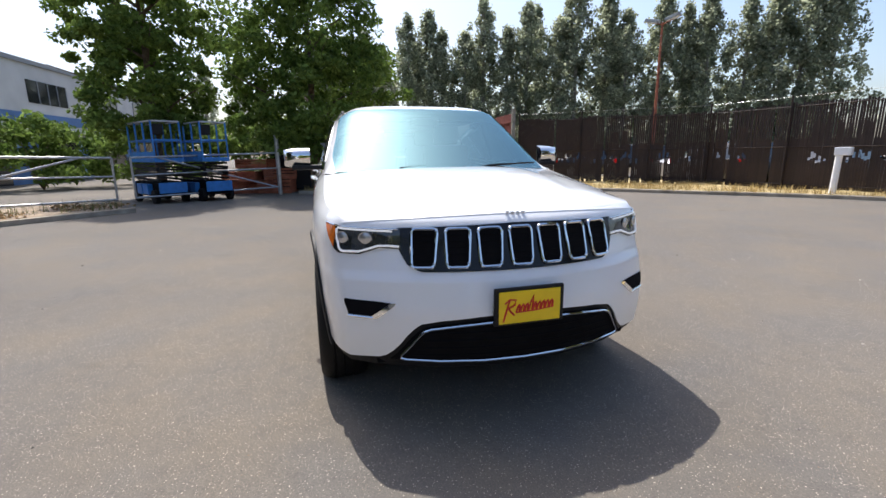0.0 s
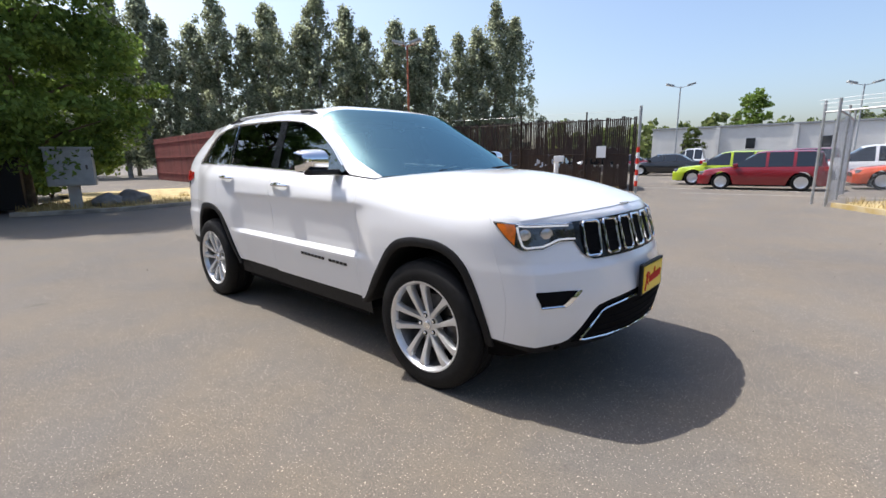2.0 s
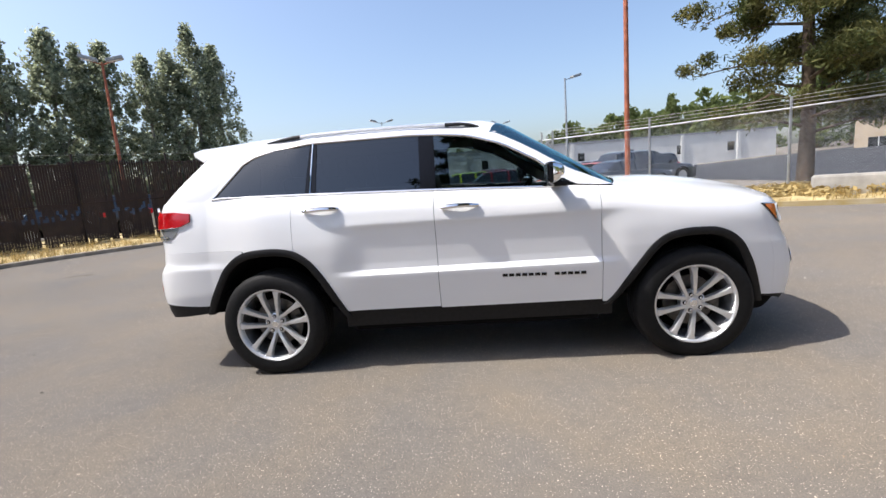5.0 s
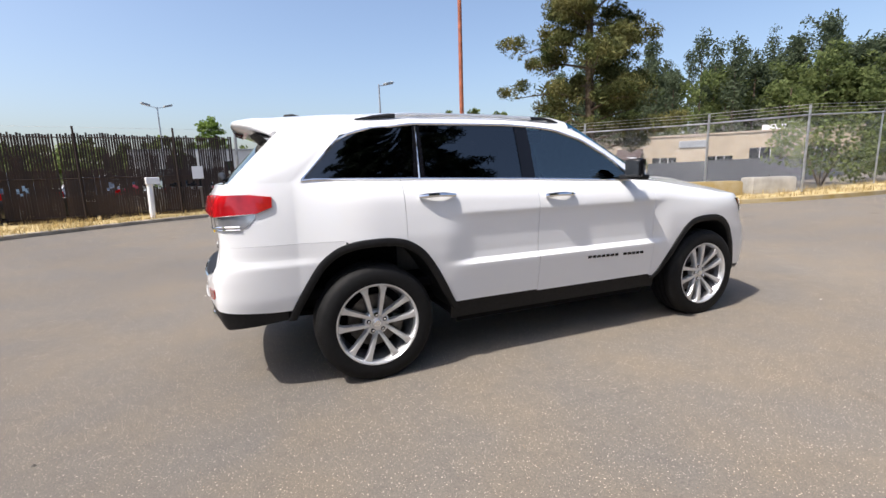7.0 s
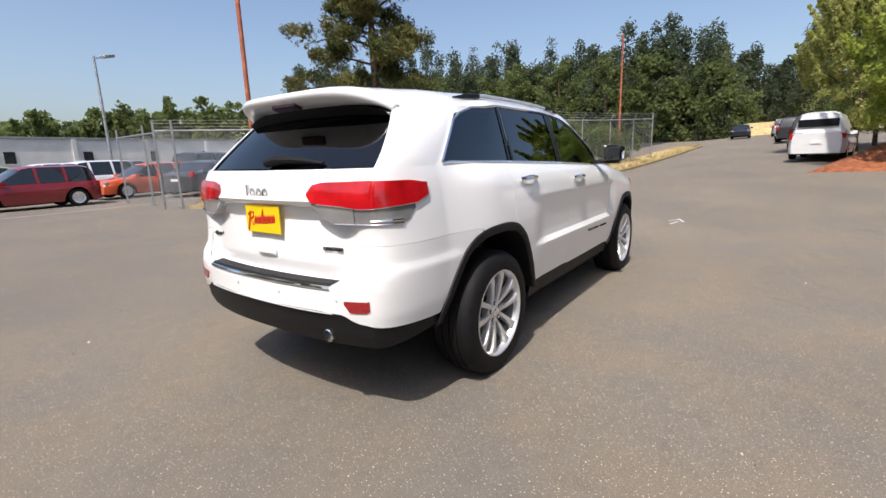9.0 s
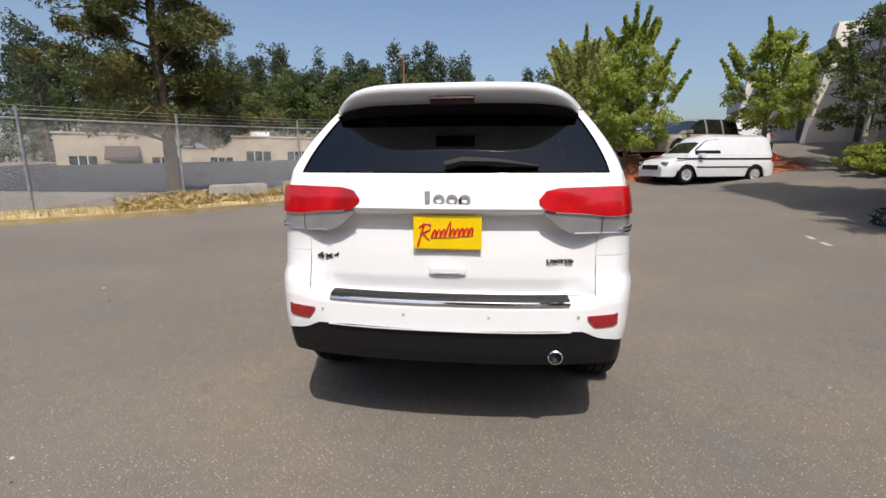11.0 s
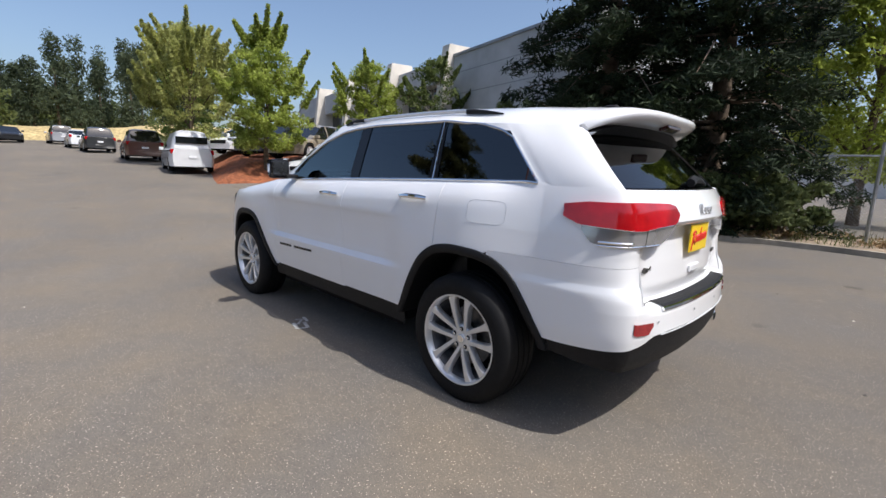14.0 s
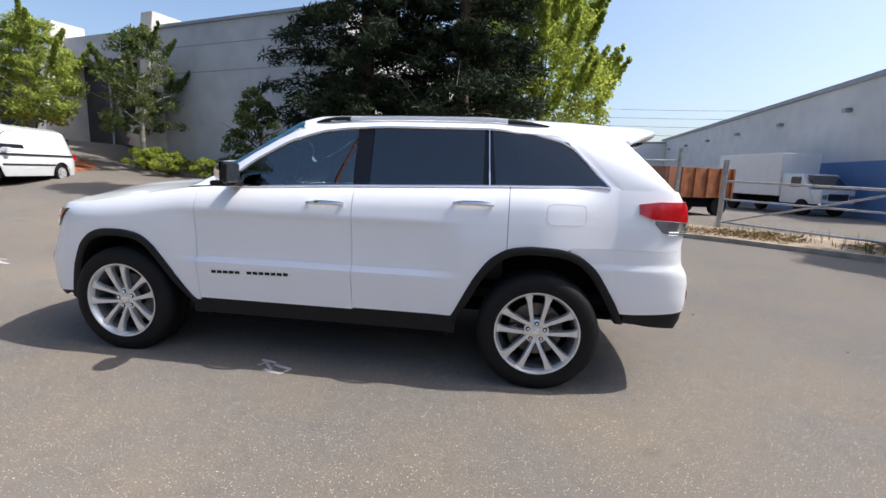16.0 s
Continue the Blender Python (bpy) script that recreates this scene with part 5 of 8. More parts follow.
def beige_block():
    m, L = wall_frame((35.0, 41.5), (49.0, 20.5))
    b = thing("beige_building", "low beige commercial building with dark shopfront windows", "building", m)
    part("wall", boxm((0, 0, -0.4), (L, 12, 4.1)), BEIGE_WALL, b)
    part("roof_edge", boxm((-0.1, -0.1, 4.1), (L + 0.1, 12.1, 4.28), 0.02), BEIGE_WALL, b)
    part("roof_unit", boxm((L - 7.5, 3, 4.28), (L - 5.5, 5, 4.95), 0.05), WHITE_WALL, b, "white rooftop unit")
    for k, (x, w, z0, z1) in enumerate([(1.0, 2.2, 0.7, 2.0), (7.8, 2.4, 0.6, 1.9), (13.2, 2.2, 0.6, 1.9), (16.8, 2.6, 0.3, 2.6), (21.2, 2.4, 0.3, 2.6)]):
        g = part("window", boxm((x, -0.05, z0), (x + w, 0.02, z1)), WINDOW_DARK, b, "dark shopfront window")
        for j in range(1, 3):
            part("mullion", boxm((x + w * j / 3 - 0.03, -0.09, z0), (x + w * j / 3 + 0.03, 0.0, z1)), WHITE_WALL, g)
    bm = bmesh.new()
    vs = [bm.verts.new(p) for p in ((4.0, -1.4, 1.9), (6.8, -1.4, 1.9), (6.8, 0, 3.0), (4.0, 0, 3.0), (4.0, -1.4, 1.6), (6.8, -1.4, 1.6))]
    for f in ((0, 1, 2, 3), (0, 4, 5, 1), (0, 3, 4), (1, 5, 2)):
        bm.faces.new([vs[i] for i in f])
    part("awning", bm, material("dark_awning", (0.06, 0.04, 0.035), 0.8), b, "dark sloped awning")
    part("wall_sign", boxm((10.4, -0.12, 2.9), (13.0, -0.02, 3.6), 0.02), P_SILVER, b, "pale blue-grey sign panel")


tilt_building()
blue_building()
white_shed()
beige_block()


# ---- loose things round the lot ----
BLUE_STEEL = material("blue_machine_paint", (0.03, 0.21, 0.58), 0.45, 0, 0.15, 6, coarse=0.2)
BIN_BLUE = material("blue_plastic_barrel", (0.03, 0.09, 0.22), 0.5, 0, 0.15, 6)
GREY_BOX = material("grey_painted_steel", (0.36, 0.38, 0.38), 0.55, 0.1, 0.12, 5, coarse=0.15)
ORANGE_BOX = material("rusty_orange_steel", (0.34, 0.12, 0.045), 0.7, 0, 0.3, 3, 0.2, 30, coarse=0.25)
ROCK = material("grey_rock", (0.20, 0.19, 0.18), 0.9, 0, 0.35, 4, 0.8, 12)
ROAD_PAINT = material("worn_white_road_paint", (0.45, 0.45, 0.43), 0.8, 0, 0.35, 12)


def scissor_lift(x, y, heading):
    t = thing("scissor_lift", "blue folded scissor lift with guard rails on black tyres", "lift", pose(x, y, ground_z(x, y), 0, 0, heading), "scissor lifts")
    part("chassis", boxm((-0.95, -0.36, 0.20), (0.95, 0.36, 0.62), 0.03), DARK_LINER, t, "black chassis")
    for sy in (-0.43, 0.43):
        for sx in (-0.22, 0.24):
            part("battery_box", boxm((sx - 0.20, sy - 0.07, 0.26), (sx + 0.19, sy + 0.07, 0.56), 0.02), BLUE_STEEL, t, "blue battery tray door")
    for sx in (-0.96, 0.96):
        part("end_plate", boxm((sx - 0.02, -0.38, 0.30), (sx + 0.02, 0.38, 0.60), 0.01), BLUE_STEEL, t, "blue end plate")
    for sx in (-0.68, 0.68):
        for sy in (-0.40, 0.40):
            bm = lathe(bmesh.new(), [(0.0, -0.07), (0.12, -0.07), (0.20, -0.06), (0.20, 0.06), (0.12, 0.07), (0.0, 0.07)], 20, Matrix.Translation((sx, sy, 0.20)))
            part("tyre", bm, RUBBER, t, "", 40)
    for k in range(6):
        for sy in (-0.32, 0.32):
            part("scissor_arm", boxm((-0.88, sy - 0.03, 0.66 + 0.085 * k), (0.88, sy + 0.03, 0.72 + 0.085 * k), 0.01, Matrix.Rotation(0.02 * (-1) ** k, 4, "Y")), BLACK_PLASTIC, t)
    part("platform", boxm((-0.95, -0.40, 1.18), (0.95, 0.40, 1.30), 0.02), BLUE_STEEL, t, "blue platform")
    for sx in (-0.92, -0.3, 0.3, 0.92):
        for sy in (-0.37, 0.37):
            part("rail_post", tube(bmesh.new(), [(sx, sy, 1.28), (sx, sy, 2.32)], 0.026, 8), BLUE_STEEL, t, "", 40)
    for z in (1.80, 2.32):
        part("guard_rail", tube(bmesh.new(), [(-0.92, -0.37, z), (0.92, -0.37, z), (0.92, 0.37, z), (-0.92, 0.37, z), (-0.92, -0.37, z)], 0.024, 8), GALV if z > 2 else BLUE_STEEL, t, "pale steel top rail" if z > 2 else "", 40)
    part("toe_board", boxm((-0.93, -0.39, 1.30), (0.93, -0.37, 1.48)), BLUE_STEEL, t)
    part("control_box", boxm((0.70, -0.30, 1.95), (0.88, -0.05, 2.25), 0.02), BLACK_PLASTIC, t, "black control box")
    return t


def pipe_gate(a, b, flip):
    """A swing-gate leaf of galvanised pipe with a long diagonal brace."""
    m, L = wall_frame(a, b)
    g = thing("pipe_gate", "galvanised pipe gate leaf with a diagonal brace", "gate", m, "gate leaves")
    hi, lo = 1.42, 0.28
    part("gate_post", tube(bmesh.new(), [(0, 0, -0.2), (0, 0, 2.0)], 0.07, 10), GALV, g, "thick steel gate post", 40)
    part("top_rail", tube(bmesh.new(), [(0, 0, hi), (L, 0, hi - 0.10)], 0.03, 8), GALV, g, "", 40)
    part("middle_rail", tube(bmesh.new(), [(0, 0, 0.92), (L, 0, 0.84)], 0.024, 8), GALV, g, "", 40)
    part("bottom_rail", tube(bmesh.new(), [(0, 0, lo), (L, 0, lo - 0.05)], 0.028, 8), GALV, g, "", 40)
    part("brace", tube(bmesh.new(), [(0.1, 0, lo), (L * 0.85, 0, hi - 0.10)], 0.026, 8), GALV, g, "", 40)
    part("end_stile", tube(bmesh.new(), [(L, 0, lo - 0.05), (L, 0, hi - 0.10)], 0.028, 8), GALV, g, "", 40)


def crate_pile():
    """Rusty pallets and crates heaped behind the gate."""
    rng = random.Random(77)
    for k, (dx, dy, z, w, h) in enumerate([(0, 0, 0, 1.3, 0.42), (0.3, 1.35, 0, 1.2, 0.5), (0.1, 0.2, 0.42, 1.2, 0.36), (0.25, 1.4, 0.50, 1.1, 0.40), (0.1, 0.7, 0.90, 1.2, 0.32)]):
        c = thing("pallet_crate", "rust-brown slatted crate in a heap behind the gate", "crate", pose(-13.9 + dx, -3.7 + dy, z, 0, 0, rng.uniform(60, 110)), "crate heap")
        part("deck", boxm((-w / 2, -0.5, 0.0), (w / 2, 0.5, 0.10), 0.01), RUST_POLE, c)
        for j in range(3):
            part("slat", boxm((-w / 2, -0.5, 0.10 + (h - 0.1) * j / 3 + 0.01), (w / 2, -0.47, 0.10 + (h - 0.1) * (j + 1) / 3 - 0.02), 0.004), RUST_POLE, c)
            part("slat", boxm((-w / 2, 0.47, 0.10 + (h - 0.1) * j / 3 + 0.01), (w / 2, 0.5, 0.10 + (h - 0.1) * (j + 1) / 3 - 0.02), 0.004), RUST_POLE, c)
        for x in (-1, 1):
            part("end_board", boxm((x * w / 2 - 0.015, -0.47, 0.10), (x * w / 2 + 0.015, 0.47, h), 0.004), RUST_POLE, c)
    b = thing("covered_bin", "large black steel bin standing behind the gate post", "container", pose(-14.2, -1.75, 0, 0, 0, 80))
    bm = boxm((-0.7, -0.55, 0.08), (0.7, 0.55, 1.42), 0.04)
    part("body", bm, BLACK_PLASTIC, b)
    part("lid", boxm((-0.74, -0.6, 1.42), (0.74, 0.6, 1.50), 0.03), BLACK_PLASTIC, b)
    for x in (-0.5, 0.5):
        part("foot", boxm((x - 0.08, -0.5, 0.0), (x + 0.08, 0.5, 0.08)), DARK_METAL, b)


crate_pile()


def cabinet():
    t = thing("utility_cabinet", "grey steel utility cabinet on a post", "cabinet", pose(-12.9, -0.15, 0.08, 0, 0, 72))
    part("body", boxm((-0.52, -0.22, 0.62), (0.52, 0.22, 1.62), 0.02), GREY_BOX, t)
    d = part("door", boxm((-0.48, -0.245, 0.66), (0.48, -0.222, 1.55), 0.008), GREY_BOX, t)
    part("handle", boxm((0.36, -0.27, 1.06), (0.41, -0.245, 1.18), 0.006), DARK_METAL, d)
    part("lid", boxm((-0.56, -0.27, 1.62), (0.56, 0.25, 1.67), 0.012), GREY_BOX, t)
    part("pedestal", boxm((-0.13, -0.11, -0.1), (0.13, 0.11, 0.62), 0.01), CONCRETE, t, "pale concrete post")


def bollard():
    t = thing("card_post", "white pipe post with a small white box on top", "post", pose(-5.2, 13.0, 0.05, 0, 0, 20))
    part("pipe", tube(bmesh.new(), [(0, 0, -0.1), (0.03, 0, 1.15)], 0.085, 12), LAMP_STRIP, t, "", 40)
    part("reader_box", boxm((-0.07, -0.11, 1.10), (0.30, 0.11, 1.32), 0.02), LAMP_STRIP, t, "white box")


def concrete_block(label, ax, ay, bx, by, h, depth, mat, top=None):
    m, L = wall_frame((ax, ay), (bx, by))
    z = min(ground_z(ax, ay), ground_z(bx, by)) - 0.02
    t = thing("concrete_block", label, "barrier", Matrix.Translation((0, 0, z)) @ m, "concrete blocks")
    bm = boxm((0, 0, 0), (L, depth, h), 0.035)
    for v in bm.verts:
        v.co += Vector([noise.noise(v.co * 2.5 + Vector((ax, k * 9, by))) * 0.015 for k in range(3)])
    part("block", bm, mat, t, "", 30)
    part("cap", boxm((0.03, 0.03, h - 0.01), (L - 0.03, depth - 0.03, h + 0.03), 0.012), top or CONCRETE, t)
    part("lifting_loop", tube(bmesh.new(), [(L / 2 - 0.06, depth / 2, h + 0.02), (L / 2, depth / 2, h + 0.10), (L / 2 + 0.06, depth / 2, h + 0.02)], 0.012, 6), DARK_METAL, t)


def rock(x, y, r, seed):
    bm = bmesh.new()
    bmesh.ops.create_icosphere(bm, subdivisions=3, radius=r)
    for v in bm.verts:
        n = noise.noise(v.co * (1.6 / r) + Vector((seed, 0, 0)))
        v.co *= 1 + 0.35 * n
        v.co.z *= 0.7
    ob = part("rock", bm, ROCK, smooth=25)
    ob.location = (x, y, ground_z(x, y) + 0.10 + r * 0.25)
    return tagged(ob, "grey landscape boulder on dry grass", "rock", "boulders")


def lamp_post(label, x, y, h, heads, mat, arm=0.9, lean=0.0, z=None):
    z = ground_z(x, y) if z is None else z
    t = thing("lamp_post", label, "lamp", Matrix.Translation((x, y, z)), "lamp posts")
    part("pole", tube(bmesh.new(), [(0, 0, -0.2), (lean * 0.5, 0, h * 0.5), (lean, 0, h)], [0.085, 0.07, 0.05], 10), mat, t, "", 40)
    for k in range(heads):
        a = (k * math.pi) + 0.5
        c, s = math.cos(a), math.sin(a)
        part("arm", tube(bmesh.new(), [(lean, 0, h - 0.1), (lean + c * arm, s * arm, h + 0.1)], 0.03, 6), mat, t)
        hd = part("lamp_head", boxm((-0.35, -0.18, -0.06), (0.35, 0.18, 0.10), 0.04, pose(lean + c * arm, s * arm, h + 0.15, 0, -15, math.degrees(a))), GREY_BOX, t, "grey floodlight head")
        part("lens", boxm((-0.28, -0.14, -0.075), (0.28, 0.14, -0.055), 0.005, pose(lean + c * arm, s * arm, h + 0.15, 0, -15, math.degrees(a))), LAMP_STRIP, hd)


scissor_lift(-11.4, -5.55, 36)
scissor_lift(-11.7, -4.35, 34)
pipe_gate((-7.25, -10.0), (-9.7, -6.1), False)
pipe_gate((-12.4, -2.2), (-10.1, -5.8), True)
cabinet()
bollard()
concrete_block("pale concrete block with a yellow end", 8.4, 8.05, 9.85, 7.25, 0.55, 0.55, CONCRETE)
concrete_block("yellow painted concrete block on the verge", 9.95, 6.35, 11.6, 5.65, 0.58, 0.55, YELLOW_CONC, YELLOW_CONC)
concrete_block("pale concrete block with yellow paint on its side", 11.75, 5.45, 13.05, 5.0, 0.62, 0.55, CONCRETE, CONCRETE)
for k, (x, y, r) in enumerate([(-13.3, 1.3, 0.42), (-13.0, 4.3, 0.33), (-13.6, 5.2, 0.30), (-12.9, 0.6, 0.36), (-13.8, 3.4, 0.22)]):
    rock(x, y, r, k * 3.7)
lamp_post("tall rusty steel light pole beside the fence", 5.15, 11.95, 15.0, 1, RUST_POLE)
lamp_post("grey lot light with a floodlight head", 6.1, 27.0, 7.0, 1, GALV)
lamp_post("rusty lamp post behind the slatted fence", -16.4, 16.2, 7.6, 2, RUST_POLE, 0.5)
lamp_post("rusty lamp post behind the chain-link fence", 30.0, 6.6, 8.2, 1, RUST_POLE)
lamp_post("distant twin lot light", -9.5, 44.0, 7.5, 2, GALV)
lamp_post("distant twin lot light", 3.0, 48.5, 6.8, 2, GALV)


def barrel():
    t = thing("barrel", "blue plastic barrel behind the fence", "barrel", pose(-3.75, -12.6, 0))
    bm = lathe(bmesh.new(), [(0.0, 0.0), (0.27, 0.0), (0.30, 0.05), (0.31, 0.30), (0.325, 0.32), (0.31, 0.34), (0.31, 0.60), (0.325, 0.62), (0.31, 0.64), (0.30, 0.88), (0.27, 0.92), (0.0, 0.92)], 24, Matrix.Rotation(math.pi / 2, 4, "X"))
    bmesh.ops.recalc_face_normals(bm, faces=bm.faces)
    part("drum", bm, BIN_BLUE, t, "", 40)


def appliance():
    t = thing("steel_box", "pale steel storage box behind the fence", "box", pose(-4.9, -14.6, 0.0, 0, 0, 12))
    part("body", boxm((-0.33, -0.35, 0.12), (0.33, 0.35, 1.35), 0.03), GREY_BOX, t)
    part("door", boxm((-0.30, 0.35, 0.18), (0.30, 0.37, 1.30), 0.01), WHITE_WALL, t)
    part("skid", boxm((-0.33, -0.35, 0.0), (0.33, 0.35, 0.12), 0.01), DARK_METAL, t)


def open_bin(x, y, heading, label, mat, L=3.6):
    t = thing("skip_container", label, "container", pose(x, y, 0, 0, 0, heading))
    part("floor", boxm((-L / 2, -1.0, 0.75), (L / 2, 1.0, 0.85), 0.01), mat, t)
    for s in (-1, 1):
        w = part("side_wall", boxm((-L / 2, s * 1.0 - 0.03, 0.75), (L / 2, s * 1.0 + 0.03, 1.95), 0.01), mat, t)
        for k in range(6):
            part("rib", boxm((-L / 2 + 0.1 + k * (L - 0.3) / 5, s * 1.06 - 0.04, 0.75), (-L / 2 + 0.2 + k * (L - 0.3) / 5, s * 1.06 + 0.04, 1.95), 0.01), mat, w)
        part("end_wall", boxm((s * L / 2 - 0.03, -1.0, 0.75), (s * L / 2 + 0.03, 1.0, 1.95), 0.01), mat, t)
    part("undercarriage", boxm((-L / 2 + 0.2, -0.8, 0.35), (L / 2 - 0.2, 0.8, 0.75), 0.03), DARK_LINER, t)
    for sx in (-L / 2 + 0.6, L / 2 - 0.6):
        for sy in (-0.85, 0.85):
            bm = lathe(bmesh.new(), [(0.0, -0.12), (0.30, -0.12), (0.42, -0.10), (0.42, 0.10), (0.30, 0.12), (0.0, 0.12)], 20, Matrix.Translation((sx, sy, 0.42)))
            part("tyre", bm, RUBBER, t, "", 40)


def box_truck():
    t = thing("box_truck", "old white box truck parked by the blue wall", "truck", pose(-15.6, -21.4, 0, 0, 0, 104))
    part("cargo_box", boxm((-4.2, -1.05, 0.85), (0.2, 1.05, 2.95), 0.03), P_WHITE, t, "white cargo box")
    bm = boxm((0.2, -0.95, 0.55), (2.1, 0.95, 1.95), 0.06)
    for v in bm.verts:
        if v.co.z > 1.3 and v.co.x > 1.0:
            v.co.x -= 0.75
    part("cab", bm, P_WHITE, t, "white cab", 40)
    part("nose", boxm((1.3, -0.88, 0.55), (2.35, 0.88, 1.25), 0.10), P_WHITE, t, "", 40)
    bm = bmesh.new()
    bm.faces.new([bm.verts.new(p) for p in ((2.06, -0.82, 1.30), (2.06, 0.82, 1.30), (1.42, 0.78, 1.88), (1.42, -0.78, 1.88))])
    part("windscreen", bm, DARK_GLASS, t, "dark windscreen")
    for s in (-1, 1):
        part("door_window", boxm((0.75, s * 0.955 - 0.005, 1.32), (1.30, s * 0.955 + 0.005, 1.80)), DARK_GLASS, t, "dark glass")
        part("headlamp", boxm((2.33, s * 0.68 - 0.12, 0.80), (2.38, s * 0.68 + 0.12, 1.0), 0.02), CLEAR_LENS, t)
    part("grille", boxm((2.33, -0.5, 0.75), (2.38, 0.5, 1.05), 0.02), DARK_METAL, t)
    part("bumper", boxm((2.35, -0.95, 0.45), (2.50, 0.95, 0.65), 0.02), CHROME, t)
    for x in (-2.9, 1.5):
        for s in (-1, 1):
            bm = lathe(bmesh.new(), [(0.0, -0.12), (0.24, -0.12), (0.39, -0.10), (0.39, 0.10), (0.24, 0.12), (0.0, 0.12)], 20, Matrix.Translation((x, s * 0.86, 0.39)))
            part("tyre", bm, RUBBER, t, "", 40)
    part("chassis", boxm((-4.0, -0.5, 0.5), (1.5, 0.5, 0.86), 0.02), DARK_LINER, t)


barrel()
appliance()
open_bin(-8.6, -17.0, 25, "rusty orange open container on wheels", ORANGE_BOX)
open_bin(-6.9, -19.2, 15, "dark brown open container on wheels", RUST_POLE)
box_truck()
chain_post = tagged(part("steel_post", tube(bmesh.new(), [(0, 0, -0.1), (0.02, 0, 2.3)], 0.055, 8), GALV, smooth=40), "leaning galvanised fence post at the gateway", "post")
chain_post.location = (-6.1, -10.15, 0)
for k, (x, y) in enumerate([(-17.0, 13.5), (-14.8, 15.2), (-12.4, 16.0), (-10.2, 16.6), (-7.6, 16.9), (-5.0, 17.0)]):
    parked_car("dark car standing behind the slatted fence", "suv" if k % 2 else "sedan", (P_BLACK, P_GREY, P_SILVER)[k % 3], x, y, 60 + 10 * k, group="cars behind the fence")


for k in range(4):
    c = tagged(part("power_cable", tube(bmesh.new(), [(-30.0 + 6.0 * j, 0, 0.9 * ((j - 5) / 5) ** 2) for j in range(11)], 0.022, 5), DARK_METAL), "thin overhead power cable strung between far poles", "cable", "overhead cables")
    c.location = (-22.0, -60.0 - 0.6 * k, 7.2 + 1.15 * k)
for x in (-52.0, 8.0):
    p = tagged(part("utility_pole", tube(bmesh.new(), [(0, 0, -0.2), (0, 0, 12.5)], [0.17, 0.11], 8), BARK, smooth=40), "weathered wooden utility pole carrying the cables", "pole", "utility poles")
    p.location = (x, -60.8, 0)

# worn paint marks and grit
def paint_mark(strokes, label):
    bm = bmesh.new()
    for ax, ay, bx, by, w in strokes:
        d = Vector((bx - ax, by - ay, 0)).normalized()
        s = Vector((-d.y, d.x, 0)) * w / 2
        a, b = Vector((ax, ay, ground_z(ax, ay) + 0.004)), Vector((bx, by, ground_z(bx, by) + 0.004))
        bm.faces.new([bm.verts.new(p) for p in (a - s, b - s, b + s, a + s)])
    return tagged(part("paint_mark", bm, ROAD_PAINT), label, "marking", kind="structure")


paint_mark([(0.16, 1.00, 0.30, 0.96, 0.03), (0.19, 1.08, 0.33, 1.04, 0.03), (0.30, 0.93, 0.42, 0.90, 0.028), (0.16, 1.00, 0.19, 1.08, 0.025), (0.36, 0.90, 0.40, 0.99, 0.025), (0.28, 1.03, 0.36, 0.95, 0.022)], "worn white paint scribble on the asphalt")
paint_mark([(4.75, -0.90, 5.05, -0.98, 0.05), (5.0, -1.08, 5.35, -0.95, 0.05), (5.1, -0.82, 5.3, -0.98, 0.04)], "worn white paint scribble on the asphalt")
paint_mark([(3.2, -5.45, 3.5, -5.50, 0.08), (3.75, -5.55, 4.05, -5.62, 0.08)], "short worn white dashes on the asphalt")
paint_mark([(-6.0, 17.2, 3.2, 17.8, 0.10), (-1.4, 15.2, 4.0, 15.6, 0.08)], "faded white line across the lot entrance")


def grit():
    rng = np.random.default_rng(6)
    V, F = [], []
    for k in range(420):
        a, d = rng.random() * math.tau, 2.6 + 6.5 * rng.random()
        x, y = d * math.cos(a) * 1.15, d * math.sin(a)
        s = 0.006 + 0.012 * rng.random() ** 3
        z = ground_z(x, y)
        n = len(V)
        for j in range(5):
            b = j * math.tau / 5
            V.append((x + math.cos(b) * s * (0.7 + 0.5 * rng.random()), y + math.sin(b) * s * (0.7 + 0.5 * rng.random()), z - 0.002))
        V.append((x, y, z + s * 0.8))
        F += [(n + j, n + (j + 1) % 5, n + 5) for j in range(5)]
    tagged(raw("grit", V, F, material("grit_stones", (0.30, 0.27, 0.23), 0.9, 0, 0.3, 20, island=0.8)), "scattered grit and small stones on asphalt", "grit", kind="stuff")


grit()
# ---- the white sport utility vehicle ----
FRONT_ARCH = [(0.87, 0.40), (0.93, 0.45), (1.06, 0.64), (1.18, 0.80), (1.27, 0.865), (1.40, 0.89), (1.58, 0.885), (1.68, 0.845), (1.76, 0.77), (1.83, 0.62), (1.88, 0.45), (1.90, 0.36)]
REAR_ARCH = [(-1.985, 0.455), (-1.95, 0.54), (-1.88, 0.66), (-1.79, 0.80), (-1.68, 0.885), (-1.56, 0.92), (-1.38, 0.928), (-1.24, 0.905), (-1.13, 0.83), (-1.04, 0.70), (-0.93, 0.48), (-0.88, 0.40)]


def arch_z(x):
    for line in (FRONT_ARCH, REAR_ARCH):
        if line[0][0] <= x <= line[-1][0]:
            return float(np.interp(x, [p[0] for p in line], [p[1] for p in line]))
    return 0.0


def nose_x(y, z):
    return tab(z, (0.2, 2.18), (0.3, 2.28), (0.38, 2.34), (0.5, 2.365), (0.62, 2.37), (0.76, 2.335), (0.80, 2.31), (0.9, 2.275), (0.98, 2.255), (1.02, 2.235), (1.05, 2.20), (1.075, 2.14)) - 0.24 * (abs(y) / 0.8) ** 2.2


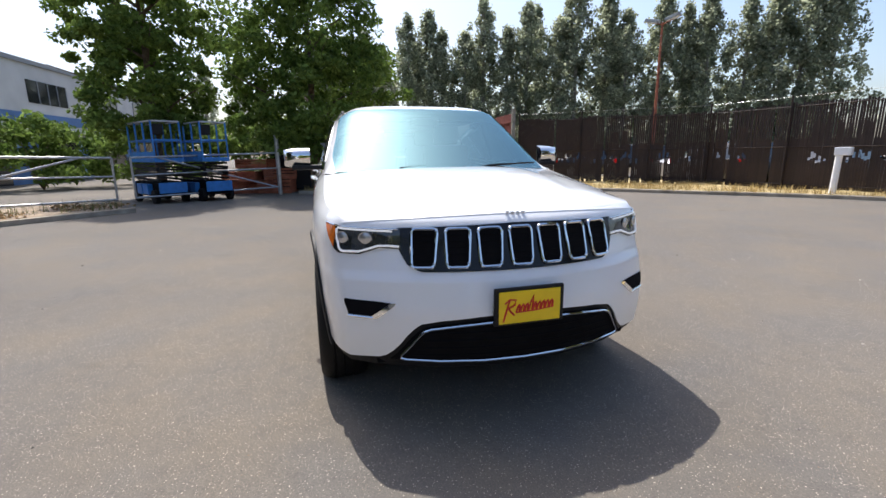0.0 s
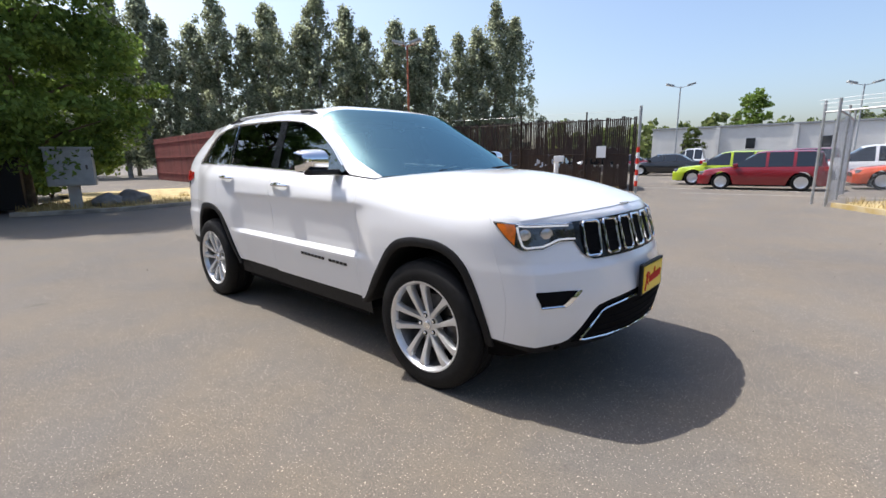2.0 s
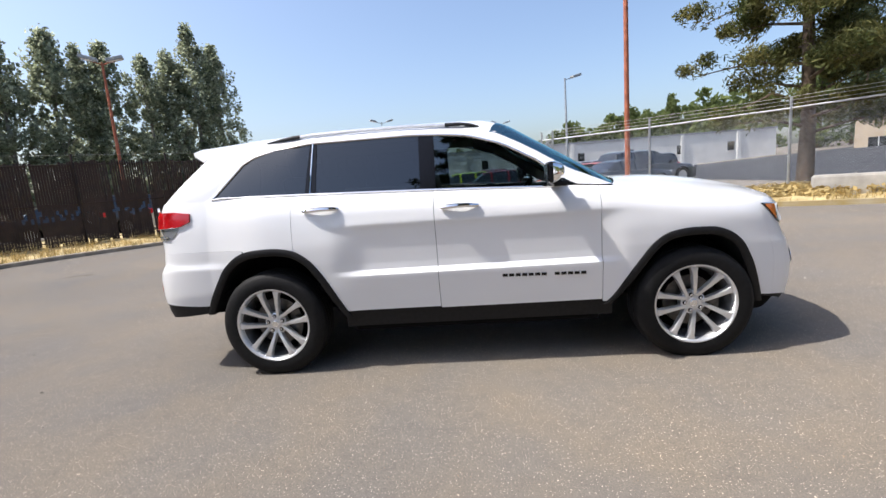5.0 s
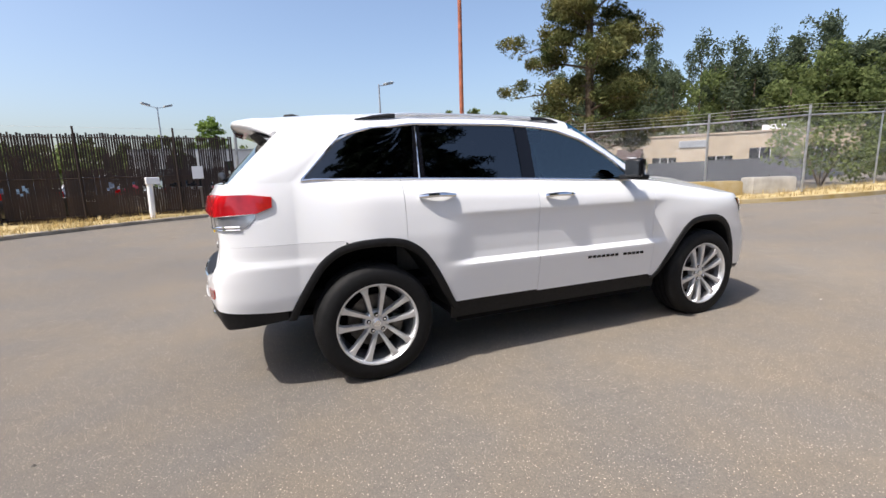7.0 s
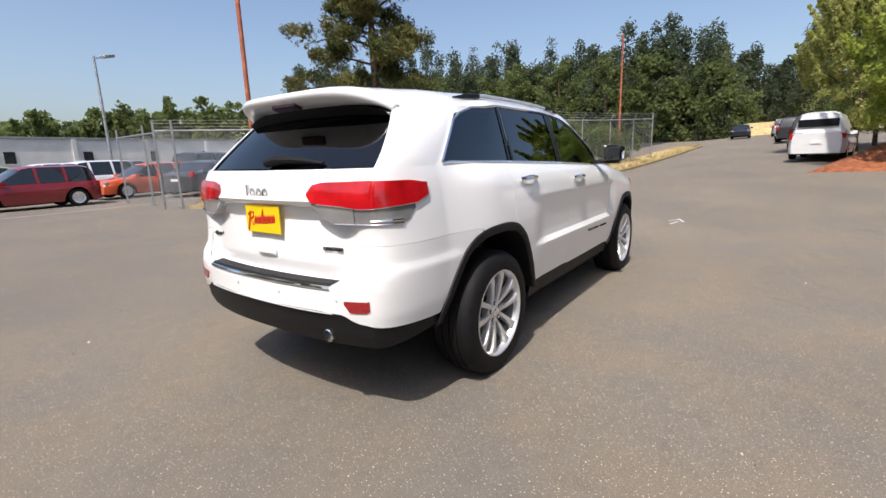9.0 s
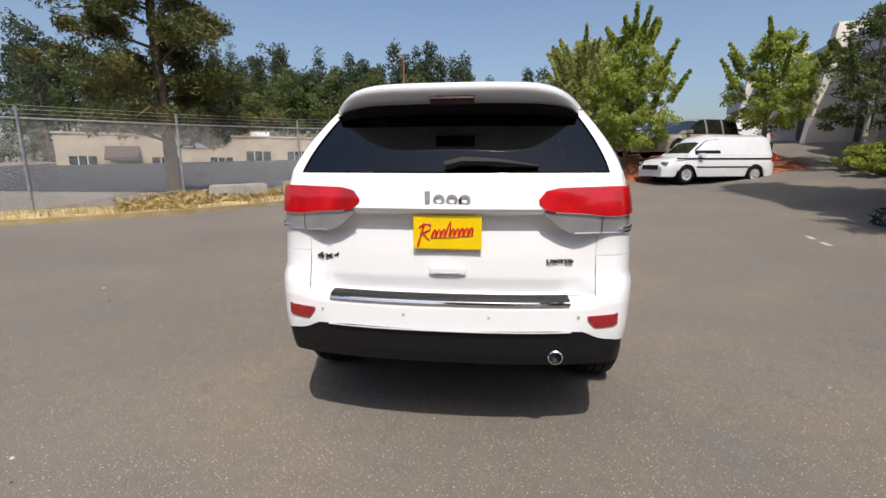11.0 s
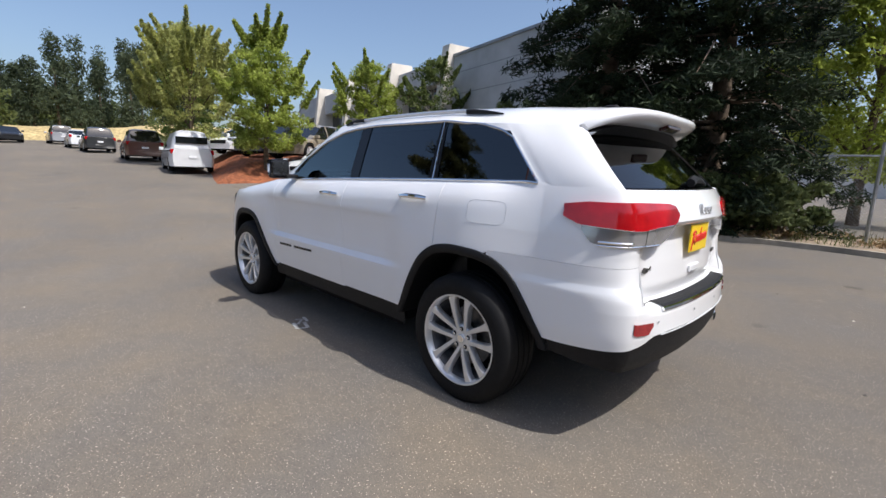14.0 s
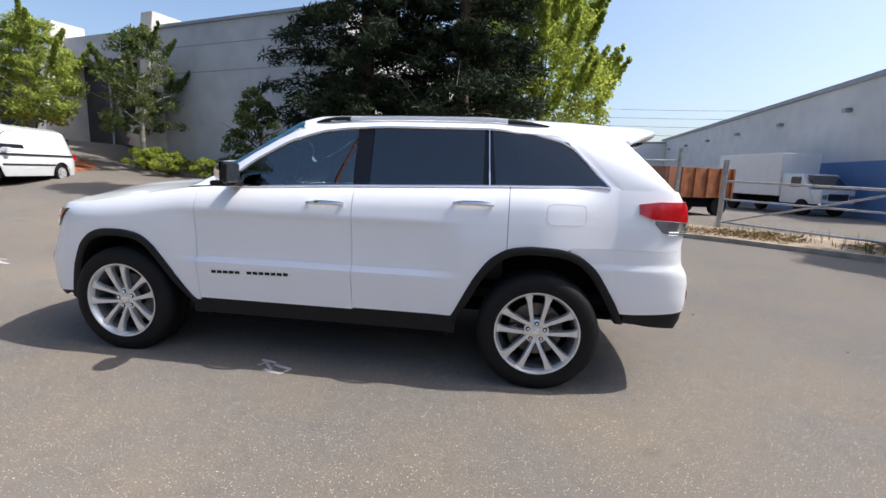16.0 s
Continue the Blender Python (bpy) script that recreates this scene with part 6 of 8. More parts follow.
def tail_x(y, z, dip=1.0):
    outer = tab(z, (0.25, 2.36), (0.35, 2.40), (0.48, 2.455), (0.6, 2.472), (0.72, 2.472), (0.775, 2.462), (0.805, 2.446), (0.84, 2.424), (0.95, 2.41), (1.12, 2.42), (1.2, 2.405), (1.285, 2.36), (1.32, 2.33))
    gate = tab(z, (0.25, 2.36), (0.35, 2.40), (0.48, 2.455), (0.6, 2.475), (0.70, 2.47), (0.735, 2.455), (0.745, 2.40), (0.755, 2.375), (0.82, 2.385), (0.92, 2.378), (1.04, 2.36), (1.10, 2.372), (1.118, 2.415), (1.135, 2.425), (1.2, 2.405), (1.285, 2.36), (1.32, 2.33))
    k = smooth_step(0.72, 0.56, abs(y)) * dip
    return -(outer + (gate - outer) * k - 0.10 * (abs(y) / 0.78) ** 2.4)


def top_z(q):
    if q <= 0.8:
        return 1.072 - 0.035 * (q / 0.8) ** 2
    if q <= 1.8:
        return tab(q, (0.8, 1.037), (1.3, 1.065), (1.8, 1.135))
    if q <= 5.0:
        return tab(1.3 - (q - 1.8), (-1.9, 1.30), (-1.2, 1.283), (-0.2, 1.248), (0.5, 1.218), (0.7, 1.215), (0.95, 1.195), (1.3, 1.135))
    return tab(q, (5.0, 1.30), (5.6, 1.295), (6.0, 1.287), (6.8, 1.285))


def side_y(x, z, q):
    door = tab(z, (0.2, 0.875), (0.42, 0.905), (0.58, 0.928), (0.68, 0.944), (0.70, 0.945), (0.735, 0.916), (0.78, 0.914), (0.92, 0.920), (1.02, 0.930), (1.045, 0.939), (1.06, 0.938), (1.12, 0.926), (1.22, 0.908), (1.34, 0.885))
    wing = tab(z, (0.2, 0.885), (0.42, 0.918), (0.6, 0.938), (0.8, 0.950), (0.92, 0.951), (1.0, 0.942), (1.06, 0.935), (1.12, 0.926), (1.22, 0.908), (1.34, 0.885))
    k = smooth_step(0.80, 1.05, x) + smooth_step(-0.72, -1.0, x)
    zt = top_z(q)
    round_off = 0.055 * (1 - 0.85 * smooth_step(-1.60, -1.90, x)) * min(1.0, max(0.0, (z - zt + 0.15) / 0.15)) ** 2.2
    bumper = 0.012 * smooth_step(0.85, 0.79, z) * smooth_step(0.45, 0.62, z) * smooth_step(-1.70, -1.90, x)
    return door + (wing - door) * min(1.0, k) - round_off - 0.082 * smooth_step(-1.40, -2.0, x) + bumper


def corner(p0, ctrl, p1, v):
    """A rounded corner in plan from p0 (v 0) to p1 (v 1)."""
    a, b = abs(p1[0] - p0[0]), abs(ctrl[0] - p0[0])
    d = a * (1 - math.cos(v * math.pi / 2))
    k = a - 2 * b
    t = d / (2 * b) if abs(k) < 1e-6 else (-b + math.sqrt(b * b + k * d)) / k
    t = min(1.0, max(0.0, t))
    return [(1 - t) ** 2 * p0[c] + 2 * t * (1 - t) * ctrl[c] + t * t * p1[c] for c in (0, 1)]


def skin(q, z, dip=1.0):
    """A point of the car's left side. q runs from the middle of the nose round to the middle of the tail."""
    if q <= 0.8:
        return Vector((nose_x(q, z), q, z))
    if q <= 1.8:
        xj, w = nose_x(0.8, z), side_y(1.3, z, q)
        x, y = corner((xj, 0.8), (xj - 0.66 * max(0.0, w - 0.8), max(w, 0.8)), (1.3, w), q - 0.8)
        return Vector((x, y, z))
    if q <= 5.0:
        x = 1.3 - (q - 1.8)
        return Vector((x, side_y(x, z, q), z))
    if q <= 6.0:
        xj, w = tail_x(0.74, z), side_y(-1.9, z, q)
        x, y = corner((xj, 0.74), (xj + 0.30 * max(0.0, w - 0.74), max(w, 0.74)), (-1.9, w), 6.0 - q)
        return Vector((x, y, z))
    y = max(0.0, 0.74 * (6.78 - q) / 0.78)
    return Vector((tail_x(y, z, dip), y, z))


def skin_normal(q, z, dip=1.0):
    a = skin(min(q + 0.01, 6.78), z, dip) - skin(max(q - 0.01, 0.0), z, dip)
    b = skin(q, z + 0.006, dip) - skin(q, z - 0.006, dip)
    n = a.cross(b)
    n.normalize()
    p = skin(q, z)
    return n if n.dot(Vector((p.x * 0.5, p.y, 0))) > 0 else -n


def on_skin(q, z, off=0.0, dip=1.0):
    return skin(q, z, dip) + skin_normal(q, z, dip) * off if off else skin(q, z, dip)


def q_of_x(x):
    return 1.8 + 1.3 - x


ROWS = sorted(set([round(0.24 + 0.03 * k, 3) for k in range(37)] + [0.58, 0.68, 0.692, 0.785, 0.795, 0.805, 0.815, 0.83, 0.838, 1.02, 0.70, 0.712, 0.722, 0.735, 0.741, 0.747, 0.755, 0.765, 1.03, 1.04, 1.05, 1.06, 1.085, 1.10, 1.109, 1.118, 1.126, 1.135, 1.15, 1.17, 1.19, 1.21, 1.23, 1.25, 1.265, 1.28, 1.3]))


def band(q0, q1, lo, hi, off=0.0, step=0.03, rows=None, flip=False, thick=0.0, whole=False, extra=(), dip=1.0):
    """A panel of the skin between two lines over q. whole: both halves of the car in one mesh."""
    n = max(2, int((q1 - q0) / step))
    qs = [q0 + (q1 - q0) * k / n for k in range(n + 1)]
    qs = sorted(set(qs) | {v for v in (0.8, 1.8, 5.0, 6.0, *extra) if q0 < v < q1})
    P = []
    for q in qs:
        a, b = (lo(q) if callable(lo) else lo), (hi(q) if callable(hi) else hi)
        zs = [a + (b - a) * k / rows for k in range(rows + 1)] if rows else [min(max(z, a), b) for z in [a] + ROWS + [b]]
        P.append([on_skin(q, z, off, dip) for z in zs])
    bm = bmesh.new()
    grid(bm, P)
    if whole:
        grid(bm, [[Vector((p.x, -p.y, p.z)) for p in row] for row in P[::-1]])
    tidy(bm)
    bm.normal_update()
    out = sum(f.normal.dot(Vector((f.calc_center_median().x * 0.5, f.calc_center_median().y, 0))) * f.calc_area() for f in bm.faces)
    if out < 0:
        bmesh.ops.reverse_faces(bm, faces=bm.faces)
    if thick:
        rim_in(bm, thick)
    if flip:
        mirror(bm)
    return bm


def facing(bm, way):
    """Turns a sheet so that its outside looks along way."""
    bm.normal_update()
    if sum(f.normal.dot(Vector(way)) for f in bm.faces) < 0:
        bmesh.ops.reverse_faces(bm, faces=bm.faces)
    return bm


def mirror(bm):
    for v in bm.verts:
        v.co.y = -v.co.y
    bmesh.ops.reverse_faces(bm, faces=bm.faces)
    return bm


# upper body: windows, pillars and roof
def belt(p):
    q = q_of_x(p) if p > -1.9 else 5.0
    z = top_z(q)
    y = side_y(max(p, -1.9), z, q)
    if p < -1.9:
        lo, hi = 5.0, 6.6
        for _ in range(30):
            mid = (lo + hi) / 2
            lo, hi = (mid, hi) if skin(mid, 1.287).x > p else (lo, mid)
        y, z = skin(lo, 1.287).y, 1.287
    elif p < -1.8:
        y, z = y, z + (1.287 - z) * (-1.8 - p) / 0.1
    return y, z


def eaves_z(p):
    return tab(p, (-2.3, 1.585), (-1.9, 1.61), (-1.6, 1.628), (-1.35, 1.64), (-1.1, 1.648), (-0.4, 1.648), (-0.15, 1.632), (0.02, 1.61), (0.25, 1.535), (0.48, 1.40), (0.675, 1.245), (0.73, 1.222), (0.95, 1.205), (1.15, 1.175))


def ridge_z(p):
    return tab(p, (-2.3, 1.705), (-1.9, 1.735), (-1.6, 1.752), (-1.0, 1.768), (-0.4, 1.766), (0.0, 1.752), (0.2, 1.730), (0.362, 1.685), (0.66, 1.50), (0.945, 1.325), (1.15, 1.20))


def shear(p, z):
    return p + smooth_step(-1.0, -1.7, p) * 0.97 * (z - 1.285)


def side_pane(p, w, off=0.0):
    """w 0 at the belt line, 1 at the eaves."""
    y0, z0 = belt(p)
    z1 = max(eaves_z(p), z0 + 0.002)
    z = z0 + (z1 - z0) * w
    h, back = z - z0, smooth_step(-1.84, -2.10, p)
    soft = 0.06 * (1 - math.exp(-max(h, 0.0) / 0.06)) if h > 0 else h
    y = y0 - 0.30 * (h - back * 0.75 * soft) - (0.10 + 0.55 * back) * h * h + off
    return Vector((shear(p, z), y, z))


def roof_front(r):
    """Where the roof ends above the bowed windscreen."""
    return 0.335 - 0.18 * r * r


def roof_pt(p, r, off=0.0):
    e = side_pane(p, 1.0)
    k = tab(p, (-2.3, 6.5), (-1.9, 5.6), (-1.4, 4.2), (-0.3, 3.8), (0.0, 5.0), (0.2, 10.0), (0.35, 14.0), (0.9, 14.0), (1.15, 10.0))
    top = ridge_z(p + 0.20 * smooth_step(-0.25, 0.35, p) * r * r)
    z = e.z + (max(top, e.z + 0.004) - e.z) * (1 - abs(r) ** k) + off
    x = shear(p, e.z) if p < -1.0 else p
    x = x - (0.07 * (1 - r * r) if p < -2.0 else 0.07 * (1 - r * r) * smooth_step(-1.2, -2.0, p))
    return Vector((x, e.y * r, z))


def upper(bm, p0, p1, w0, w1, n, m, off=0.0):
    """A piece of the side between stations p0 and p1; w0 and w1 are heights over p."""
    P = []
    for i in range(n + 1):
        p = p0 + (p1 - p0) * i / n
        a, b = (w0(p) if callable(w0) else w0), (w1(p) if callable(w1) else w1)
        P.append([side_pane(p, a + (b - a) * j / m, off) for j in range(m + 1)])
    grid(bm, P)
    tidy(bm)
    bm.normal_update()
    if sum(f.normal.y * f.calc_area() for f in bm.faces) < 0:
        bmesh.ops.reverse_faces(bm, faces=bm.faces)
    return bm


def both(name, make, mat, car, label="", smooth=35.0):
    """Builds a part for the left and again for the right side."""
    obs = [part(name, make(), mat, car, label, smooth), part(name, mirror(make()), mat, car, label, smooth)]
    return obs


def ribbon(line, half, off, closed=False, dip=1.0):
    """A raised strip with a rounded back along points (q, z) of the skin."""
    bm = bmesh.new()
    pts = [on_skin(q, z, off, dip) for q, z in line]
    if closed:
        pts = pts + pts[:2]
    tube(bm, pts, half, 6, not closed)
    return tidy(bm)


def plate_text(bm, place, w, h):
    """Slanted brush strokes in place of the dealer's lettering."""
    x, y, z, way = place

    def stroke(pts, r):
        tube(bm, [Vector((x, y + way * w * (u + 0.22 * v * h / w), z + h * (v + 0.14 * u))) for u, v in pts], r, 5)
    stroke([(-0.40, -0.36), (-0.385, 0.0), (-0.37, 0.30)], 0.0050)
    stroke([(-0.44, 0.20), (-0.37, 0.31), (-0.27, 0.27), (-0.27, 0.12), (-0.36, 0.03)], 0.0046)
    stroke([(-0.36, 0.03), (-0.30, -0.10), (-0.24, -0.20)], 0.0046)
    for k in range(9):
        u = -0.22 + 0.068 * k
        tall = 0.34 if k == 3 else 0.11
        stroke([(u, -0.12), (u + 0.012, tall * 0.5), (u + 0.030, tall), (u + 0.048, tall * 0.4), (u + 0.056, -0.12)], 0.0042 if k % 2 else 0.0050)
    stroke([(-0.22, -0.13), (0.1, -0.15), (0.40, -0.13)], 0.0030)
    return bm


def wheel(car, x, side):
    """Twenty-inch alloy wheel with ten slim spokes in a low tyre."""
    w = new("wheel")
    w.parent = car
    w.location = (x, side * 0.820, 0.376)
    w.rotation_euler = (0, radians({(1, -1): -34, (-1, -1): -22, (-1, 1): -18, (1, 1): -8}[(1 if x > 0 else -1, side)]), 0)
    s = side
    bm = lathe(bmesh.new(), [(0.262, -0.125 * s), (0.285, -0.128 * s), (0.345, -0.132 * s), (0.372, -0.112 * s), (0.383, -0.082 * s), (0.384, -0.055 * s), (0.376, -0.053 * s), (0.376, -0.045 * s), (0.3845, -0.043 * s), (0.385, -0.006 * s), (0.377, -0.004 * s), (0.377, 0.004 * s), (0.385, 0.006 * s), (0.3845, 0.043 * s), (0.376, 0.045 * s), (0.376, 0.053 * s), (0.384, 0.055 * s), (0.383, 0.082 * s), (0.372, 0.108 * s), (0.345, 0.128 * s), (0.300, 0.132 * s), (0.270, 0.126 * s), (0.262, 0.112 * s)], 64)
    bmesh.ops.recalc_face_normals(bm, faces=bm.faces)
    part("tyre", bm, RUBBER, w, "black low-profile tyre", 40)
    bm = lathe(bmesh.new(), [(0.246, 0.092 * s), (0.258, 0.108 * s), (0.262, 0.114 * s), (0.269, 0.120 * s), (0.267, 0.127 * s), (0.259, 0.126 * s), (0.251, 0.115 * s), (0.243, 0.088 * s)], 64)
    bmesh.ops.recalc_face_normals(bm, faces=bm.faces)
    part("rim", bm, ALLOY, w, "bright silver alloy rim", 40)
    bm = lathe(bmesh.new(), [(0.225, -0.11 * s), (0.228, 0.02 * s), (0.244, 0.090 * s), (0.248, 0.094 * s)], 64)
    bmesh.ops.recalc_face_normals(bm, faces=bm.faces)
    part("barrel", bm, BARREL, w, "inner wheel barrel, coloured dark for its shade", 40)
    bm = lathe(bmesh.new(), [(0.0, 0.022 * s), (0.085, 0.022 * s), (0.088, 0.010 * s), (0.172, 0.010 * s), (0.174, -0.015 * s)], 40)
    bmesh.ops.recalc_face_normals(bm, faces=bm.faces)
    part("brake_disc", bm, DARK_METAL, w, "grey steel brake disc", 30)
    bm = boxm((-0.07, -0.045, 0.105), (0.07, 0.035, 0.190), 0.02, Matrix.Rotation(2.2, 4, "Y"))
    part("brake_caliper", bm, DARK_METAL, w, "dull grey brake caliper", 40)
    part("back_plate", lathe(bmesh.new(), [(0.0, -0.05 * s), (0.235, -0.05 * s)], 40), DARK_LINER, w, "dark back plate")
    for k in range(10):
        lean = 1 if k % 2 else -1
        bm = bmesh.new()
        P = []
        for t in (0.0, 0.15, 0.3, 0.5, 0.7, 0.84, 0.93, 1.0):
            r = 0.050 + 0.203 * t
            ang = (k // 2) * math.tau / 5 + lean * math.atan2(0.028 + 0.036 * t, r)
            flare = smooth_step(0.80, 1.0, t)
            wide = 0.0115 + 0.0085 * t + 0.010 * flare
            y = (0.119 - 0.036 * (1 - t) ** 1.5 - 0.006 * flare) * s
            c, d = Vector((math.cos(ang), 0, math.sin(ang))), Vector((-math.sin(ang), 0, math.cos(ang)))
            base = c * r
            row = []
            for f, dep in ((-1.0, 0.040), (-1.0, 0.009), (-0.80, 0.001), (-0.30, 0.0), (0.30, 0.0), (0.80, 0.001), (1.0, 0.009), (1.0, 0.040)):
                row.append(base + d * (wide * f) + Vector((0, y - dep * s, 0)))
            P.append(row)
        grid(bm, P)
        bmesh.ops.recalc_face_normals(bm, faces=bm.faces)
        part("spoke", bm, ALLOY, w, "", 40)
    bm = lathe(bmesh.new(), [(0.0, 0.092 * s), (0.026, 0.092 * s), (0.031, 0.090 * s), (0.033, 0.084 * s), (0.070, 0.082 * s), (0.080, 0.076 * s), (0.086, 0.04 * s)], 40)
    bmesh.ops.recalc_face_normals(bm, faces=bm.faces)
    hub = part("hub", bm, ALLOY, w, "", 30)
    part("centre_cap", lathe(bmesh.new(), [(0.0, 0.0945 * s), (0.021, 0.0945 * s), (0.024, 0.0922 * s)], 24), CHROME, hub, "round polished centre cap", 30)
    for k in range(5):
        a = k * math.tau / 5
        place = Matrix.Translation((0.0555 * math.cos(a), 0, 0.0555 * math.sin(a)))
        # dark disc on the hub stands in for shade round each nut
        pocket = part("lug_pocket", lathe(bmesh.new(), [(0.0, 0.0832 * s), (0.0135, 0.0838 * s), (0.0150, 0.0828 * s)], 18, place), DARK_LINER, hub, "dark disc for the shade in a lug recess")
        bm = lathe(bmesh.new(), [(0.0, 0.094 * s), (0.007, 0.094 * s), (0.0095, 0.090 * s), (0.0095, 0.075 * s)], 6, place)
        bmesh.ops.recalc_face_normals(bm, faces=bm.faces)
        part("lug_nut", bm, CHROME, w, "chrome lug nut")
    return w


def sport_utility():
    car = thing("sport_utility_vehicle", "glossy white SUV with chrome trim and black wheel-arch cladding on asphalt", "car")
    # skin panels
    white_lo = lambda q: tab(q, (0, 0.606), (0.2, 0.602), (0.40, 0.585), (0.49, 0.568), (0.535, 0.530), (0.585, 0.455), (0.63, 0.405), (0.67, 0.390), (0.8, 0.380), (1.2, 0.40), (1.52, 0.43))  # noqa: E731
    part("front_bumper", band(0, 1.1885, lambda q: max(white_lo(q), arch_z(skin(q, 0.6).x) if q > 1.15 else 0.0), lambda q: top_z(q), thick=0.012, whole=True), WHITE_PAINT, car, "glossy white front bumper and nose", 40)
    both("front_wing", lambda: band(1.190, q_of_x(0.8640), lambda q: max(white_lo(q) if q < 1.6 else 0.42, arch_z(skin(q, 0.65).x)), top_z, thick=0.012), WHITE_PAINT, car)
    both("front_door", lambda: band(q_of_x(0.8605), q_of_x(-0.2382), lambda q: max(0.435, arch_z(skin(q, 0.5).x)), top_z, thick=0.012), WHITE_PAINT, car)
    both("rear_door", lambda: band(q_of_x(-0.2418), q_of_x(-1.2382), lambda q: max(0.445, arch_z(skin(q, 0.5).x)), top_z, thick=0.012), WHITE_PAINT, car)
    both("rear_quarter", lambda: band(q_of_x(-1.2418), 6.0865, lambda q: max(0.928 if q > q_of_x(-1.62) else 0.445, arch_z(skin(q, 0.9).x) if q < 5.2 else 0), top_z, thick=0.012), WHITE_PAINT, car)
    r_lo = lambda q: tab(q, (4.8, 0.52), (5.2, 0.52), (5.6, 0.535), (5.9, 0.55), (6.02, 0.555), (6.07, 0.563), (6.14, 0.598), (6.3, 0.604), (6.78, 0.60))  # noqa: E731
    part("rear_bumper", band(q_of_x(-1.625), 6.78, lambda q: max(r_lo(q), arch_z(skin(q, 0.7).x) if q < 5.3 else 0), lambda q: 0.9265 if q < 6.0865 else 0.744, thick=0.012, whole=True, extra=(6.0864, 6.0866)), WHITE_PAINT, car, "glossy white rear bumper", 40)
    part("tailgate", band(6.0885, 6.78, 0.7455, top_z, thick=0.012, whole=True), WHITE_PAINT, car, "white tailgate with recessed plate area", 40)
    part("inner_body", band(0, 5.9, lambda q: max(0.27 if q < 4.8 else 0.46, arch_z(skin(q, 0.7).x) if 1.2 < q < 5.2 else 0), lambda q: top_z(q) - 0.012, off=-0.045, whole=True), DARK_LINER, car, "dark inner shell", 40)
    part("front_skirt", band(0, 1.30, lambda q: tab(q, (0, 0.315), (0.7, 0.325), (1.1, 0.37), (1.53, 0.425)), lambda q: white_lo(q) + 0.004, off=-0.008, whole=True), BLACK_PLASTIC, car, "black lower front valance", 40)
    part("rear_skirt", band(5.12, 6.78, lambda q: tab(q, (5.12, 0.46), (5.4, 0.44), (5.8, 0.425), (6.1, 0.42), (6.78, 0.425)), lambda q: r_lo(q) + 0.004, off=-0.006, whole=True), BLACK_PLASTIC, car, "black lower rear valance", 40)
    both("side_sill", lambda: band(q_of_x(0.93), q_of_x(-0.93), 0.315, 0.437, off=-0.022, rows=5), BLACK_PLASTIC, car, "black sill cladding")
    # bonnet
    n, m = 22, 40
    P = []
    for i in range(n + 1):
        a = i / n
        row = []
        for j in range(m + 1):
            f = -1 + 2 * j / m
            r = abs(f)

            def rail(t):
                return skin(q_of_x(0.95) + (0.8 - q_of_x(0.95)) * t, top_z(q_of_x(0.95) + (0.8 - q_of_x(0.95)) * t))
            cowl = Vector((0.95 + 0.17 * (1 - r * r), f * rail(0).y, rail(0).z + 0.040 * (1 - r ** 2.4)))
            nose = skin(0.8 * r, top_z(0.8 * r))
            nose.y = math.copysign(nose.y, f) if r > 1e-6 else 0.0
            e = rail(a)
            c0, c1 = rail(0), rail(1)
            base = cowl.lerp(nose, a)
            edge = Vector((e.x, e.y * f, e.z)) - Vector((c0.x + (c1.x - c0.x) * a, (c0.y + (c1.y - c0.y) * a) * f, c0.z + (c1.z - c0.z) * a))
            p = base + edge * (r ** 3)
            p.y = base.y + edge.y
            swell = 0.045 * (1 - r ** 2.6) * math.sin(math.pi * a) ** 0.8 + 0.010 * smooth_step(0.62, 0.50, r) * math.sin(math.pi * a) ** 0.6
            p.z += swell
            row.append(p)
        P.append(row)
    lip = []
    for j in range(m + 1):
        f = -1 + 2 * j / m
        r = abs(f)
        p = on_skin(0.8 * r, top_z(0.8 * r) - 0.024, 0.0025)
        lip.append(Vector((p.x, math.copysign(p.y, f) if r > 1e-6 else 0.0, p.z)))
    P.append(lip)
    bm = grid(bmesh.new(), P)
    bm.normal_update()
    if sum(f.normal.z for f in bm.faces) < 0:
        bmesh.ops.reverse_faces(bm, faces=bm.faces)
    part("bonnet", bm, WHITE_PAINT, car, "wide white bonnet with a raised middle", 50)
    # roof, pillars
    P = []
    for k in range(61):
        row = []
        for j in range(49):
            r = math.sin(-math.pi / 2 + math.pi * j / 48)
            row.append(roof_pt(roof_front(r) - (roof_front(r) + 2.245) * k / 60, r))
        P.append(row)
    part("roof", grid(bmesh.new(), P), WHITE_PAINT, car, "white roof panel", 40)

    def pillar():
        bm = bmesh.new()
        P = []
        for k in range(25):
            t = k / 24
            r0 = 0.930 - 0.025 * t
            row = []
            for j in range(11):
                r = math.sin(math.asin(r0) + (math.pi / 2 - math.asin(r0)) * j / 10)
                row.append(roof_pt(roof_front(r) + (0.965 - roof_front(r)) * t, r))
            P.append(row)
        grid(bm, P)
        bm.normal_update()
        if sum(f.normal.z for f in bm.faces) < 0:
            bmesh.ops.reverse_faces(bm, faces=bm.faces)
        return bm
    both("windscreen_pillar", pillar, WHITE_PAINT, car)
    both("rear_pillar", lambda: upper(bmesh.new(), -1.865, -2.245, -0.02, 1.0, 14, 16), WHITE_PAINT, car)
    both("window_corner", lambda: upper(bmesh.new(), -1.72, -1.866, lambda p: 0.97 - 0.10 * smooth_step(-1.74, -1.86, p), 1.0, 8, 3, 0.0), WHITE_PAINT, car)
    P = []
    for k in range(17):
        a = k / 16
        row = []
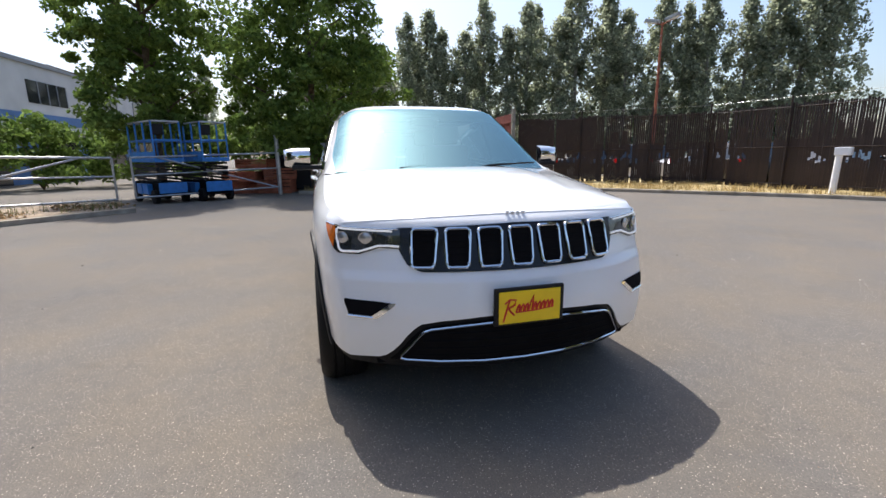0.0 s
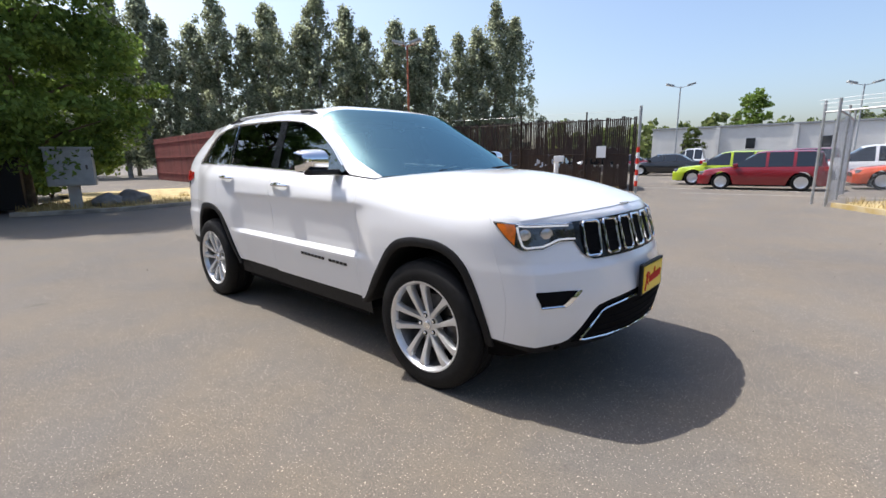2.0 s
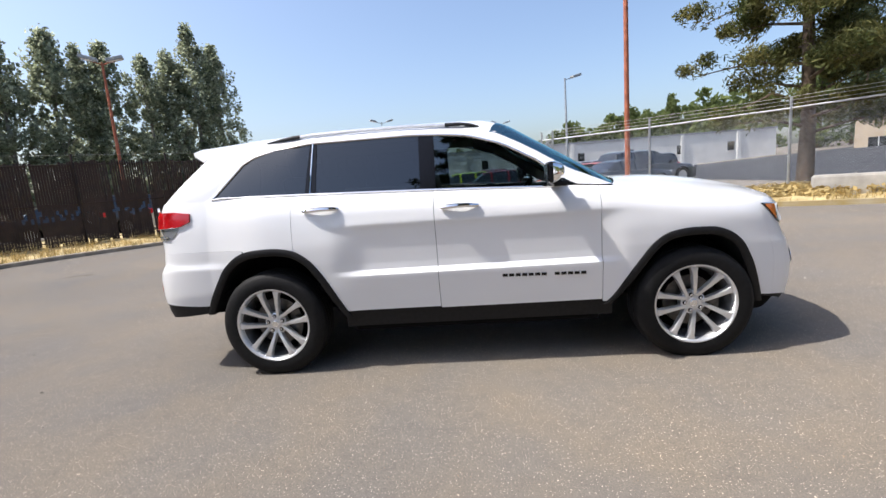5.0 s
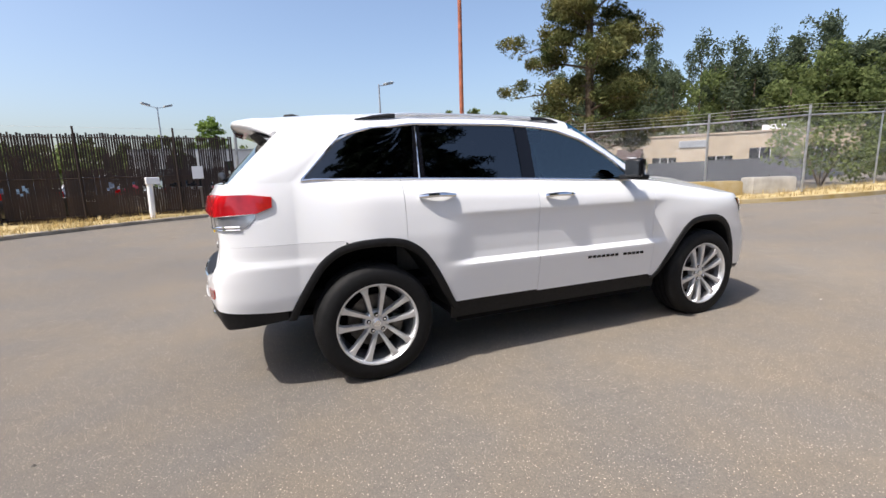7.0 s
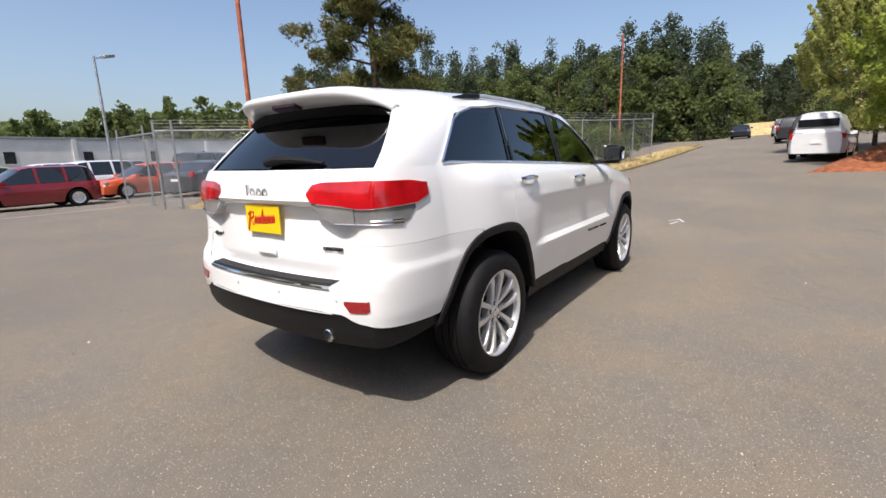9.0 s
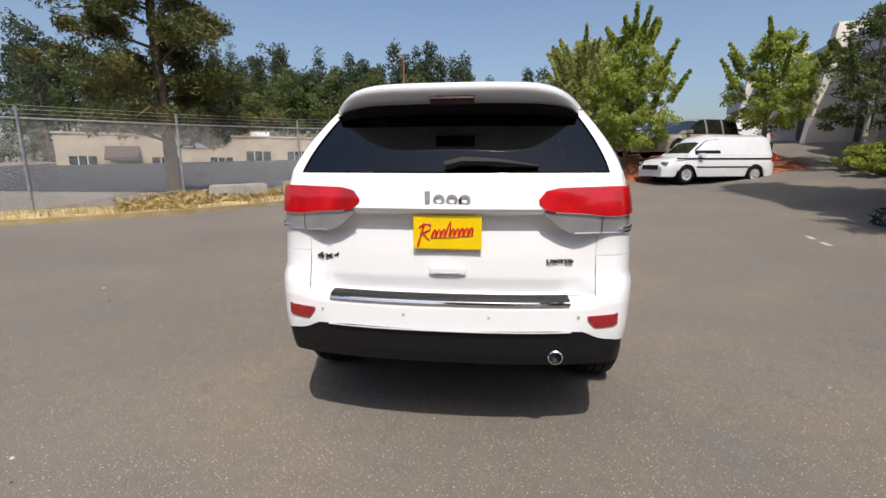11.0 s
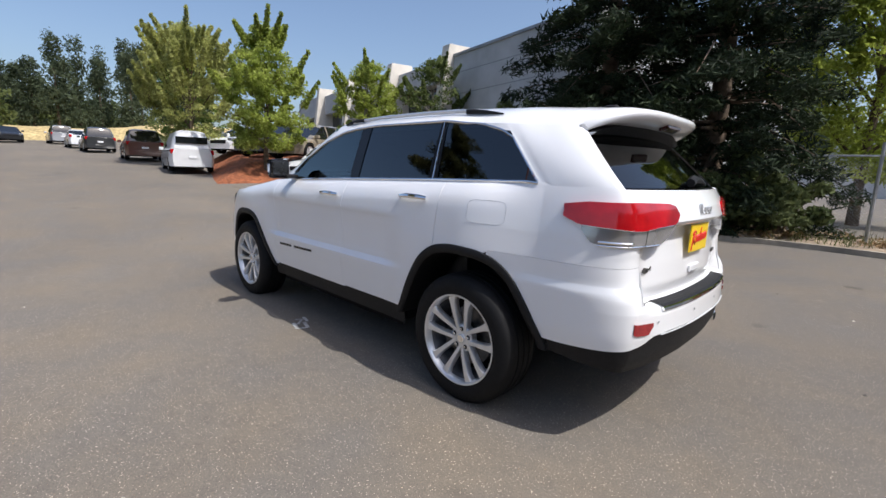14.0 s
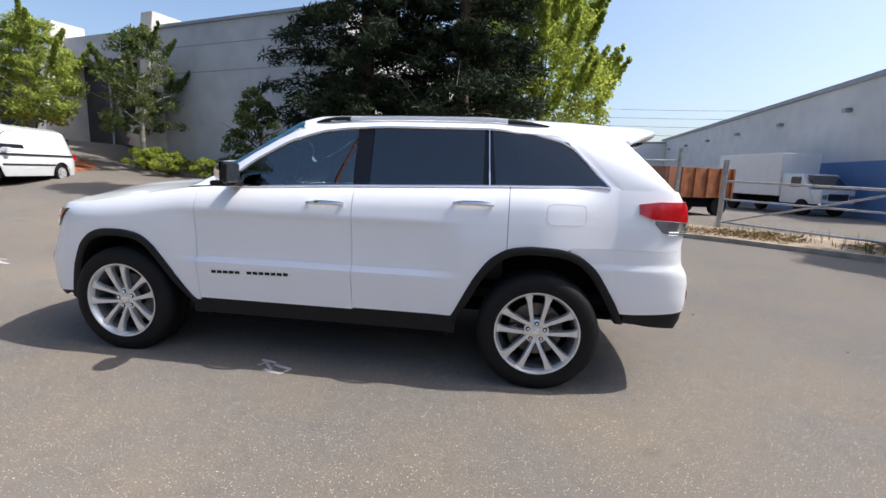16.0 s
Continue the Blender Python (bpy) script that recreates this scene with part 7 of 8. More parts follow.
        for j in range(33):
            r = -1 + 2 * j / 32
            edge = 0.945 - 0.030 * (1 - a)
            p0, p1 = 0.965 + 0.155 * (1 - r * r), roof_front(r * edge) - 0.008
            p = p0 + (p1 - p0) * a
            row.append(roof_pt(min(p, 1.14), r * edge, 0.002))
        P.append(row)
    bm = facing(grid(bmesh.new(), P), (1, 0, 0.5))
    part("windscreen", bm, SCREEN_GLASS, car, "raked clear windscreen", 60)
    # side windows
    both("front_door_window", lambda: upper(bmesh.new(), 0.655, -0.225, 0.03, 0.965, 22, 8, -0.004), SIDE_GLASS, car, "lightly tinted front door glass")
    both("rear_door_window", lambda: upper(bmesh.new(), -0.325, -1.075, 0.03, 0.965, 16, 8, -0.004), PRIVACY, car, "dark privacy glass")

    def quarter_pane():
        """Evenly bowed glass, its sweep taken from three stations."""
        def sweep(p, w):
            a, b, c = (side_pane(e, w, -0.004).y for e in (-1.145, -1.50, -1.855))
            u = (p + 1.145) / -0.71
            return a * (1 - u) * (1 - 2 * u) + 4 * b * u * (1 - u) + c * u * (2 * u - 1)
        P = []
        for i in range(17):
            p = -1.145 - 0.71 * i / 16
            top = 0.965 - 0.10 * smooth_step(-1.74, -1.86, p)
            row = []
            for j in range(9):
                w = 0.03 + (top - 0.03) * j / 8
                v = side_pane(p, w, -0.004)
                row.append(Vector((v.x, sweep(p, w), v.z)))
            P.append(row)
        return facing(grid(bmesh.new(), P), (0, 1, 0))
    both("quarter_window", quarter_pane, PRIVACY, car, "dark privacy glass")
    both("centre_pillar", lambda: upper(bmesh.new(), -0.222, -0.33, 0.0, 1.0, 4, 8, 0.001), GLOSS_BLACK, car, "gloss black pillar trim")
    both("back_pillar", lambda: upper(bmesh.new(), -1.07, -1.15, 0.0, 1.0, 4, 8, 0.001), GLOSS_BLACK, car, "gloss black pillar trim")

    both("pillar_trim", lambda: tube(bmesh.new(), [side_pane(-1.112, 0.02 + 0.95 * k / 8, 0.004) for k in range(9)], 0.0045, 6), CHROME, car, "thin bright pillar strip")

    def daylight_trim():
        line = [side_pane(0.66 - k * (0.66 + 1.86) / 40, 0.012, 0.003) for k in range(41)]
        line += [side_pane(-1.862, 0.05 + 0.70 * k / 8, 0.003) for k in range(9)]
        line += [side_pane(-1.855 + 0.16 * k / 5, 0.80 + 0.18 * (k / 5) ** 0.6, 0.003) for k in range(1, 6)]
        line += [side_pane(-1.68 + (2.31) * k / 40, 0.985, 0.003) for k in range(1, 41)]
        return tube(bmesh.new(), line, 0.0075, 6)
    both("window_surround", daylight_trim, CHROME, car, "thin bright chrome window surround")
    # roof rails
    def rail_bar():
        bm = bmesh.new()
        ps = [0.0, -0.12, -0.4, -0.8, -1.2, -1.46]
        tube(bm, [roof_pt(p, 0.90) + Vector((0, 0, h)) for p, h in zip(ps, [0.014, 0.018, 0.021, 0.022, 0.021, 0.019])], 0.013, 8)
        return bm
    rails = both("roof_rail", rail_bar, ALLOY, car, "satin silver roof rail")
    for o, s in zip(rails, (1, -1)):
        for ps, rs in (((0.10, 0.04, -0.04, -0.14), (0.004, 0.012, 0.016, 0.015)), ((-1.42, -1.52, -1.66, -1.78), (0.015, 0.016, 0.013, 0.004))):
            line = [roof_pt(p, 0.90) + Vector((0, 0, min(r, 0.017) * 1.3)) for p, r in zip(ps, rs)]
            part("rail_foot", tube(bmesh.new(), [Vector((v.x, s * v.y, v.z)) for v in line], list(rs), 8), BLACK_PLASTIC, o, "", 50)
    # tail glass, spoiler
    P = []
    for k in range(9):
        row = []
        for j in range(21):
            r = -1 + 2 * j / 20
            z = 1.292 + (1.60 - 1.292) * k / 8
            e = side_pane(-2.245, (z - belt(-2.245)[1]) / (eaves_z(-2.245) - belt(-2.245)[1]))
            row.append(Vector((e.x - 0.075 * (1 - r * r) - 0.002, e.y * r * 0.93, z)))
        P.append(row)
    part("rear_window", facing(grid(bmesh.new(), P), (-1, 0, 0.5)), REAR_GLASS, car, "dark tinted rear window", 60)
    P = []
    for k in range(13):
        row = []
        for r in (-1.0, -0.93):
            z = 1.28 + (1.586 - 1.28) * k / 12
            e = side_pane(-2.245, (z - belt(-2.245)[1]) / (eaves_z(-2.245) - belt(-2.245)[1]))
            row.append(Vector((e.x - 0.075 * (1 - r * r) - (0.003 if r > -0.99 else 0.0), e.y * r, z)))
        P.append(row)
    both("tailgate_frame", lambda: grid(bmesh.new(), P), WHITE_PAINT, car, "", 40)
    top, low = [], []
    for j in range(33):
        r = math.sin(math.pi / 2 * (-1 + 2 * j / 32)) * 0.99
        u = abs(r)
        a, b = roof_pt(-2.16, r, 0.0015), roof_pt(-2.245, r, 0.0015)
        tip = -2.215 + 0.245 * u ** 4.6
        fall = 0.10 * (b.x - tip)
        mid = b.lerp(Vector((tip, b.y * 0.985, b.z - fall)), 0.55) + Vector((0, 0, 0.006))
        end = Vector((tip, b.y * 0.975, b.z - fall - 0.004))
        deep = 0.070 - 0.040 * u ** 5
        thin = 1.0 - 0.45 * u ** 6
        lip = [end + Vector((-0.008, 0, -0.012 * thin)), end + Vector((-0.006, 0, -0.030 * thin)), end + Vector((0.008, 0, -0.046 * thin)), end + Vector((0.035, 0, -deep * 0.88)), end + Vector((0.07, 0, -deep)), end + Vector((0.125, 0, -deep * 1.08))]
        top.append([a, b, mid, end] + lip)
        gx = -2.245 + 0.97 * (1.555 - 1.285) - 0.075 * (1 - r * r)
        low.append([lip[-1], Vector((gx - 0.045, b.y * 0.965, min(lip[-1].z + 0.004, 1.612 - 0.05 * u ** 4))), Vector((gx + 0.02, b.y * 0.955, 1.556 - 0.035 * u ** 4))])
    sp = part("spoiler", grid(bmesh.new(), top), WHITE_PAINT, car, "white roof spoiler lip", 60)
    # inner underside coloured near-black for the shade between lip and glass
    part("spoiler_underside", grid(bmesh.new(), low), BLACK_PLASTIC, sp, "spoiler underside, near-black for the shade above the glass", 60)
    for i in (0, 32):
        bm = bmesh.new()
        bm.faces.new([bm.verts.new(p) for p in top[i][1:] + low[i][1:]])
        part("spoiler_end", bm, WHITE_PAINT, sp)
    part("brake_light", boxm((-0.027, -0.105, -0.010), (0.027, 0.105, 0.010), 0.006, pose(-2.176, 0, 1.618, 0, 21, 0)), BRAKE_RED, sp, "unlit dark red high brake light")
    # tail lamps
    red_lo = lambda q: tab(q, (5.19, 1.150), (5.32, 1.118), (5.9, 1.106), (6.06, 1.104), (6.14, 1.115), (6.33, 1.124), (6.365, 1.16))  # noqa: E731
    red_hi = lambda q: tab(q, (5.19, 1.208), (5.4, 1.224), (6.0, 1.226), (6.28, 1.219), (6.335, 1.206), (6.365, 1.175))  # noqa: E731
    both("tail_lamp", lambda: band(5.19, 6.365, red_lo, red_hi, off=0.013, rows=4, thick=0.022, dip=0.0), RED_LENS, car, "red wrap-around tail lamp")
    rev_lo = lambda q: tab(q, (5.34, 1.095), (5.44, 1.038), (6.0, 1.024), (6.20, 1.024), (6.26, 1.050), (6.335, 1.108))  # noqa: E731
    both("reversing_lamp", lambda: band(5.34, 6.335, rev_lo, lambda q: max(red_lo(q) - 0.003, rev_lo(q) + 0.004), off=0.004, rows=4, thick=0.055, dip=0.0), CLEAR_LENS, car, "clear smoked reversing lamp")
    both("lamp_strip", lambda: ribbon([(5.50 + 0.44 * k / 16, 1.046) for k in range(17)], 0.0065, 0.006, dip=0.0), CHROME, car, "bright lamp insert")
    both("lamp_strip", lambda: ribbon([(5.50 + 0.70 * k / 16, 1.030) for k in range(17)], 0.0040, 0.006, dip=0.0), CHROME, car, "bright lamp insert")
    both("lamp_line", lambda: ribbon([(5.34 + 0.95 * k / 24, red_lo(5.34 + 0.95 * k / 24) - 0.001) for k in range(25)], 0.0030, 0.010, dip=0.0), CHROME, car, "thin bright line between the lenses")
    both("lamp_divider", lambda: ribbon([(6.075, 1.03), (6.075, 1.10), (6.075, 1.22)], 0.0016, 0.0125, dip=0.0), GLOSS_BLACK, car, "thin lamp joint")
    both("rear_reflector", lambda: band(5.90, 6.125, lambda q: tab(q, (5.90, 0.628), (6.09, 0.612), (6.125, 0.652)), lambda q: tab(q, (5.90, 0.678), (6.125, 0.668)), off=0.006, rows=2, thick=0.01), DARK_RED, car, "dark red bumper reflector")
    # rear plate, handle, step, badge shapes, wiper
    pl = part("rear_plate", boxm((-2.400, -0.1525, 0.952), (-2.392, 0.1525, 1.104), 0.004), YELLOW_PLATE, car, "yellow dealer plate with red script")
    part("plate_lettering", plate_text(bmesh.new(), (-2.401, 0, 1.028, -1), 0.30, 0.152), RED_INK, pl, "red brush-script bars")
    part("tailgate_handle", boxm((-2.398, -0.085, 0.832), (-2.380, 0.085, 0.874), 0.012), WHITE_PAINT, car)
    # raised grey strip drawn for the shade in the handle's slot
    part("handle_recess", boxm((-2.401, -0.060, 0.838), (-2.396, 0.060, 0.846), 0.003), SENSOR, car)
    bm = bmesh.new()
    P = []
    for j in range(25):
        y = -0.54 + 1.08 * j / 24
        P.append([Vector((tail_x(y, 0.76) + 0.002, y, 0.7485)), Vector((tail_x(y, 0.735), y, 0.7435)), Vector((tail_x(y, 0.71) - 0.003, y, 0.728))])
    grid(bm, P)
    st = part("bumper_step", bm, BLACK_PLASTIC, car, "ribbed black bumper step", 30)
    part("step_trim", tube(bmesh.new(), [(tail_x(-0.54 + 1.08 * j / 24, 0.72) - 0.004, -0.54 + 1.08 * j / 24, 0.722) for j in range(25)], 0.011, 8), CHROME, st, "bright chrome step edge")
    bm = bmesh.new()
    line = []
    for j in range(31):
        y = -0.55 + 1.10 * j / 30
        line.append((tail_x(y, 0.595) - 0.003, y, 0.597))
    part("valance_trim", tube(bm, line, 0.004, 6), SENSOR, car, "thin satin trim line")
    for y in (-0.58, -0.19, 0.19, 0.58):
        bm = lathe(bmesh.new(), [(0.0, 0.0), (0.006, 0.0), (0.007, 0.003)], 14, Matrix.Translation((tail_x(y, 0.665) - 0.002, y, 0.665)) @ Matrix.Rotation(math.pi / 2, 4, "Z"))
        part("parking_sensor", bm, SENSOR, car, "small round parking sensor")
    bx = -2.408
    part("badge_shape", boxm((bx - 0.012, 0.072, 1.146), (bx + 0.006, 0.098, 1.216), 0.008), ALLOY, car, "chrome badge shape")
    for y in (0.034, -0.022):
        bm = lathe(bmesh.new(), [(0.024, 0.0), (0.026, 0.007), (0.012, 0.007), (0.010, 0.0)], 18, Matrix.Translation((bx - 0.004, y, 1.172)) @ Matrix.Rotation(math.pi / 2, 4, "Z"))
        part("badge_shape", bm, ALLOY, car, "chrome badge shape")
    bm = lathe(bmesh.new(), [(0.024, 0.0), (0.026, 0.007), (0.012, 0.007), (0.010, 0.0)], 18, Matrix.Translation((bx - 0.004, -0.078, 1.172)) @ Matrix.Rotation(math.pi / 2, 4, "Z"))
    box(bm, (bx - 0.011, -0.063, 1.130), (bx - 0.002, -0.050, 1.182))
    part("badge_shape", bm, ALLOY, car, "chrome badge shape")
    for word, y0, size, gap, wide, lab in (("4x4", 0.625, 0.036, 1.25, 1.75, "grey 4x4 badge"), ("LIMITED", -0.440, 0.022, 1.15, 1.35, "small grey trim-level lettering")):
        fc = bpy.data.curves.new("badge_text", "FONT")
        fc.body, fc.size, fc.extrude, fc.offset, fc.space_character = word, size, 0.005, 0.0008, gap
        tmp = new("badge_text", fc)
        me = bpy.data.meshes.new_from_object(tmp.evaluated_get(bpy.context.evaluated_depsgraph_get()))
        bpy.data.objects.remove(tmp)
        me.materials.clear()
        me.materials.append(DARK_METAL)
        tx = new("badge_lettering", me)
        tx.parent = car
        turn = math.atan2(tail_x(abs(y0) + 0.06, 0.90) - tail_x(abs(y0) - 0.06, 0.90), 0.12) * (1 if y0 > 0 else -1)
        spot = Vector((tail_x(y0, 0.90) - 0.007, y0, 0.892))
        tx.matrix_basis = Matrix.Translation(spot) @ Matrix.Rotation(-turn * 1.1, 4, "Z") @ Matrix(((0, 0, -1, 0), (-1, 0, 0, 0), (0, 1, 0, 0), (0, 0, 0, 1))) @ Matrix.Diagonal((wide, 1, 1, 1))
        tx["label"] = lab
    bm = tube(bmesh.new(), [(-2.325, 0.02, 1.322), (-2.315, -0.06, 1.340), (-2.305, -0.22, 1.336), (-2.285, -0.40, 1.315)], [0.024, 0.026, 0.018, 0.008], 8)
    part("rear_wiper", bm, BLACK_PLASTIC, car, "black rear wiper", 40)
    bm = lathe(bmesh.new(), [(0.034, -0.12), (0.034, 0.02), (0.028, 0.025), (0.027, -0.10)], 20, Matrix.Translation((-2.400, -0.49, 0.470)) @ Matrix.Rotation(math.pi / 2, 4, "Z"))
    part("exhaust_tip", bm, CHROME, car, "chrome exhaust tip", 40)
    # front: grille, lamps, plate, intake
    part("grille_panel", band(0, 0.560, lambda q: tab(q, (0, 0.798), (0.48, 0.800), (0.53, 0.835), (0.56, 0.90)), lambda q: tab(q, (0, 1.008), (0.56, 0.994)), off=0.006, rows=6, whole=True), GLOSS_BLACK, car, "gloss black grille surround", 40)
    for k in range(7):
        c = -0.450 + 0.150 * k
        w, lean = 0.056, 0.010 * (k - 3) / 3

        def slot(u, v, off):
            y = c + u * w * (1 - 0.12 * (v < 0)) + lean * (-v)
            z = 0.904 + v * 0.085
            p = on_skin(abs(y), z, off)
            return Vector((p.x, math.copysign(p.y, y) if abs(y) > 1e-6 else 0.0, p.z))
        ring, cu, cv = [], 0.36, 0.25
        for ox, oy, a0 in ((1, 1, 0.0), (-1, 1, 1.0), (-1, -1, 2.0), (1, -1, 3.0)):
            for t in range(7):
                an = (a0 + t / 6) * math.pi / 2
                ring.append((ox * (1 - cu) + cu * math.cos(an), oy * (1 - cv) + cv * math.sin(an)))
        pts = [slot(u, v, 0.012) for u, v in ring]
        fr = part("grille_ring", tube(bmesh.new(), pts + pts[:2], 0.0078, 6, False), CHROME, car, "chrome grille ring", 50)
        bm = bmesh.new()
        bm.faces.new([bm.verts.new(slot(u * 0.96, v * 0.96, 0.009)) for u, v in ring])
        part("grille_mesh", bm, DARK_LINER, fr, "black grille mesh")
        bm = bmesh.new()
        for i in range(1, 6):
            tube(bm, [slot(-0.9, -1 + i / 3, 0.011), slot(0.9, -1 + i / 3, 0.011)], 0.0022, 4)
        part("grille_bar", bm, DARK_LINER, fr)
    hl_lo = lambda q: tab(q, (0.548, 0.900), (0.64, 0.904), (0.73, 0.872), (0.94, 0.872), (1.01, 0.890), (1.08, 0.935), (1.165, 1.004))  # noqa: E731
    hl_hi = lambda q: tab(q, (0.548, 0.990), (0.8, 0.997), (1.165, 1.010))  # noqa: E731
    for o, s in zip(both("headlamp", lambda: band(0.548, 1.165, hl_lo, hl_hi, off=0.007, rows=5, step=0.02, thick=0.014, extra=(0.64, 0.73, 0.94, 1.01)), LAMP_DARK, car, "dark headlamp with a white light strip"), (1, -1)):
        mk = (lambda bm: bm) if s > 0 else mirror
        part("lamp_rim", mk(ribbon([(q, hl_hi(q) - 0.003) for q in [0.555 + 0.60 * k / 16 for k in range(17)]], 0.0035, 0.009)), CHROME, o, "thin chrome upper rim", 50)
        part("light_strip", mk(ribbon([(0.58 + 0.34 * k / 10, hl_hi(0.58 + 0.34 * k / 10) - 0.013) for k in range(11)], 0.0050, 0.010)), DRL, o, "white light strip", 50)
        part("light_strip", mk(ribbon([(0.555, 0.911), (0.60, 0.914), (0.645, 0.913), (0.69, 0.897), (0.73, 0.884), (0.80, 0.882), (0.88, 0.884), (0.92, 0.896), (0.935, 0.930), (0.945, 0.965), (0.94, 0.984)], 0.0058, 0.010)), DRL, o, "white light strip", 50)
        part("indicator", mk(band(0.965, 1.135, lambda q: max(hl_lo(q) + 0.007, tab(q, (0.965, 0.975), (1.01, 0.898))), lambda q: hl_hi(q) - 0.008, off=0.010, rows=3, step=0.015)), AMBER, o, "amber side marker lens", 40)
        for q in (0.70, 0.84):
            n = skin_normal(q, 0.94)
            bm = lathe(bmesh.new(), [(0.0, 0.006), (0.018, 0.005), (0.028, 0.001), (0.032, -0.001), (0.036, 0.001)], 18, Matrix.Translation(on_skin(q, 0.940, 0.0075)) @ Matrix.Rotation(math.atan2(n.y, n.x) - math.pi / 2, 4, "Z"))
            part("projector", mk(bm), CLEAR_LENS, o, "round projector lens", 40)
    fog_lo = lambda q: tab(q, (0.60, 0.652), (0.64, 0.624), (0.69, 0.600), (0.80, 0.602), (0.86, 0.622), (0.905, 0.655))  # noqa: E731
    fog_hi = lambda q: tab(q, (0.60, 0.661), (0.66, 0.668), (0.88, 0.674), (0.905, 0.668))  # noqa: E731
    both("fog_lamp_recess", lambda: band(0.60, 0.905, fog_lo, fog_hi, off=0.003, rows=4, step=0.02), DARK_LINER, car, "black fog lamp recess")
    both("fog_lamp_trim", lambda: band(0.592, 0.70, lambda q: tab(q, (0.592, 0.655), (0.68, 0.588), (0.70, 0.590)), lambda q: tab(q, (0.592, 0.664), (0.615, 0.662), (0.66, 0.628), (0.70, 0.600)), off=0.008, rows=3, step=0.012, thick=0.008), CHROME, car, "chrome fog lamp trim")
    both("fog_lamp_edge", lambda: ribbon([(0.69, 0.594), (0.75, 0.595), (0.80, 0.597)], 0.006, 0.005), CHROME, car, "thin chrome lower edge")
    intake = part("lower_intake", band(0, 0.62, lambda q: tab(q, (0, 0.375), (0.62, 0.385)), lambda q: tab(q, (0, 0.590), (0.2, 0.586), (0.40, 0.568), (0.48, 0.552), (0.53, 0.505), (0.58, 0.43), (0.62, 0.39)), off=0.004, rows=4, whole=True), DARK_LINER, car, "black lower air intake", 40)
    line = [(0.0, 0.578), (0.2, 0.573), (0.36, 0.560), (0.445, 0.549), (0.475, 0.537), (0.50, 0.508), (0.54, 0.452), (0.572, 0.410), (0.572, 0.398), (0.55, 0.392), (0.4, 0.386), (0.2, 0.383), (0.0, 0.382)]
    pts = [on_skin(q, z, 0.012) for q, z in line]
    loop = pts + [Vector((p.x, -p.y, p.z)) for p in pts[::-1][1:-1]]
    part("intake_trim", tube(bmesh.new(), loop + loop[:2], 0.0065, 6, False), CHROME, intake, "chrome intake surround", 50)
    for i in range(1, 5):
        z = 0.375 + 0.038 * i
        lim = 0.56 - 0.026 * i
        part("intake_bar", tube(bmesh.new(), [Vector((nose_x(-lim + 2 * lim * k / 12, z) + 0.006, -lim + 2 * lim * k / 12, z)) for k in range(13)], 0.005, 6), DARK_LINER, intake)
    fp = part("front_plate_frame", boxm((2.372, -0.172, 0.558), (2.392, 0.172, 0.735), 0.006), BLACK_PLASTIC, car, "black plate frame")
    part("front_plate", boxm((2.388, -0.1525, 0.568), (2.396, 0.1525, 0.720), 0.004), YELLOW_PLATE, fp, "yellow dealer plate with red script")
    part("plate_lettering", plate_text(bmesh.new(), (2.397, 0, 0.644, 1), 0.30, 0.152), RED_INK, fp, "red brush-script bars")
    for k in range(4):
        part("bonnet_badge", boxm((2.190, -0.050 + 0.027 * k, 1.047), (2.214, -0.033 + 0.027 * k, 1.058 if k else 1.062), 0.004), ALLOY, car, "chrome badge shape")
    for y, ln in ((0.25, 0.62), (-0.30, 0.5)):
        bm = tube(bmesh.new(), [(1.10 - 0.10 * (abs(y) / 0.7), y - 0.05, 1.232), (1.055, y + 0.12, 1.246), (1.02, y + ln * 0.7, 1.256)], [0.010, 0.008, 0.006], 6)
        part("windscreen_wiper", bm, BLACK_PLASTIC, car, "black windscreen wiper")
    # doors: handles, badges, mirrors, fuel flap
    for x, z in ((0.055 - 0.12, 1.133), (-0.90 - 0.12, 1.172)):
        def handle(x=x, z=z):
            bm = bmesh.new()
            q = q_of_x(x)
            pts = []
            for k in range(9):
                t = k / 8
                xx = x + 0.125 - 0.25 * t
                p = skin(q_of_x(xx), z + 0.006 * math.sin(math.pi * t))
                pts.append(p + Vector((0, 0.010 + 0.024 * math.sin(math.pi * t) ** 0.6, 0)))
            tube(bm, pts, [0.012, 0.015, 0.016, 0.016, 0.016, 0.016, 0.016, 0.015, 0.012], 8)
            return bm
        both("door_handle", handle, CHROME, car, "chrome pull handle")
    for k in range(13):
        if k == 5:
            continue

        def bar(k=k):
            x = 0.735 - 0.0435 * k
            p = skin(q_of_x(x), 0.634 + 0.001 * k)
            return boxm((x - 0.017, p.y - 0.004, p.z - 0.010), (x + 0.017, p.y + 0.004, p.z + 0.010), 0.002)
        both("badge_bar", bar, GLOSS_BLACK, car, "small dark badge bar")
    def fuel():
        bm = bmesh.new()
        c, pts = (-1.59, 1.13), []
        for t in range(33):
            a = t * math.tau / 32
            ca, sa = math.cos(a), math.sin(a)
            x, z = c[0] + 0.118 * math.copysign(abs(ca) ** 0.4, ca), c[1] + 0.062 * math.copysign(abs(sa) ** 0.4, sa)
            pts.append(on_skin(q_of_x(x), z, 0.0005))
        tube(bm, pts + pts[1:2], 0.0011, 4, False)
        return bm
    part("fuel_flap_seam", fuel(), SENSOR, car, "thin fuel flap seam")

    def mirror_cap():
        bm = bmesh.new()
        P = []
        for i in range(13):
            v = -1 + 2 * i / 12
            row = []
            for j in range(13):
                u = j / 12
                y = 0.945 + 0.19 * u
                h = 0.082 * (1 - 0.25 * u ** 3) * (1 - abs(v) ** 3 * 0.05)
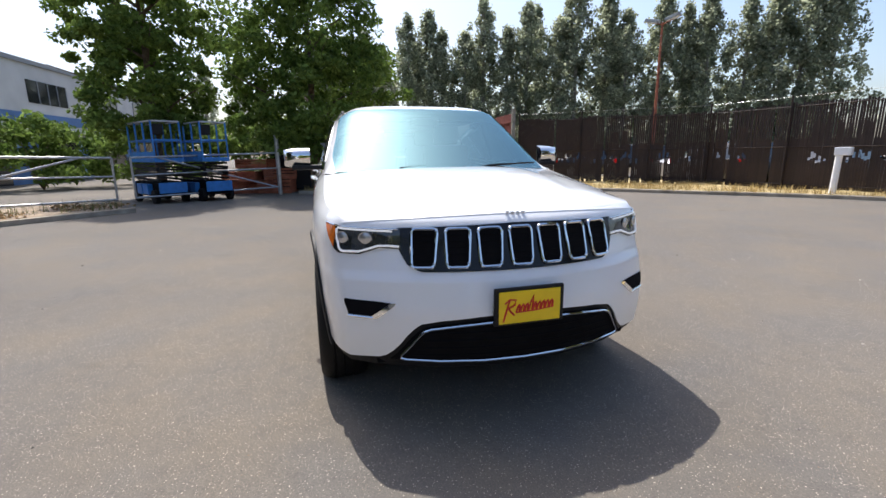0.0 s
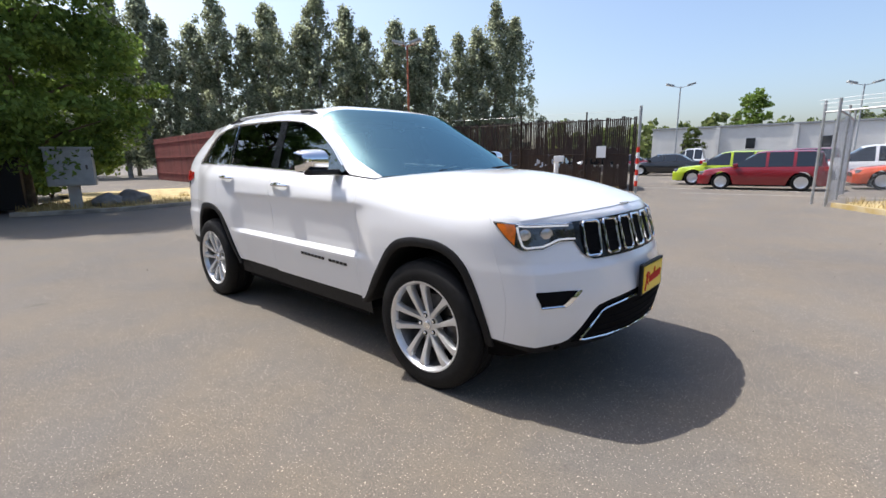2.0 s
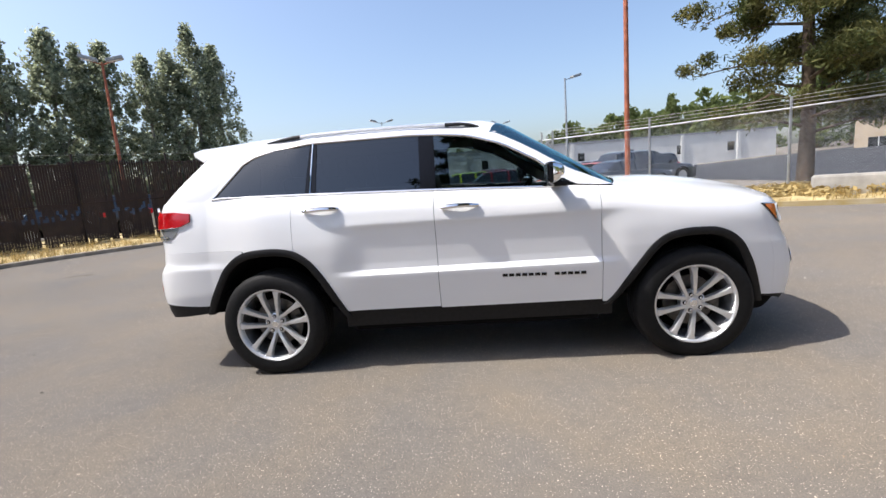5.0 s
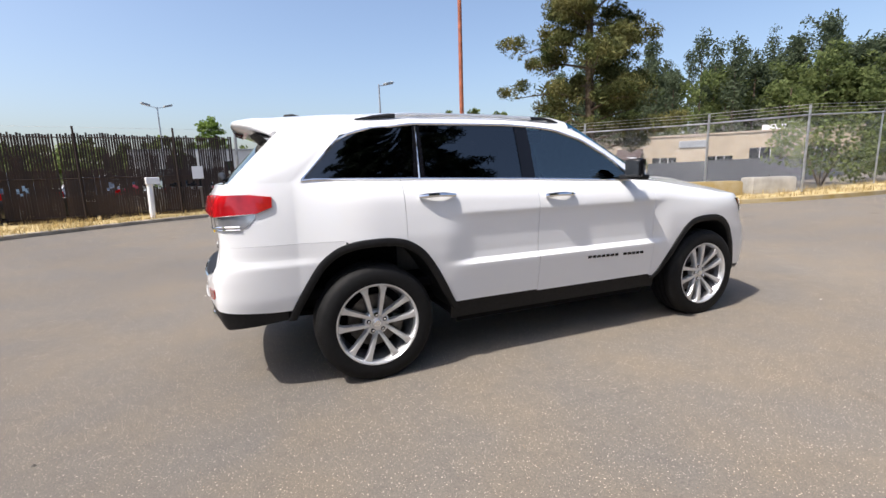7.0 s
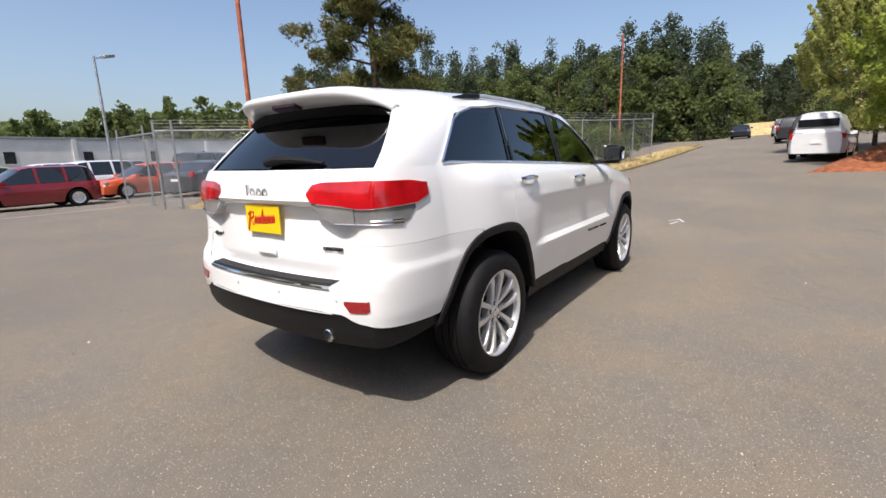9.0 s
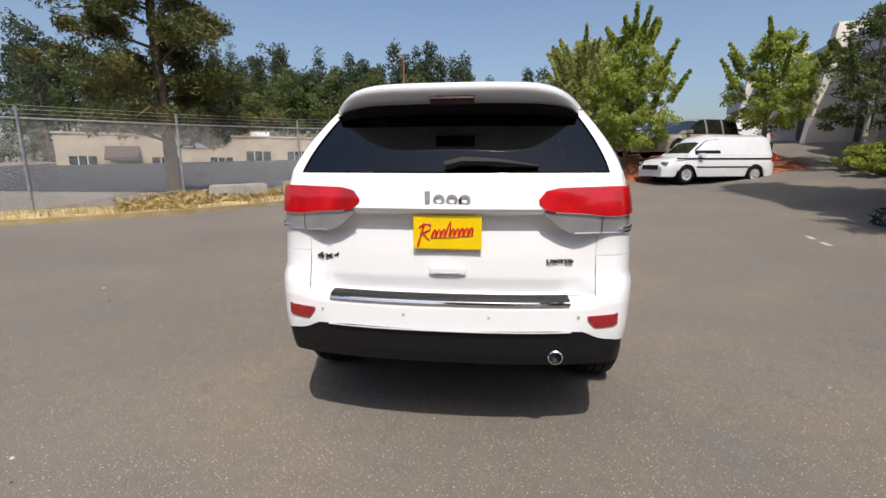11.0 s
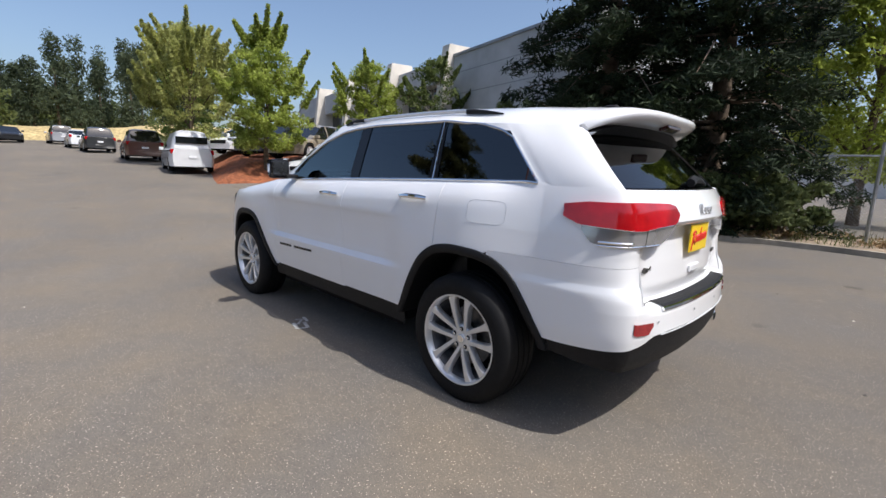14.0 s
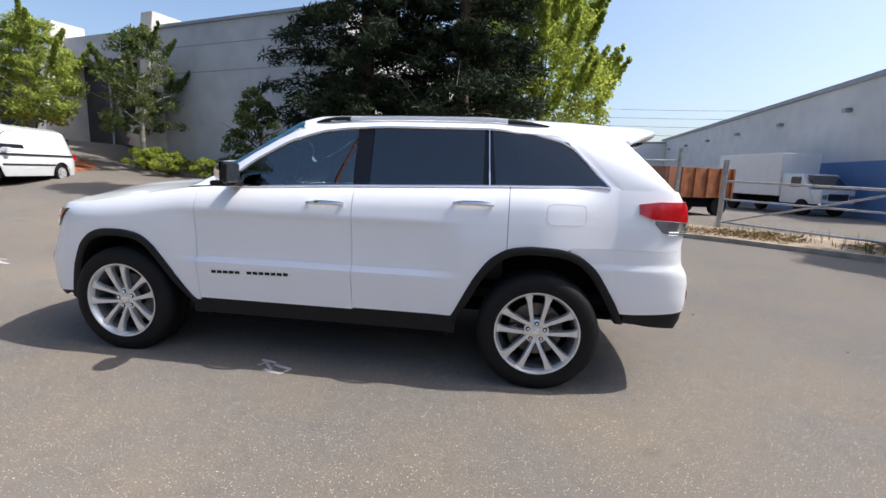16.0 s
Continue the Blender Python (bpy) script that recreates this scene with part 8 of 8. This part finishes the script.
                dep = 0.085 * math.sqrt(max(0.0, 1 - abs(v) ** 2.6)) * math.sqrt(max(0.0, 1 - (max(0.0, u - 0.25) / 0.75) ** 3))
                row.append(Vector((0.528 + dep * 1.15 - 0.02 * u * (dep > 0.02), y, 1.315 + v * h - 0.006)))
            P.append(row)
        grid(bm, P)
        bm.normal_update()
        if sum(f.normal.x for f in bm.faces) < 0:
            bmesh.ops.reverse_faces(bm, faces=bm.faces)
        return bm
    for o, s in zip(both("mirror_cap", mirror_cap, CHROME, car, "polished chrome door mirror", 60), (1, -1)):
        part("mirror_housing", boxm((0.500, min(s * 0.955, s * 1.115), 1.240), (0.556, max(s * 0.955, s * 1.115), 1.378), 0.026), GLOSS_BLACK, o, "dark mirror housing")
        part("mirror_pane", boxm((0.496, min(s * 0.968, s * 1.102), 1.255), (0.503, max(s * 0.968, s * 1.102), 1.364), 0.002), LAMP_DARK, o, "dark mirror pane")
        part("mirror_foot", boxm((0.535, min(s * 0.86, s * 1.08), 1.222), (0.635, max(s * 0.86, s * 1.08), 1.258), 0.014), BLACK_PLASTIC, o, "black mirror foot")
    # wheel arches, tunnels, underside
    for name, line in (("front_arch_trim", FRONT_ARCH), ("rear_arch_trim", REAR_ARCH)):
        cx = 1.4575 if line is FRONT_ARCH else -1.4575
        dense = []
        for (x0, z0), (x1, z1) in zip(line, line[1:]):
            for k in range(4):
                dense.append((x0 + (x1 - x0) * k / 4, z0 + (z1 - z0) * k / 4))
        dense.append(line[-1])
        for _ in range(2):
            dense = [dense[0]] + [((a[0] + 2 * b[0] + c[0]) / 4, (a[1] + 2 * b[1] + c[1]) / 4) for a, b, c in zip(dense, dense[1:], dense[2:])] + [dense[-1]]

        def flare(dense=dense, cx=cx):
            P = []
            for x, z in dense:
                w = Vector((cx - x, 0, 0.42 - z))
                w = w.normalized() if w.length > 1e-4 else Vector((0, 0, -1))
                if z < 0.5:
                    w = Vector((math.copysign(1, cx - x), 0, 0))
                q = q_of_x(x) if x < 1.3 else 1.8 - min(1.0, math.asin(min(1.0, (x - 1.3) / (nose_x(0.8, z) - 1.3))) * 2 / math.pi)
                if x < -1.9:
                    q = 5.0 + math.asin(min(1.0, (-1.9 - x) / (-1.9 - tail_x(0.74, z)))) * 2 / math.pi
                p = skin(q, z)
                y = p.y
                row = []
                for d, o in ((-0.006, -0.004), (-0.004, 0.010), (0.012, 0.016), (0.034, 0.014), (0.046, 0.004), (0.048, -0.03), (0.050, -0.30)):
                    row.append(Vector((x, y + o, z)) + w * d)
                P.append(row)
            bm = grid(bmesh.new(), P)
            bmesh.ops.recalc_face_normals(bm, faces=bm.faces)
            return bm
        both(name, flare, BLACK_PLASTIC, car, "black wheel-arch moulding")
        for s in (1, -1):
            bm = bmesh.new()
            vs = [bm.verts.new((x, s * 0.60, z)) for x, z in dense]
            bm.faces.new(vs)
            part("wheel_well", bm, DARK_LINER, car, "dark wheel well")
    bm = boxm((-2.24, -0.62, 0.40), (2.16, 0.62, 0.45), 0.02)
    box(bm, (-0.92, -0.86, 0.33), (0.90, 0.86, 0.40), 0.02)
    box(bm, (-2.26, -0.74, 0.45), (-1.99, 0.74, 0.50), 0.02)
    box(bm, (1.92, -0.68, 0.345), (2.16, 0.68, 0.39), 0.01)
    part("underbody", bm, DARK_LINER, car, "dark underbody")
    for x in (1.4575, -1.4575):
        for s in (1, -1):
            wheel(car, x, s)
    # cabin
    part("cabin_floor", boxm((-2.2, -0.80, 0.55), (1.0, 0.80, 0.62), 0.02), DARK_LINER, car, "dark cabin floor")
    part("dashboard", boxm((0.55, -0.78, 0.95), (1.08, 0.78, 1.20), 0.06), SEAT_CLOTH, car, "dark dashboard")
    part("headliner", boxm((-1.40, -0.52, 1.605), (0.05, 0.52, 1.622), 0.008), SEAT_CLOTH, car, "dark headliner")
    for x, y in ((0.02, 0.38), (0.02, -0.38), (-0.95, 0.38), (-0.95, -0.38)):
        m = pose(x, y, 0, 0, 0, 0)
        bm = box(bmesh.new(), (-0.28, -0.24, 0.62), (0.28, 0.24, 0.86), 0.06, m)
        box(bm, (-0.12, -0.24, 0), (0.0, 0.24, 0.62), 0.05, pose(x - 0.22, y, 0.82, 0, -12, 0))
        box(bm, (-0.06, -0.13, 0), (0.03, 0.13, 0.20), 0.04, pose(x - 0.37, y, 1.42, 0, -6, 0))
        part("seat", bm, SEAT_CLOTH, car, "dark leather seat", 50)
    bm = bmesh.new()
    tube(bm, [Vector((0.47, 0.38, 1.10)) + Vector((0.10 * math.sin(a), 0.185 * math.cos(a), 0.165 * math.sin(a))) for a in [k * math.tau / 24 for k in range(26)]], 0.014, 6, False)
    tube(bm, [(0.47, 0.20, 1.10), (0.50, 0.38, 1.08), (0.47, 0.56, 1.10)], 0.02, 6)
    part("steering_wheel", bm, BLACK_PLASTIC, car, "black steering wheel", 50)
    part("rear_mirror", boxm((0.33, -0.12, 1.56), (0.36, 0.12, 1.62), 0.01), BLACK_PLASTIC, car)
    base = roof_pt(-1.80, 0).z - 0.006
    bm = tube(bmesh.new(), [(-1.70, 0.0, base), (-1.75, 0.0, base + 0.014), (-1.80, 0.0, base + 0.022), (-1.85, 0.0, base + 0.020), (-1.88, 0.0, base)], [0.004, 0.018, 0.022, 0.020, 0.006], 10)
    part("aerial", bm, BLACK_PLASTIC, car, "short black roof aerial fin", 60)
    return car


sport_utility()
